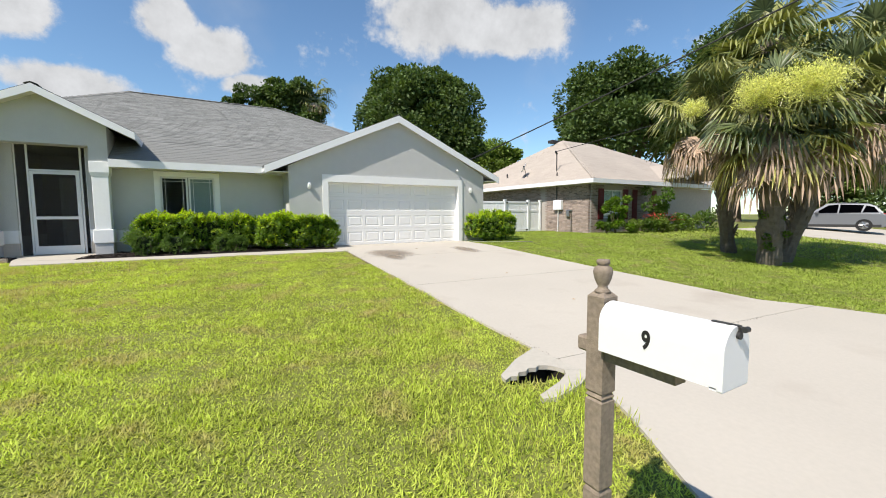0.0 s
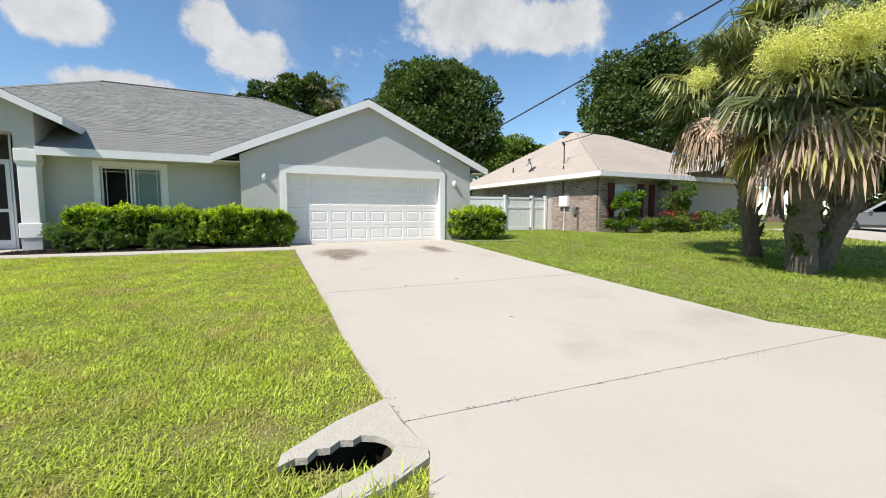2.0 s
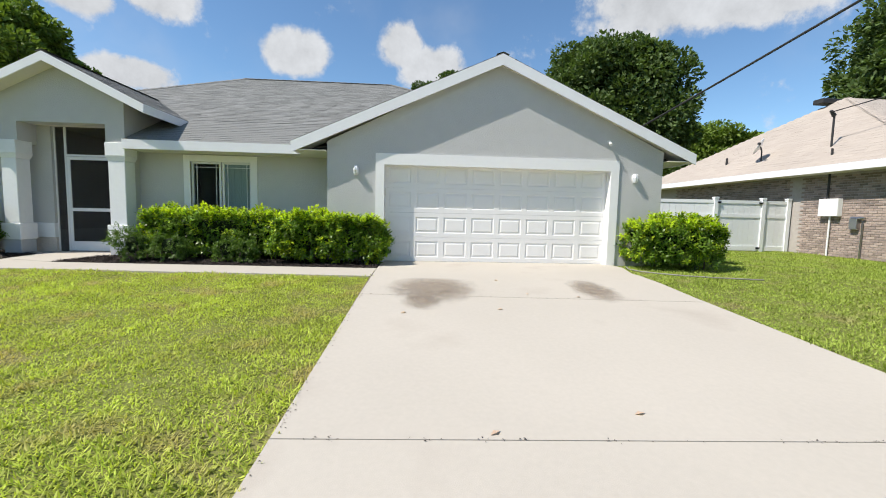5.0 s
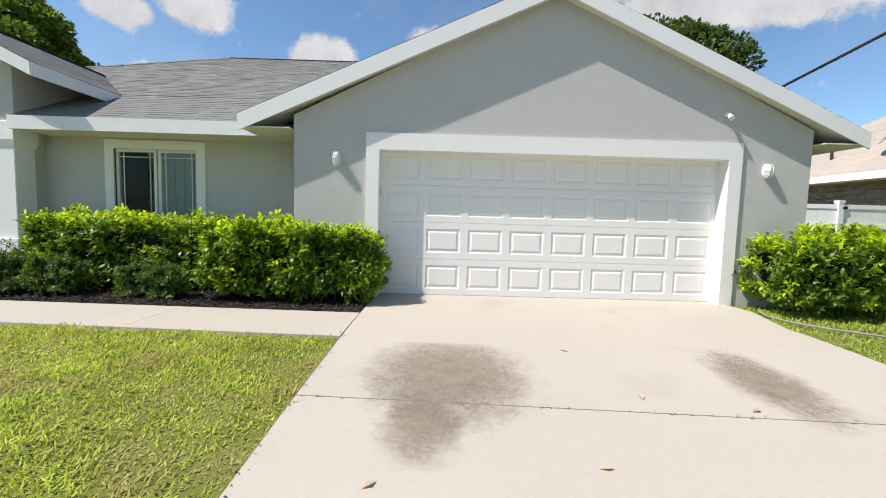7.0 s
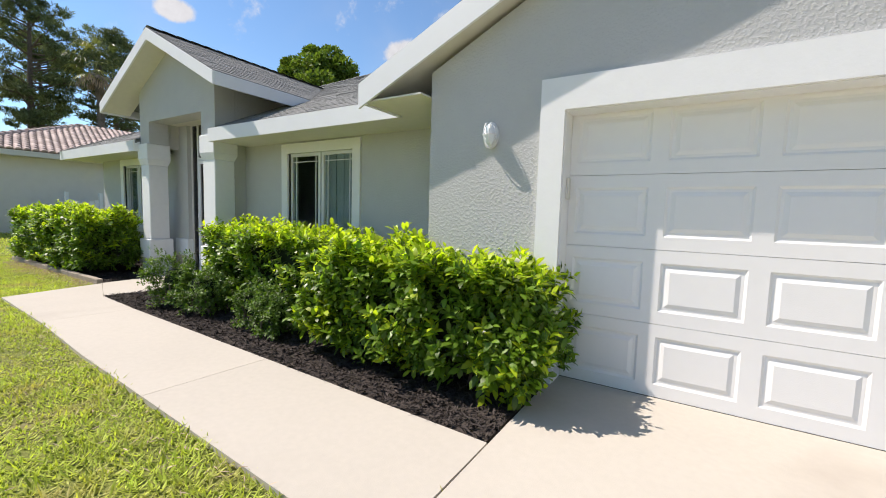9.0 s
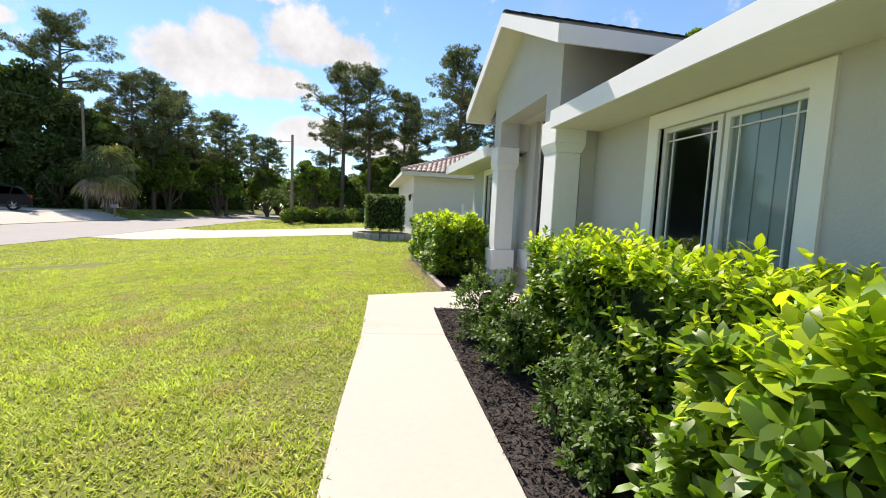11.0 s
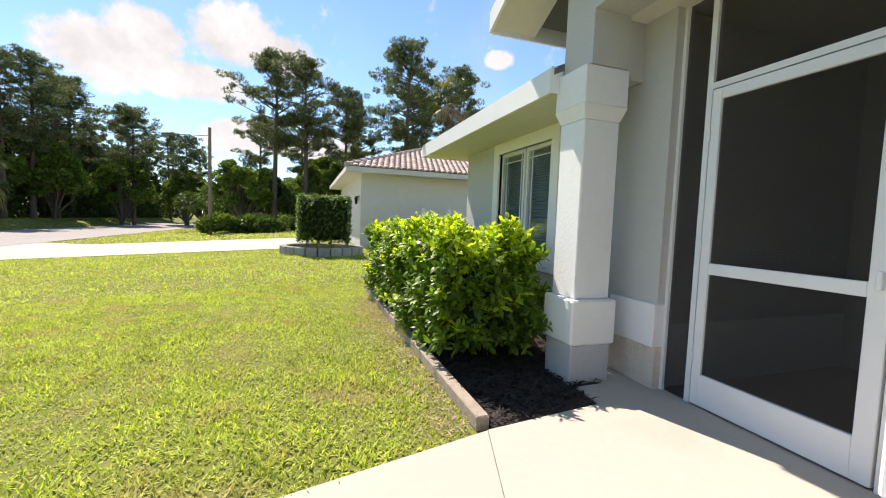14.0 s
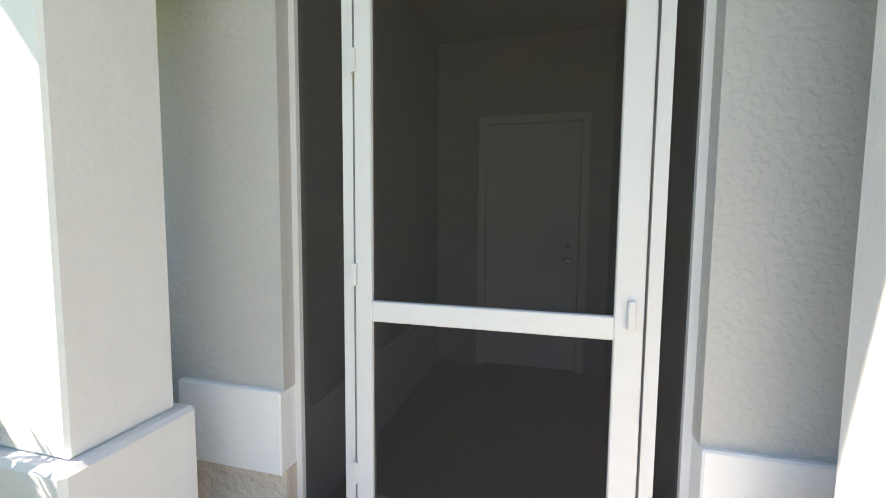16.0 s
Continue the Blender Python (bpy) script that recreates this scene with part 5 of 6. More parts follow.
def stick(name, label, category, pts, r, material):
    o = thing(name, label, category)
    bm = bmesh.new()
    for p, t in zip(pts, pts[1:]):
        tube(bm, p, t, r, sides=6)
    part(name + "_run", bm, material, o)
    return o


meter = thing("electric_panel", "grey electric panel with conduit on the brick wall", "meter", (12.60, 2.30, 1.48))
part("cabinet", boxes((-0.16, 0, -0.28, 0.28, -0.24, 0.26), bevel=0.012), VINYL, meter)
bm = bmesh.new()
tube(bm, (-0.06, 0.0, -0.24), (-0.06, 0.0, -1.40), 0.022)
part("conduit", bm, VINYL, meter)
bm = bmesh.new()
tube(bm, (-0.06, 0.12, 0.26), (-0.06, 0.12, 1.7), 0.03)
part("riser", bm, DARK_METAL, meter)
gas = thing("meter_box", "small grey utility meter with pipe on the brick wall", "meter", (12.60, 1.62, 1.05))
part("case", boxes((-0.12, 0, -0.1, 0.1, -0.16, 0.14), bevel=0.01), STEEL, gas)
bm = bmesh.new()
tube(bm, (-0.06, -0.2, 0.05), (-0.06, -0.2, -0.98), 0.018)
tube(bm, (-0.06, -0.25, 0.15), (-0.06, 0.1, 0.15), 0.03)
part("pipe", bm, STEEL, gas)


def roof_z(x):
    return NE + (rz_ - NE) * (x - NO) / (r0 - NO)


dish = thing("satellite_dish", "white satellite dish on a bracket on the tan roof", "satellite dish", (12.75, 5.1, roof_z(12.75)))
bm = bmesh.new()
lathe(bm, [(0.02, 0.0), (0.15, 0.015), (0.25, 0.045), (0.31, 0.08), (0.31, 0.085), (0.25, 0.052), (0.02, 0.01)], 20)
bmesh.ops.transform(bm, matrix=pose(-0.05, 0, 0.5, -35, -55, 0), verts=bm.verts)
part("reflector", bm, VINYL, dish, smooth=True)
bm = bmesh.new()
tube(bm, (0, 0, -0.02), (0, 0, 0.35), 0.022)
tube(bm, (0, 0, 0.35), (-0.05, 0, 0.5), 0.022)
tube(bm, (0, 0, 0.3), (-0.35, -0.28, 0.55), 0.012)
part("mast", bm, DARK_METAL, dish)
part("feed", boxes((-0.40, -0.33, -0.33, -0.24, 0.52, 0.60), bevel=0.01), DARK_METAL, dish)
mast = thing("service_mast", "metal electric service mast on the tan roof", "mast", (13.0, 2.9, roof_z(13.0)))
bm = bmesh.new()
tube(bm, (0, 0, -0.3), (0, 0, 0.95), 0.028)
part("pole", bm, DARK_METAL, mast)
bm = bmesh.new()
tube(bm, (0, 0, 0.90), (-0.12, 0, 1.05), 0.06, 0.04)
part("weather_head", bm, DARK_METAL, mast)
ventp = thing("vent_pipe", "small vent pipe on the tan roof", "vent", (12.9, 6.9, roof_z(12.9)))
bm = bmesh.new()
tube(bm, (0, 0, -0.05), (0, 0, 0.25), 0.04)
part("pipe", bm, DARK_METAL, ventp)


def wire(label, a, b, sag, r=0.012):
    a, b = Vector(a), Vector(b)
    pts = [a.lerp(b, k / 16) - Vector((0, 0, sag * 4 * (k / 16) * (1 - k / 16))) for k in range(17)]
    return stick("overhead_cable", label, "cable", pts, r, CABLE)


wire("black service cable to the roof mast", (12.88, 2.9, roof_z(13.0) + 1.0), (24.0, -25.0, 10.5), 0.4, 0.016)
wire("black service cable from the garage roof to the street", (5.78, 1.4, 3.05), (12.1, -24.0, 10.4), 0.25, 0.02)

# vinyl fence between the houses
fence = thing("vinyl_fence", "white vinyl privacy fence with a gate", "fence")
for x, y in ((6.15, 4.3), (8.1, 3.95), (10.07, 3.62), (11.65, 3.62), (12.5, 3.62)):
    bm = bmesh.new()
    box(bm, x - 0.06, x + 0.06, y - 0.06, y + 0.06, 0.0, 1.74)
    prism(bm, [(x - 0.07, y - 0.07, 1.74), (x + 0.07, y - 0.07, 1.74), (x + 0.07, y + 0.07, 1.74), (x - 0.07, y + 0.07, 1.74)], (0, 0, 0.05))
    part("post", bm, VINYL, fence)
for (x0, y0), (x1, y1) in (((6.21, 4.3), (8.04, 3.95)), ((8.16, 3.95), (10.01, 3.62)), ((10.13, 3.62), (11.59, 3.62)), ((11.71, 3.62), (12.44, 3.62))):
    n = max(int(abs(x1 - x0) / 0.17), 2)
    for z0, z1 in ((0.12, 0.26), (1.16, 1.26), (1.60, 1.70)):
        bm = bmesh.new()
        prism(bm, [(x0, y0 - 0.03, z0), (x1, y1 - 0.03, z0), (x1, y1 - 0.03, z1), (x0, y0 - 0.03, z1)], (0, 0.06, 0))
        part("rail", bm, VINYL, fence)
    for k in range(n):
        a, b = k / n, (k + 1) / n - 0.004
        bm = bmesh.new()
        prism(bm, [(x0 + (x1 - x0) * a, y0 + (y1 - y0) * a - 0.012, 0.1), (x0 + (x1 - x0) * b, y0 + (y1 - y0) * b - 0.012, 0.1), (x0 + (x1 - x0) * b, y0 + (y1 - y0) * b - 0.012, 1.66), (x0 + (x1 - x0) * a, y0 + (y1 - y0) * a - 0.012, 1.66)], (0, 0.024, 0))
        part("board", bm, VINYL, fence)
for x, z in ((10.16, 1.62), (11.56, 1.62), (10.16, 0.2), (11.56, 0.2)):
    part("gate_fitting", boxes((x - 0.06, x + 0.06, 3.56, 3.60, z - 0.03, z + 0.03)), BLACK_PAINT, fence, "black gate fitting")

# ---- neighbour with the tiled roof ----
tiled = thing("tiled_house", "white house with a red clay tile roof", "house")
part("wall", boxes((-33, -22.7, 0.75, 14, -0.2, 3.15)), CREAM_WALL, tiled)
troof = thing("tile_roof", "", "")
troof.parent = tiled
TE, TX, TY = 3.30, -22.0, 0.05
deck("deck", [(TX, TY, TE), (TX, 14.6, TE), (TX - 5.6, 8.5, TE + 2.1), (TX - 5.6, TY + 5.6, TE + 2.1)], TILE_ROOF, troof)
deck("deck", [(-33.7, TY, TE), (TX, TY, TE), (TX - 5.6, TY + 5.6, TE + 2.1), (-28.1, TY + 5.6, TE + 2.1)], TILE_ROOF, troof)
deck("deck", [(-33.7, 14.6, TE), (-33.7, TY, TE), (-28.1, TY + 5.6, TE + 2.1), (-28.1, 8.5, TE + 2.1)], TILE_ROOF, troof)
verts, faces = [], []
ts = math.hypot(5.6, 2.1)
u, nrm = Vector((-5.6, 0, 2.1)).normalized(), Vector((2.1, 0, 5.6)).normalized()
v = 0.0
while v < ts:
    y = TY + 5.6 * v / ts + 0.02
    y1 = 14.6 - 6.1 * v / ts
    while y < y1:
        k = len(verts)
        for w, lift in ((v - 0.03, 0.03), (v + 0.36, 0.0)):
            for a in np.linspace(0, math.pi, 5):
                verts.append(Vector((TX, y + 0.115 - 0.115 * math.cos(a), TE)) + u * w + nrm * (lift + 0.02 + 0.075 * math.sin(a)))
        faces += [(k + i, k + i + 1, k + 6 + i, k + 5 + i) for i in range(4)] + [(k, k + 1, k + 2, k + 3, k + 4)]
        y += 0.25
    v += 0.34
pydata("roof_tiles", verts, faces, TILE_ROOF, troof)["kind"] = "stuff"
bm = bmesh.new()
for k in range(18):
    p, t = Vector((TX, TY, TE + 0.06)).lerp(Vector((TX - 5.6, TY + 5.6, TE + 2.16)), k / 18), Vector((TX, TY, TE + 0.02)).lerp(Vector((TX - 5.6, TY + 5.6, TE + 2.12)), (k + 1.1) / 18)
    tube(bm, p, t, 0.13, 0.10, 8)
part("hip_tiles", bm, TILE_ROOF, troof)["kind"] = "stuff"
board("fascia", (TX + 0.01, TY, TE), (TX + 0.01, 14.6, TE), 0.2, (-0.03, 0, 0), CREAM_WALL, tiled)
board("fascia", (-33.7, TY - 0.01, TE), (TX, TY - 0.01, TE), 0.2, (0, 0.03, 0), CREAM_WALL, tiled)
part("soffit", boxes((-33.6, TX, TY, 0.75, TE - 0.2, TE - 0.17), (-22.7, TX, 0.75, 14.5, TE - 0.2, TE - 0.17)), CREAM_WALL, tiled)
part("garage_door", boxes((-31.8, -27.0, 0.70, 0.76, 0, 2.2)), DOOR_WHITE, tiled)
lantern = thing("wall_lantern", "black carriage lantern on the white house wall", "wall lamp", (-23.3, 0.75, 2.05))
part("bracket", boxes((-0.03, 0.03, -0.12, 0, 0.10, 0.14), (-0.04, 0.04, -0.02, 0, -0.05, 0.18)), BLACK_PAINT, lantern)
bm = bmesh.new()
lathe(bm, [(0.03, -0.22), (0.06, -0.18), (0.085, 0.04), (0.10, 0.05), (0.02, 0.13)], 6, (0, -0.13, 0))
part("cage", bm, BLACK_PAINT, lantern)
gate = thing("garden_gate", "white scalloped garden gate beside the tiled house", "gate", (-21.6, 3.2, 0))
for y in (0.0, 1.15):
    part("post", boxes((-0.06, 0.06, y - 0.06, y + 0.06, -0.05, 1.75), bevel=0.01), VINYL, gate)
for k in range(6):
    bm = bmesh.new()
    box(bm, -0.015, 0.015, 0.10 + k * 0.165, 0.24 + k * 0.165, 0.1, 1.3 + 0.14 * abs(k - 2.5) / 2.5)
    part("picket", bm, VINYL, gate)
part("rail", boxes((0.016, 0.05, 0.06, 1.09, 0.35, 0.45)), VINYL, gate)
part("rail", boxes((0.016, 0.05, 0.06, 1.09, 1.0, 1.1)), VINYL, gate)
hedge("clipped_hedge", "dark green square-clipped shrub in a stone ring", -20.55, -18.6, -1.75, 0.0, 1.95, 11000, LEAF_DARK, 0.07, 14.0, 0.34, 0.012)
ring = thing("stone_ring", "low grey stone ring round the clipped shrub", "planter")
for k in range(22):
    a = k * math.tau / 22
    bm = bmesh.new()
    box(bm, -0.17, 0.17, -0.10, 0.10, -0.03, 0.26, bevel=0.02)
    o = part("stone", bm, STONE, ring)
    o.matrix_basis = pose(-19.55 + 1.25 * math.cos(a), -0.9 + 1.25 * math.sin(a), 0, 0, 0, math.degrees(a) + 90)


# ---- trees ----
def clump_leaves(centres, radii, per, leaf, flat=0.8):
    """Leaf positions and directions round many clump centres."""
    n = len(centres) * per
    c = np.repeat(np.array(centres), per, axis=0)
    r = np.repeat(np.array(radii), per)[:, None]
    d = randdir(n)
    p = c + d * r * (rng.uniform(0.35, 1.0, (n, 1)) ** 0.5) * (1, 1, flat)
    return p, d + randdir(n) * 0.7 + (0, 0, 0.1), d * 0.6 + randdir(n) * 0.5 + (0, 0, 0.7), leaf * rng.uniform(0.6, 1.3, n)


def branch(bm, p, q, r0, r1, bend=0.06):
    p, q = Vector(p), Vector(q)
    m = p.lerp(q, 0.5) + Vector((random.uniform(-1, 1), random.uniform(-1, 1), random.uniform(-0.2, 0.8))) * (q - p).length * bend
    tube(bm, p, m, r0, (r0 + r1) / 2, 7, False)
    tube(bm, m, q, (r0 + r1) / 2, r1, 7, False)


def broadleaf(name, label, x, y, height, radius, clumps, per, leaf, material, base=0.35, group=""):
    """Trunk, limbs and a crown of leaf clumps on an uneven dome."""
    z = ground_z(x, y)
    tr = thing(name, label, "tree", (x, y, z), group=group)
    cz, hz = height * (base + 1) / 2, height * (1 - base) / 2
    cs, rs = [], []
    for _ in range(clumps):
        d = Vector(randdir(1)[0])
        if d.z < -0.55:
            d.z = -d.z
        k = random.uniform(0.45, 1.0) ** 0.5
        lump = 1 + 0.28 * noise.noise(d * 2.2 + Vector((x, y, 0)))
        s = random.uniform(0.16, 0.28) * radius
        cs.append((d.x * (radius - s) * k * lump, d.y * (radius - s) * k * lump, cz + d.z * (hz - s) * k * lump))
        rs.append(s)
    bm = bmesh.new()
    tube(bm, (0, 0, -0.1), (0.1, 0, height * base * 1.1), radius * 0.09, radius * 0.06, 10, False)
    for c in random.sample(cs, min(len(cs), 16)):
        branch(bm, (0.1, 0, height * base * random.uniform(0.8, 1.15)), c, radius * 0.04, 0.03)
    part("trunk", bm, BARK, tr)
    p, d, n, L = clump_leaves(cs, rs, per, leaf)
    leaves("crown", p, d, n, L, L * 0.6, material, tr, kind="stuff")
    return tr


broadleaf("oak_tree", "large dense dark green oak behind the house", 18.8, 30.0, 18.6, 8.3, 190, 330, 0.42, OAK_LEAF, 0.12)
broadleaf("oak_tree", "large dark green oak behind the brick house", 41.0, 20.0, 20.5, 9.0, 150, 330, 0.46, OAK_LEAF, 0.1)
broadleaf("oak_tree", "large dark green oak behind the brick house", 50.0, 11.0, 23.0, 10.0, 150, 330, 0.48, OAK_LEAF, 0.1)
broadleaf("oak_tree", "distant pale green tree beyond the back gardens", 37.0, 41.0, 14.0, 7.0, 80, 260, 0.45, BUSH_LEAF, 0.1)
broadleaf("oak_tree", "dark green tree behind the grey roof", 5.6, 35.5, 16.8, 5.2, 80, 300, 0.38, OAK_LEAF, 0.15)
broadleaf("oak_tree", "small dark tree behind the grey roof", 1.2, 36.0, 15.6, 3.2, 40, 260, 0.34, OAK_LEAF, 0.25)
broadleaf("maple_tree", "bright green round tree behind the wing", -25.5, 20.5, 14.8, 4.4, 90, 280, 0.36, BUSH_LEAF, 0.3)
broadleaf("oak_tree", "big dark evergreen tree across the street", -52.5, -37.0, 14.8, 6.4, 110, 320, 0.45, OAK_LEAF, 0.1)
broadleaf("oak_tree", "big dark evergreen tree across the street", -52.0, -44.0, 12.0, 6.5, 90, 300, 0.45, OAK_LEAF, 0.05)
for x, y, h, r in ((-52, -34, 8, 4), (-60, -33, 7.5, 4), (-70, -32, 8.5, 4.5), (-82, -33, 9, 5), (-95, -31, 9, 5), (-57, 0.5, 8.5, 3.6), (-58, 8, 8, 4), (-60, -6, 7, 3.6), (-66, 2, 10, 5), (-112, -20, 10, 7), (-118, -8, 11, 7), (-100, -4, 10, 6), (-85, 0, 10, 6), (-80, -10, 8, 5), (-97, -21, 9, 5), (-98, -15, 10, 5), (-66, -31, 11, 4.5), (-76, -33, 12, 5), (-90, -31, 12, 5), (-51, 5.5, 7, 3.2), (-55, -32.5, 12, 4.6), (-56, -31, 10, 4.2), (-61, -27.5, 8.5, 3.6), (-70, -24.5, 9, 4), (-78, -19, 9, 4.2), (44, 2, 9, 4.5), (47, -6, 10, 5), (52, -13, 10, 5)):
    broadleaf("wood_tree", "dense mid-green tree at the edge of the wood", x, y, h, r, 46, 260, 0.42, OAK_LEAF if random.random() < 0.6 else BUSH_LEAF, 0.03, group="trees at the edge of the wood")
broadleaf("young_tree", "sunlit yellow-green young tree by the street", -50.0, -7.5, 7.0, 3.2, 44, 260, 0.34, BUSH_LEAF, 0.1)


def pine(name, label, x, y, height, seed, group="pines"):
    """Tall slash pine: bare straight trunk, tiers of bent limbs with needle tufts."""
    random.seed(seed)
    tr = thing(name, label, "pine tree", (x, y, ground_z(x, y)), group=group)
    bm = bmesh.new()
    lean = (random.uniform(-0.03, 0.03) * height, random.uniform(-0.03, 0.03) * height)
    tube(bm, (0, 0, -0.1), (lean[0] * 0.5, lean[1] * 0.5, height * 0.5), height * 0.016, height * 0.011, 9, False)
    tube(bm, (lean[0] * 0.5, lean[1] * 0.5, height * 0.5), (lean[0], lean[1], height * 0.97), height * 0.011, height * 0.003, 9, False)
    cs, rs = [], []
    z = height * random.uniform(0.36, 0.46)
    while z < height * 0.97:
        k = (z - height * 0.36) / (height * 0.62)
        reach = height * (0.185 * math.sin(math.pi * min(max(k, 0.12), 0.92)) + 0.03) * random.uniform(0.6, 1.15)
        a = random.uniform(0, math.tau)
        f = z / height
        p = Vector((lean[0] * f, lean[1] * f, z))
        q2 = p + Vector((math.cos(a) * reach, math.sin(a) * reach, reach * random.uniform(0.1, 0.5)))
        branch(bm, p, q2, height * 0.004, 0.02, 0.1)
        for j in range(5):
            t = random.uniform(0.4, 1.08)
            cs.append(tuple(p.lerp(q2, t) + Vector((random.gauss(0, 0.35), random.gauss(0, 0.35), random.uniform(0, 0.5))) * (height / 16)))
            rs.append(random.uniform(0.3, 0.62) * height / 16)
        z += height * random.uniform(0.007, 0.017)
    part("trunk", bm, BARK, tr)
    p, d, n, L = clump_leaves(cs, rs, 96, 0.36 * height / 17, 0.6)
    leaves("needles", p, d, n, L, L * 0.17, PINE_LEAF, tr, fold=0.1, kind="stuff")
    return tr


pines = [pine("pine_tree", "tall slash pine with open crown in the wood", -53.0, -34.5, 20.5, 3), pine("pine_tree", "tall slash pine with open crown in the wood", -54.0, -4.8, 19.0, 5),
         pine("pine_tree", "tall slash pine with open crown in the wood", -52.0, 9.2, 21.5, 8)]
random.seed(11)
for x, y, h in ((-55, -28.5, 15.5), (-64, -28.5, 15.6), (-85, -29, 18.0), (-98, -26.5, 16.5), (-59, -28.3, 16.8), (-67.6, -28.7, 17.0), (-71.6, -23.7, 15.6), (-76.2, -18.4, 13.4), (-46.5, -42.0, 14.0), (-54.5, -1.4, 18.8), (-56.0, 3.0, 16.5), (-60, -34, 13), (-75, -30, 13), (-110, -24, 16), (-60, 12, 19), (-62, -7, 14), (-64, 5, 17),
                (-46, 14, 17), (-70, -2, 16), (-58, -46, 16), ):
    src = random.choice(pines)
    s = h / {0: 20.5, 1: 19.0, 2: 21.5}[pines.index(src)]
    copy_thing(src, pose(x, y, ground_z(x, y), 0, 0, random.uniform(0, 360)) @ Matrix.Diagonal((s, s, s, 1)))

# undergrowth of the wood: nobody could count it
cs, rs = [], []
for _ in range(150):
    x = random.uniform(-115, -50)
    cs.append((x, random.uniform(-36, -28) - (2 if x > -50 else 0), random.uniform(0.3, 4.5 if x < -50 else 3.5)))
    rs.append(random.uniform(1.2, 2.4))
for _ in range(90):
    cs.append((random.uniform(-75, -52), random.uniform(-13, 16), random.uniform(0.2, 3.2)))
    rs.append(random.uniform(1.0, 2.0))
for _ in range(46):
    f = random.random()
    cs.append((-48.5 - 7 * f + random.uniform(-1, 1), -38.5 + 6 * f + random.uniform(-1.2, 0.6), random.uniform(0.3, 5.0)))
    rs.append(random.uniform(1.2, 1.9))
for _ in range(80):
    cs.append((random.uniform(40, 62), random.uniform(-18, 6), random.uniform(0.3, 6.5)))
    rs.append(random.uniform(1.5, 2.4))
for _ in range(26):
    cs.append((random.uniform(-45, -40), random.uniform(-9, 0), random.uniform(0.2, 0.7)))
    rs.append(random.uniform(0.6, 0.9))
for _ in range(60):
    cs.append((random.uniform(16, 60), random.uniform(24, 40), random.uniform(0.5, 5)))
    rs.append(random.uniform(1.5, 2.6))
for _ in range(90):
    cs.append((random.uniform(-120, 130), random.uniform(-62, -54), random.uniform(0.5, 8)))
    rs.append(random.uniform(2.0, 4.0))
p, d, n, L = clump_leaves(cs, rs, 420, 0.42)
tagged(leaves("undergrowth", p, d, n, L, L * 0.55, OAK_LEAF, None), "dense dark undergrowth along the edge of the wood", "undergrowth", kind="stuff")
p, d, n, L = clump_leaves([(random.uniform(-43, -40.5), random.uniform(-9.5, -1), random.uniform(0.2, 0.8)) for _ in range(30)], [0.7] * 30, 160, 0.35)
tagged(leaves("street_weeds", p, d, n, L, L * 0.4, BUSH_LEAF, None), "sunlit broad-leaved weeds beside the street", "weeds", kind="stuff")


def fronds(centre, count, petiole, blade, tilt_lo, tilt_hi, leaflets=22, droop=0.35):
    """Fan leaves round a palm heart: for each a stalk and a fan of broad pleats that split into hanging tips."""
    fans = []
    for k in range(count):
        C, D, N, L, W = [], [], [], [], []
        az = k * 2.39996 + random.uniform(-0.35, 0.35)
        el = math.radians(random.uniform(tilt_lo, tilt_hi))
        out = Vector((math.cos(az) * math.cos(el), math.sin(az) * math.cos(el), math.sin(el)))
        hub = Vector(centre) + out * petiole * random.uniform(0.6, 1.2) + Vector((0, 0, -0.22 * petiole * math.cos(el)))
        fwd = (out + Vector((0, 0, -0.45))).normalized()
        side = fwd.cross(Vector((0, 0, 1)))
        side = side.normalized() if side.length > 0.01 else Vector((1, 0, 0))
        up = side.cross(fwd)
        twist = random.uniform(-0.5, 0.5)
        side, up = side * math.cos(twist) + up * math.sin(twist), up * math.cos(twist) - side * math.sin(twist)
        size = blade * random.uniform(0.8, 1.12)
        for j in range(leaflets):
            f = 2 * j / (leaflets - 1) - 1
            a = math.radians(118 * f)
            ln = size * (0.66 + 0.34 * math.cos(a * 0.75)) * random.uniform(0.9, 1.08)
            dr = (fwd * math.cos(a) + side * math.sin(a) - up * (0.45 * f * f) + up * random.uniform(-0.05, 0.08)).normalized()
            mid = hub + dr * ln * 0.52
            C.append((hub + mid) / 2), D.append(dr), N.append(up), L.append(ln * 0.58), W.append(0.078 * size)
            d2 = (dr + Vector((random.uniform(-0.15, 0.15), random.uniform(-0.15, 0.15), -droop - random.uniform(0.1, 0.9)))).normalized()
            C.append(mid + d2 * ln * 0.22), D.append(d2), N.append(up), L.append(ln * 0.52), W.append(0.042 * size)
        fans.append((el, hub, C, D, N, L, W))
    return fans


def fan_mesh(name, fans, material, parent):
    if fans:
        C, D, N, L, W = (np.array(sum((list(f[i]) for f in fans), [])) for i in (2, 3, 4, 5, 6))
        leaves(name, C, D, N, L, W, material, parent, fold=0.3, kind="stuff")


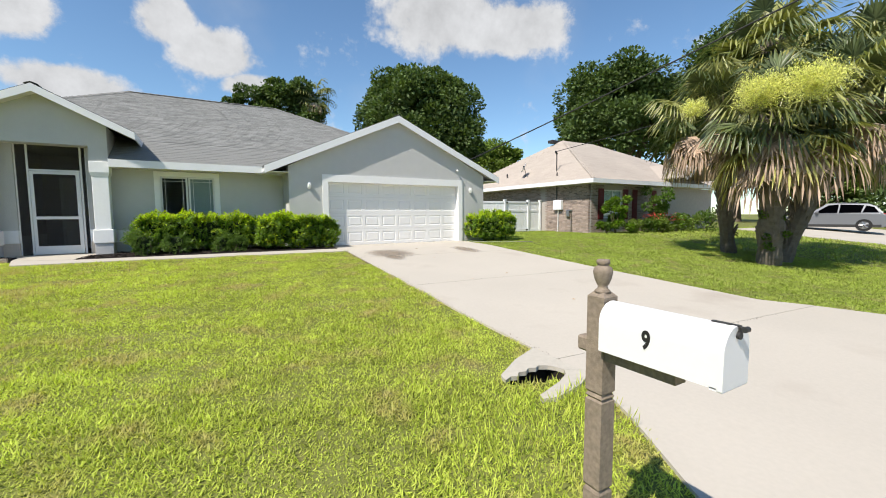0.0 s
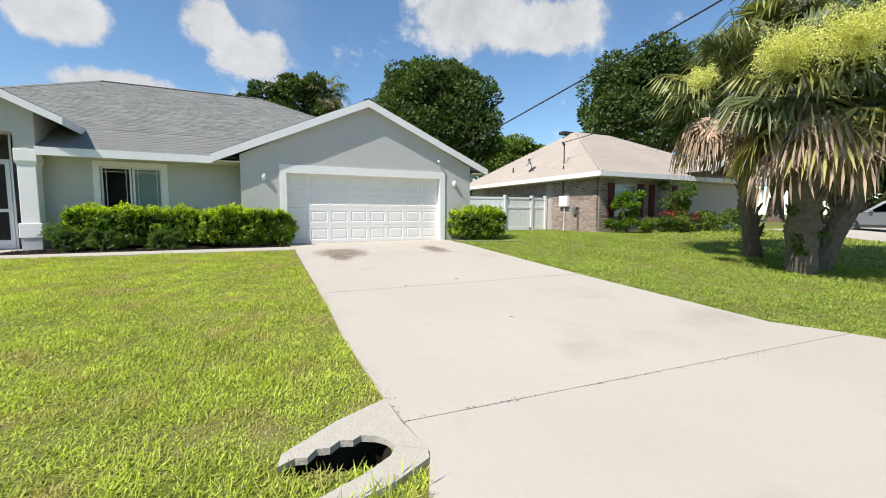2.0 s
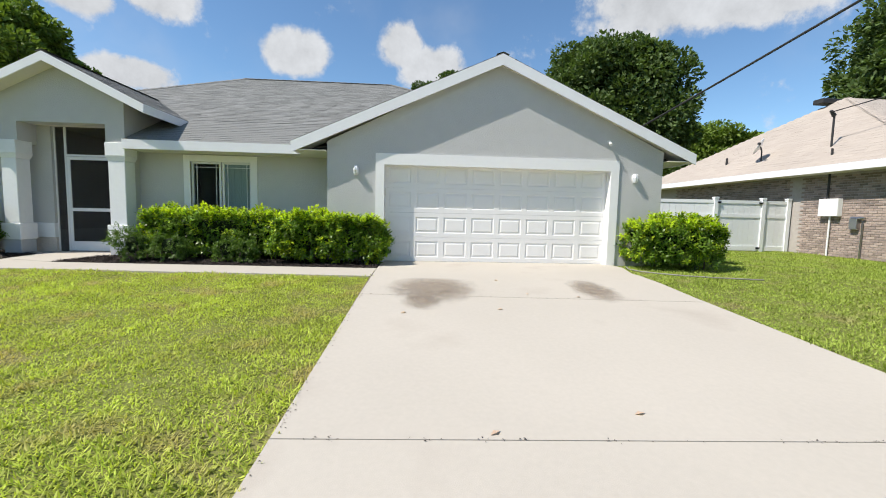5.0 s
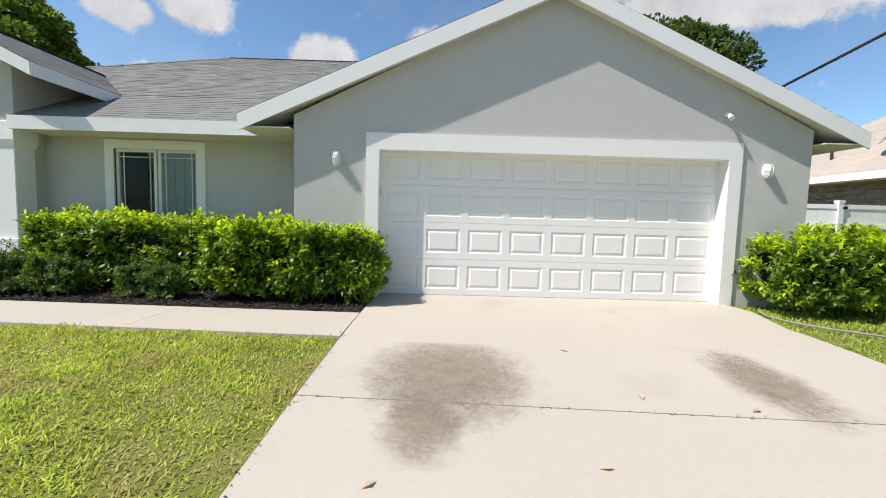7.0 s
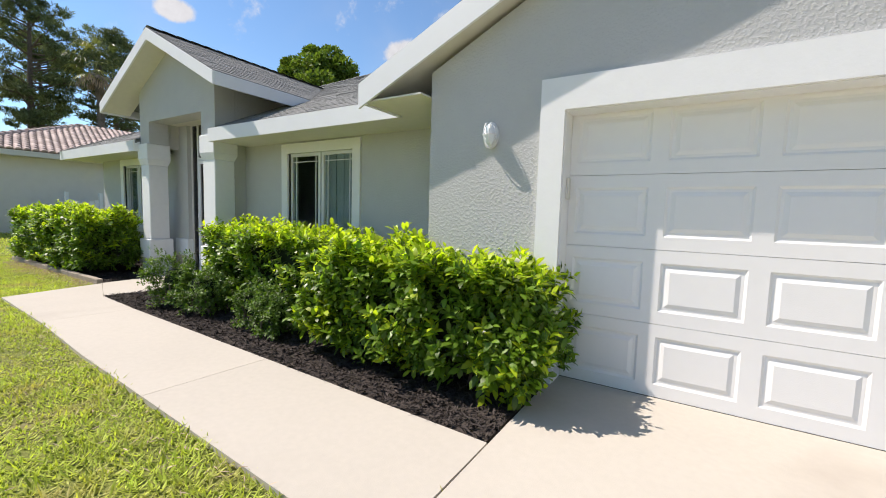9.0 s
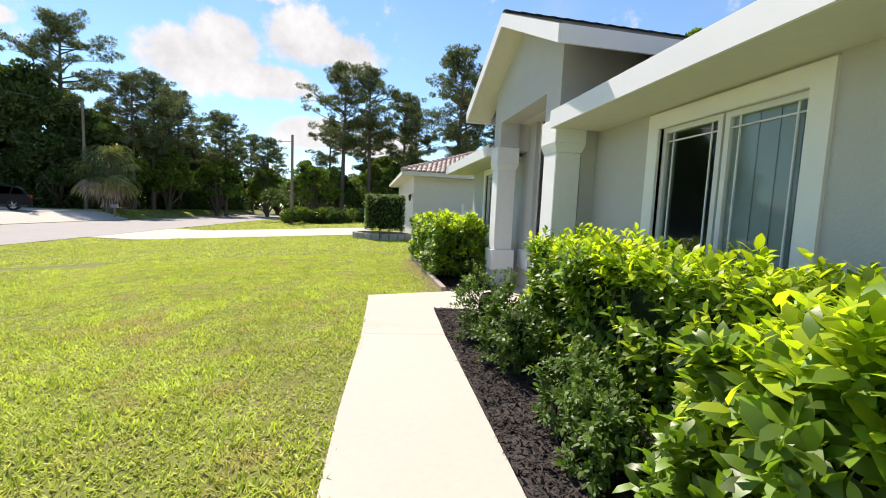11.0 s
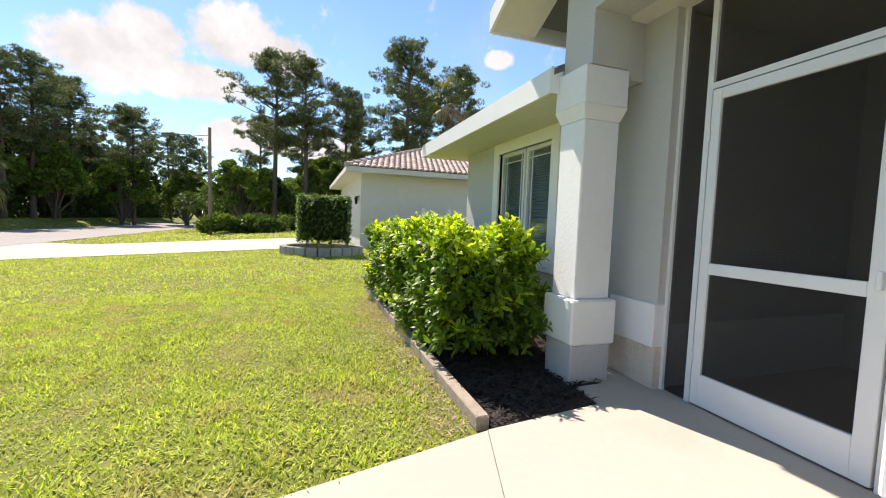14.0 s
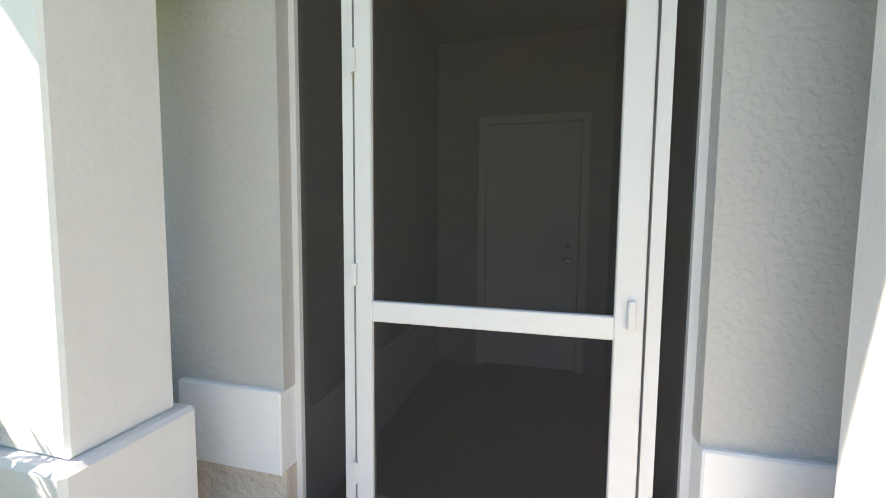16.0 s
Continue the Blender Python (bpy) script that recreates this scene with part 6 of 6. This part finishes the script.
def palm(name, label, x, y, trunk, radius, count, lean=(0, 0), dead=18, petiole=1.15, blade=1.05, group="", leaflets=24):
    """Cabbage palm: rough trunk with old leaf bases, fan leaves, dry hanging skirt."""
    t = thing(name, label, "palm", (x, y, ground_z(x, y)), group=group)
    top = Vector((lean[0], lean[1], trunk))
    bm = bmesh.new()
    n = 14
    rings = []
    for k in range(n + 1):
        f = k / n
        c = top * f - Vector((0, 0, 0.1 * (1 - f)))
        r = radius * (1.25 - 0.3 * f) * (1 + 0.06 * math.sin(k * 2.1))
        rings.append([bm.verts.new(c + Vector((r * math.cos(a), r * math.sin(a), 0)) * random.uniform(0.9, 1.1)) for a in np.linspace(0, math.tau, 12, endpoint=False)])
    for a, b in zip(rings, rings[1:]):
        for k in range(12):
            bm.faces.new((a[k], a[(k + 1) % 12], b[(k + 1) % 12], b[k]))
    part("trunk", bm, PALM_BARK, t)
    bm = bmesh.new()
    for k in range(int(trunk * 22)):
        f = random.uniform(0.12, 1.0)
        a = k * 2.4
        c = top * f + Vector((math.cos(a), math.sin(a), 0)) * radius * 0.95
        tube(bm, c, c + Vector((math.cos(a) * 0.12, math.sin(a) * 0.12, 0.22)), 0.05, 0.02, 5)
    part("old_leaf_base", bm, PALM_BARK, t)["kind"] = "stuff"
    fans = fronds(top, count, petiole, blade, -48, 80, leaflets, 0.75)
    old = [f for f in fans if f[0] < -0.25]
    rest = [f for f in fans if f[0] >= -0.25]
    # every second fan takes the darker green, wherever it sits in the crown
    fan_mesh("fan_leaves", rest[::2], PALM_LEAF, t)
    fan_mesh("inner_fan_leaves", rest[1::2], PALM_SHADE, t)
    fan_mesh("yellowing_fan_leaves", old, PALM_YELLOW, t)
    bm = bmesh.new()
    for f in fans:
        tube(bm, top, f[1], 0.022, 0.012, 5, False)
    part("leaf_stalks", bm, PALM_LEAF, t)["kind"] = "stuff"
    if dead:
        fan_mesh("dry_leaves", fronds(top + Vector((0, 0, -0.15)), dead, petiole * 0.95, blade * 0.95, -62, -18, 22, 2.6), PALM_DEAD, t)
    return t


PG = "cabbage palms by the drive"
random.seed(21)
pa = palm("cabbage_palm", "cabbage palm with shaggy dry skirt and pale bloom", 10.3, -7.85, 3.9, 0.25, 40, (-0.7, -0.25), 22, petiole=1.25, blade=1.3, group=PG)
pb = palm("cabbage_palm", "slender leaning cabbage palm in the palm clump", 11.7, -6.2, 4.3, 0.17, 36, (-1.5, -0.1), 24, petiole=1.2, blade=1.25, group=PG)
pc = palm("cabbage_palm", "cabbage palm with vine-covered trunk", 11.3, -7.75, 4.5, 0.2, 40, (0.5, -1.0), 22, petiole=1.25, blade=1.3, group=PG)
pd = palm("cabbage_palm", "tall cabbage palm at the back of the palm clump", 12.3, -7.1, 6.6, 0.2, 46, (-0.2, 0.2), 10, petiole=1.3, blade=1.35, group=PG)
pe = palm("cabbage_palm", "tall leaning cabbage palm at the back of the palm clump", 11.9, -7.5, 5.8, 0.2, 44, (2.2, -1.3), 18, petiole=1.3, blade=1.3, group=PG)


def bloom(parent, c, r, n):
    """A frothy flower head: thousands of tiny yellow-green florets on fine sprays."""
    d = randdir(n)
    p = np.array(c) + d * r * (rng.uniform(0.1, 1.0, (n, 1)) ** 0.7) * (0.75 + 0.45 * np.sin(d[:, :1] * 5 + c[0] * 3) * np.sin(d[:, 1:2] * 6)) * (1.05, 1.05, 0.72)
    leaves("bloom", p - np.array(parent.location), d * 0.5 + randdir(n) * 0.8 + (0, 0, 0.3), randdir(n), rng.uniform(0.03, 0.075, n), 0.014, PALM_BLOOM, parent, kind="stuff", label="yellow-green flower sprays")


bloom(pa, (7.57, -8.54, 3.77), 0.64, 9000)
bloom(pc, (7.75, -9.42, 3.78), 0.70, 10000)
bloom(pb, (7.35, -7.2, 3.65), 0.40, 2600)
random.seed(5)
palm("cabbage_palm", "distant cabbage palm behind the grey roof", 7.6, 34.0, 14.2, 0.25, 36, dead=8, leaflets=16, blade=1.6, petiole=1.6)
palm("cabbage_palm", "cabbage palm at the edge of the wood", -47.5, -27.0, 3.9, 0.4, 60, dead=34, leaflets=16, blade=1.9, petiole=1.9)
palm("cabbage_palm", "tall cabbage palm beside the pines", -44.0, 12.0, 13.2, 0.25, 34, dead=10, leaflets=14, blade=1.5, petiole=1.6)


# ---- planting in front of the brick house ----
def bush(name, label, x, y, r, h, n, leaf, material, group=""):
    b = thing(name, label, "bush", (x, y, ground_z(x, y)), group=group)
    bm = bmesh.new()
    for _ in range(7):
        a = random.uniform(0, math.tau)
        tube(bm, (0, 0, -0.05), (math.cos(a) * r * 0.6, math.sin(a) * r * 0.6, h * random.uniform(0.5, 0.85)), 0.018, 0.008, 5, False)
    part("stems", bm, BARK, b)["kind"] = "stuff"
    cs = [(random.gauss(0, r * 0.4), random.gauss(0, r * 0.4), h * random.uniform(0.15, 0.92)) for _ in range(18)]
    p, d, nn, L = clump_leaves(cs, [r * 0.38] * 18, n // 18, leaf)
    p[:, 2] = np.maximum(p[:, 2], 0.02)
    leaves("foliage", p, d, nn, L, L * 0.5, material, b, kind="stuff")
    return b


random.seed(31)
bush("flowering_bush", "bright green leafy bush at the brick corner", 13.35, -0.55, 0.55, 1.75, 2600, 0.17, LEAF)
bush("shrub", "dark green tall shrub at the brick house porch", 16.4, -0.6, 0.8, 2.3, 2600, 0.14, LEAF_DARK)
for x, y, r, h, m in ((14.4, -0.9, 0.5, 0.6, BUSH_LEAF), (15.2, -1.0, 0.5, 0.7, LEAF_DARK), (15.9, -1.3, 0.55, 0.65, BUSH_LEAF), (17.2, -1.2, 0.6, 0.9, LEAF), (18.2, -1.5, 0.6, 0.8, BUSH_LEAF), (12.95, -0.35, 0.3, 0.5, LEAF_DARK), (19.3, -1.6, 0.7, 1.2, LEAF_DARK)):
    bush("bedding_plant", "low leafy plant in the brick house bed", x, y, r, h, 1300, 0.11, m, group="planting by the brick house")
fl = thing("red_flowers", "cluster of red and pink flowers in the bed", "flowers", (15.5, -1.1, ground_z(15.5, -1.1)), kind="stuff")
k = 140
p = np.stack([rng.uniform(-0.9, 2.2, k), rng.uniform(-0.5, 0.3, k), rng.uniform(0.55, 0.95, k)], 1)
leaves("petals", p, randdir(k), randdir(k), 0.07, 0.05, FLOWER, fl)
bush("vine", "leafy vine climbing the palm trunk", 10.0, -7.95, 0.34, 2.4, 1500, 0.09, LEAF_DARK)
bush("vine", "dry leafy vine round the slender palm trunk", 11.6, -6.05, 0.25, 1.6, 500, 0.08, BUSH_LEAF)


# ---- parked cars ----
def car(name, label, x, y, rz, paint, length=4.6):
    c = thing(name, label, "car", (x, y, ground_z(x, y) + 0.02), rz=rz)
    L = length / 2
    w = 0.91
    low = [(-L, 0.30), (-L, 0.62), (-L + 0.03, 0.86), (-L + 0.12, 0.98), (-0.85 * L, 1.02), (0.38 * L, 1.0), (0.62 * L, 0.96), (0.93 * L, 0.82), (L, 0.66), (L, 0.32), (0.92 * L, 0.22), (-0.92 * L, 0.22)]
    bm = bmesh.new()
    prism(bm, [(px, -w, pz) for px, pz in low], (0, 2 * w, 0))
    bmesh.ops.bevel(bm, geom=bm.edges[:], offset=0.045, segments=2, affect="EDGES", profile=0.6)
    part("body", bm, paint, c, smooth=False)
    roofp = [(-0.93 * L, 1.0), (-0.80 * L, 1.42), (-0.66 * L, 1.58), (-0.2 * L, 1.65), (0.10 * L, 1.60), (0.42 * L, 1.0)]
    bm = bmesh.new()
    a = [bm.verts.new((px, -w + (0.02 if pz < 1.1 else 0.17), pz)) for px, pz in roofp]
    b = [bm.verts.new((px, w - (0.02 if pz < 1.1 else 0.17), pz)) for px, pz in roofp]
    bm.faces.new(a), bm.faces.new(b[::-1])
    for i in range(len(roofp)):
        j = (i + 1) % len(roofp)
        bm.faces.new((a[i], b[i], b[j], a[j]))
    bmesh.ops.bevel(bm, geom=bm.edges[:], offset=0.03, segments=2, affect="EDGES")
    part("cabin", bm, paint, c)
    for s in (-1, 1):
        for q in ([(-0.84 * L, 1.07), (-0.76 * L, 1.38), (-0.62 * L, 1.46), (-0.56 * L, 1.07)], [(-0.53 * L, 1.06), (-0.58 * L, 1.49), (-0.16 * L, 1.54), (-0.14 * L, 1.05)], [(-0.11 * L, 1.05), (-0.13 * L, 1.54), (0.06 * L, 1.50), (0.32 * L, 1.05)]):
            bm = bmesh.new()
            f = lambda pz: s * (w - 0.02 - 0.15 * max(pz - 1.0, 0) / 0.6 + 0.012)
            prism(bm, [(px, f(pz), pz) for px, pz in q], (0, -s * 0.02, 0))
            part("side_window", bm, CAR_GLASS, c, "dark tinted side window")
        part("tail_lamp", boxes((-L - 0.005, -L + 0.12, s * 0.78 - 0.1, s * 0.78 + 0.1, 0.82, 1.02), bevel=0.02), RED_LAMP, c, "red tail lamp")
        part("headlight", boxes((0.86 * L, 0.985 * L, s * 0.72 - 0.14, s * 0.72 + 0.14, 0.66, 0.80), bevel=0.03), GLASS, c)
        part("mirror", boxes((0.24 * L, 0.30 * L, s * (w + 0.09) - 0.09, s * (w + 0.09) + 0.09, 1.02, 1.16), bevel=0.03), paint, c)
        part("sill", boxes((-0.9 * L, 0.9 * L, s * w - 0.03, s * w + 0.02, 0.24, 0.38), bevel=0.01), DARK_METAL, c, "dark plastic sill")
        for wx in (-0.60 * L, 0.60 * L):
            bm = bmesh.new()
            for k in range(24):
                a0, a1 = k * math.tau / 24, (k + 1) * math.tau / 24
                for r0_, r1_, y0_, y1_ in ((0.22, 0.35, 0.115, 0.115), (0.35, 0.35, 0.115, -0.115)):
                    v = [bm.verts.new((r * math.cos(t), s * yy, r * math.sin(t))) for r, t, yy in ((r0_, a0, y0_), (r0_, a1, y0_), (r1_, a1, y1_), (r1_, a0, y1_))]
                    bm.faces.new(v)
            tyre = part("tyre", bm, TYRE, c)
            tyre.matrix_basis = pose(wx, s * (w - 0.09), 0.34)
            bm = bmesh.new()
            for k in range(5):
                t = k * math.tau / 5
                p = Vector((math.cos(t), 0, math.sin(t)))
                tube(bm, p * 0.02 + Vector((0, s * 0.10, 0)), p * 0.22 + Vector((0, s * 0.09, 0)), 0.04, 0.03, 6)
            tube(bm, (0, s * 0.02, 0), (0, s * 0.06, 0), 0.225, sides=20)
            part("rim", bm, STEEL, tyre)
    part("windscreen", boxes((0.0, 0.01, -0.7, 0.7, 1.05, 1.06)), CAR_GLASS, c)
    part("rear_window", boxes((-0.93 * L + 0.005, -0.93 * L + 0.02, -0.6, 0.6, 1.02, 1.04)), CAR_GLASS, c)
    return c


car("suv", "silver compact SUV parked on a driveway", 29.5, -3.6, 105, SILVER)
car("suv", "black SUV parked on the driveway across the street", -37.0, -29.4, -58, BLACK_CAR, 4.8).scale = (1.04, 1.04, 1.16)
garage = thing("far_garage", "white garage front with grey roof across the street", "house", (-43.2, -43.6, 0))
part("wall", boxes((-4, 3.8, -2.5, 3.0, -0.2, 2.6)), CREAM_WALL, garage)
bm = bmesh.new()
prism(bm, [(-4.7, -3.2, 2.6), (4.5, -3.2, 2.6), (4.5, 3.7, 2.6), (-4.7, 3.7, 2.6)], (0, 0, 0.15))
prism(bm, [(4.5, -3.2, 2.75), (4.5, 3.7, 2.75), (-0.2, 0.2, 4.3)], (-0.02, 0, 0))
prism(bm, [(-4.7, 3.7, 2.75), (4.5, 3.7, 2.75), (-0.2, 0.2, 4.3)], (0, -0.02, 0))
part("roof", bm, SHINGLE_TAN, garage)
part("garage_door", boxes((-2.6, 2.6, 2.99, 3.05, 0, 2.1)), DOOR_WHITE, garage)
part("garage_door", boxes((3.79, 3.85, -1.6, 2.4, 0, 2.1)), DOOR_WHITE, garage)


def pole(label, x, y, h):
    p = thing("utility_pole", label, "utility pole", (x, y, ground_z(x, y)))
    bm = bmesh.new()
    tube(bm, (0, 0, -0.2), (0.1, 0, h), 0.16, 0.11, 10)
    part("shaft", bm, OLD_WOOD, p)


pole("weathered wooden utility pole by the street", -41.5, -8.6, 8.3)
pole("weathered wooden utility pole across the street", -50.0, -30.5, 11.0)
wire("overhead street cable between the poles", (-49.9, -30.5, 10.4), (-14.0, -34.0, 8.6), 0.5, 0.025)
wire("overhead street cable between the poles", (-49.9, -30.5, 9.8), (-41.5, -8.6, 7.2), 0.6, 0.02)
smb = thing("mailbox", "distant grey mailbox on a post by the street", "mailbox", (-45.0, -25.2, -0.7))
part("post", boxes((-0.06, 0.06, -0.06, 0.06, -0.1, 1.0)), OLD_WOOD, smb)
part("box_body", boxes((-0.15, 0.15, -0.3, 0.3, 1.0, 1.35), bevel=0.05), STEEL, smb)


# ---- lawn ----
SOLID = [[*DRIVE_L, *DRIVE_R[::-1]], WALK, BED_R, [(-12.4, -0.48), (-7.2, -0.48), (-7.2, 0.47), (-8, 1.03), (-12.4, 1.03)], [(-5.9, 0.3), (-7.5, 0.3), (-7.5, 3), (-5.9, 3)], [(-11.3, 1.0), (6.05, 1.0), (6.05, 14), (-11.3, 14)],
         [(-1.3, 0), (6.05, 0), (6.05, 2), (-1.3, 2)], [(-140, -24.6), (120, -24.6), (120, -15.5), (-140, -15.5)], [(-21.3, -1.4), (-24.5, -15.5), (-34.0, -15.5), (-29.2, -1.4)], [(12.6, 0.3), (25, 0.3), (25, 11), (12.6, 11)],
         [(-0.14, -9.65), (-1.08, -10.06), (-1.06, -10.17), (-0.52, -10.33), (-0.62, -10.39), (-1.0, -10.50), (-0.97, -10.6), (-0.15, -10.42)], [(22.5, -1), (22.5, -15.5), (36, -15.5), (36, -1)], [(-46, -24.4), (-46, -41), (-30, -41), (-30, -24.4)], [(-7.3, -0.5), (-5.9, -0.9), (-5.9, 1.2), (-7.5, 1.2)]]


def turf(x0, x1, y0, y1, density, length, width):
    """Leaning broad blades, thicker and longer in tufts, none on paving."""
    n = int((x1 - x0) * (y1 - y0) * density)
    x, y = rng.uniform(x0, x1, n), rng.uniform(y0, y1, n)
    keep = np.ones(n, bool)
    for s in SOLID:
        keep &= ~inside(s, x + rng.normal(0, 0.02, n), y + rng.normal(0, 0.02, n))
    x, y = x[keep], y[keep]
    n = len(x)
    tuft = 0.75 + 0.35 * np.sin(x * 2.3 + 1.7 * np.sin(y * 1.9)) * np.sin(y * 2.9 + 1.3 * np.sin(x * 1.3)) + 0.2 * np.sin(x * 9 + y * 3) * np.sin(y * 8 - x * 4)
    L = length * tuft * rng.uniform(0.6, 1.35, n)
    d = randdir(n) * (1, 1, 0.3) + np.stack([np.zeros(n), np.zeros(n), rng.uniform(0.15, 0.9, n)], 1)
    d[:, 2] = np.abs(d[:, 2])
    d /= np.linalg.norm(d, axis=1, keepdims=True)
    c = np.stack([x, y, ground_np(x, y) - 0.02], 1) + d * L[:, None] * 0.48
    side = np.stack([-d[:, 1], d[:, 0], np.zeros(n)], 1)
    return c, d, np.cross(side, d) + randdir(n) * 0.3, L, width * rng.uniform(0.7, 1.3, n)


for row in ((-5.2, 0.2, -13.6, -8.0, 4200, 0.068, 0.0095), (-6.5, 0.2, -8.0, -1.5, 3000, 0.068, 0.0105), (-13.0, -6.5, -8.0, 0.0, 3000, 0.058, 0.0105), (-12, -5.2, -15.5, -8.0, 900, 0.10, 0.015),
            (-24.0, -13.0, -15.5, 6.0, 420, 0.10, 0.02), (4.5, 13.0, -14.5, 4.0, 1900, 0.075, 0.012), (13.0, 30.0, -15.5, 0.3, 220, 0.12, 0.026), (-60, -24, -15.5, 0, 40, 0.16, 0.06), (-75, -24, -30, -24.5, 40, 0.16, 0.06)):
    tagged(leaves("grass", *turf(*row), LUSH_GRASS if row[0] > 4 else GRASS, None, fold=0.2), "sunny green lawn grass with dry patches", "grass", kind="stuff")
# long weeds at the culvert and along the drive edge
n = 1100
x = np.concatenate([rng.normal(-0.75, 0.35, n // 2), rng.normal(-1.7, 0.35, n // 2)])
y = np.concatenate([rng.normal(-10.75, 0.25, n // 2), rng.normal(-10.9, 0.4, n // 2)])
ok = ~inside(SOLID[0], x, y) & ~inside(SOLID[10], x, y)
x, y = x[ok], y[ok]
d = randdir(len(x)) * (0.5, 0.5, 0.2) + (0, 0, 0.9)
L = rng.uniform(0.07, 0.17, len(x))
d /= np.linalg.norm(d, axis=1, keepdims=True)
c = np.stack([x, y, ground_np(x, y)], 1) + d * L[:, None] * 0.45
tagged(leaves("long_grass", c, d, randdir(len(x)), L, 0.009, GRASS, None), "long uncut grass round the culvert", "grass", kind="stuff")
# dry thatch and clippings beside the timber edging and the front walk
n = 1800
x = np.concatenate([rng.uniform(-11.5, -7.2, n), rng.uniform(-6.8, -0.3, n // 3)])
y = np.concatenate([-0.5 - np.abs(rng.normal(0, 0.16, n)), -1.75 - np.abs(rng.normal(0.0, 0.25, n // 3))])
ok = np.ones(len(x), bool)
for poly in SOLID:
    ok &= ~inside(poly, x, y)
x, y = x[ok], y[ok]
n = len(x)
c = np.stack([x, y, ground_np(x, y) + rng.uniform(0.004, 0.03, n)], 1)
tagged(leaves("dry_thatch", c, randdir(n) * (1, 1, 0.3), randdir(n) * 0.5 + (0, 0, 1), rng.uniform(0.03, 0.08, n), 0.006, PALM_DEAD, None), "pale dry thatch and clippings on the lawn edge", "thatch", kind="stuff")
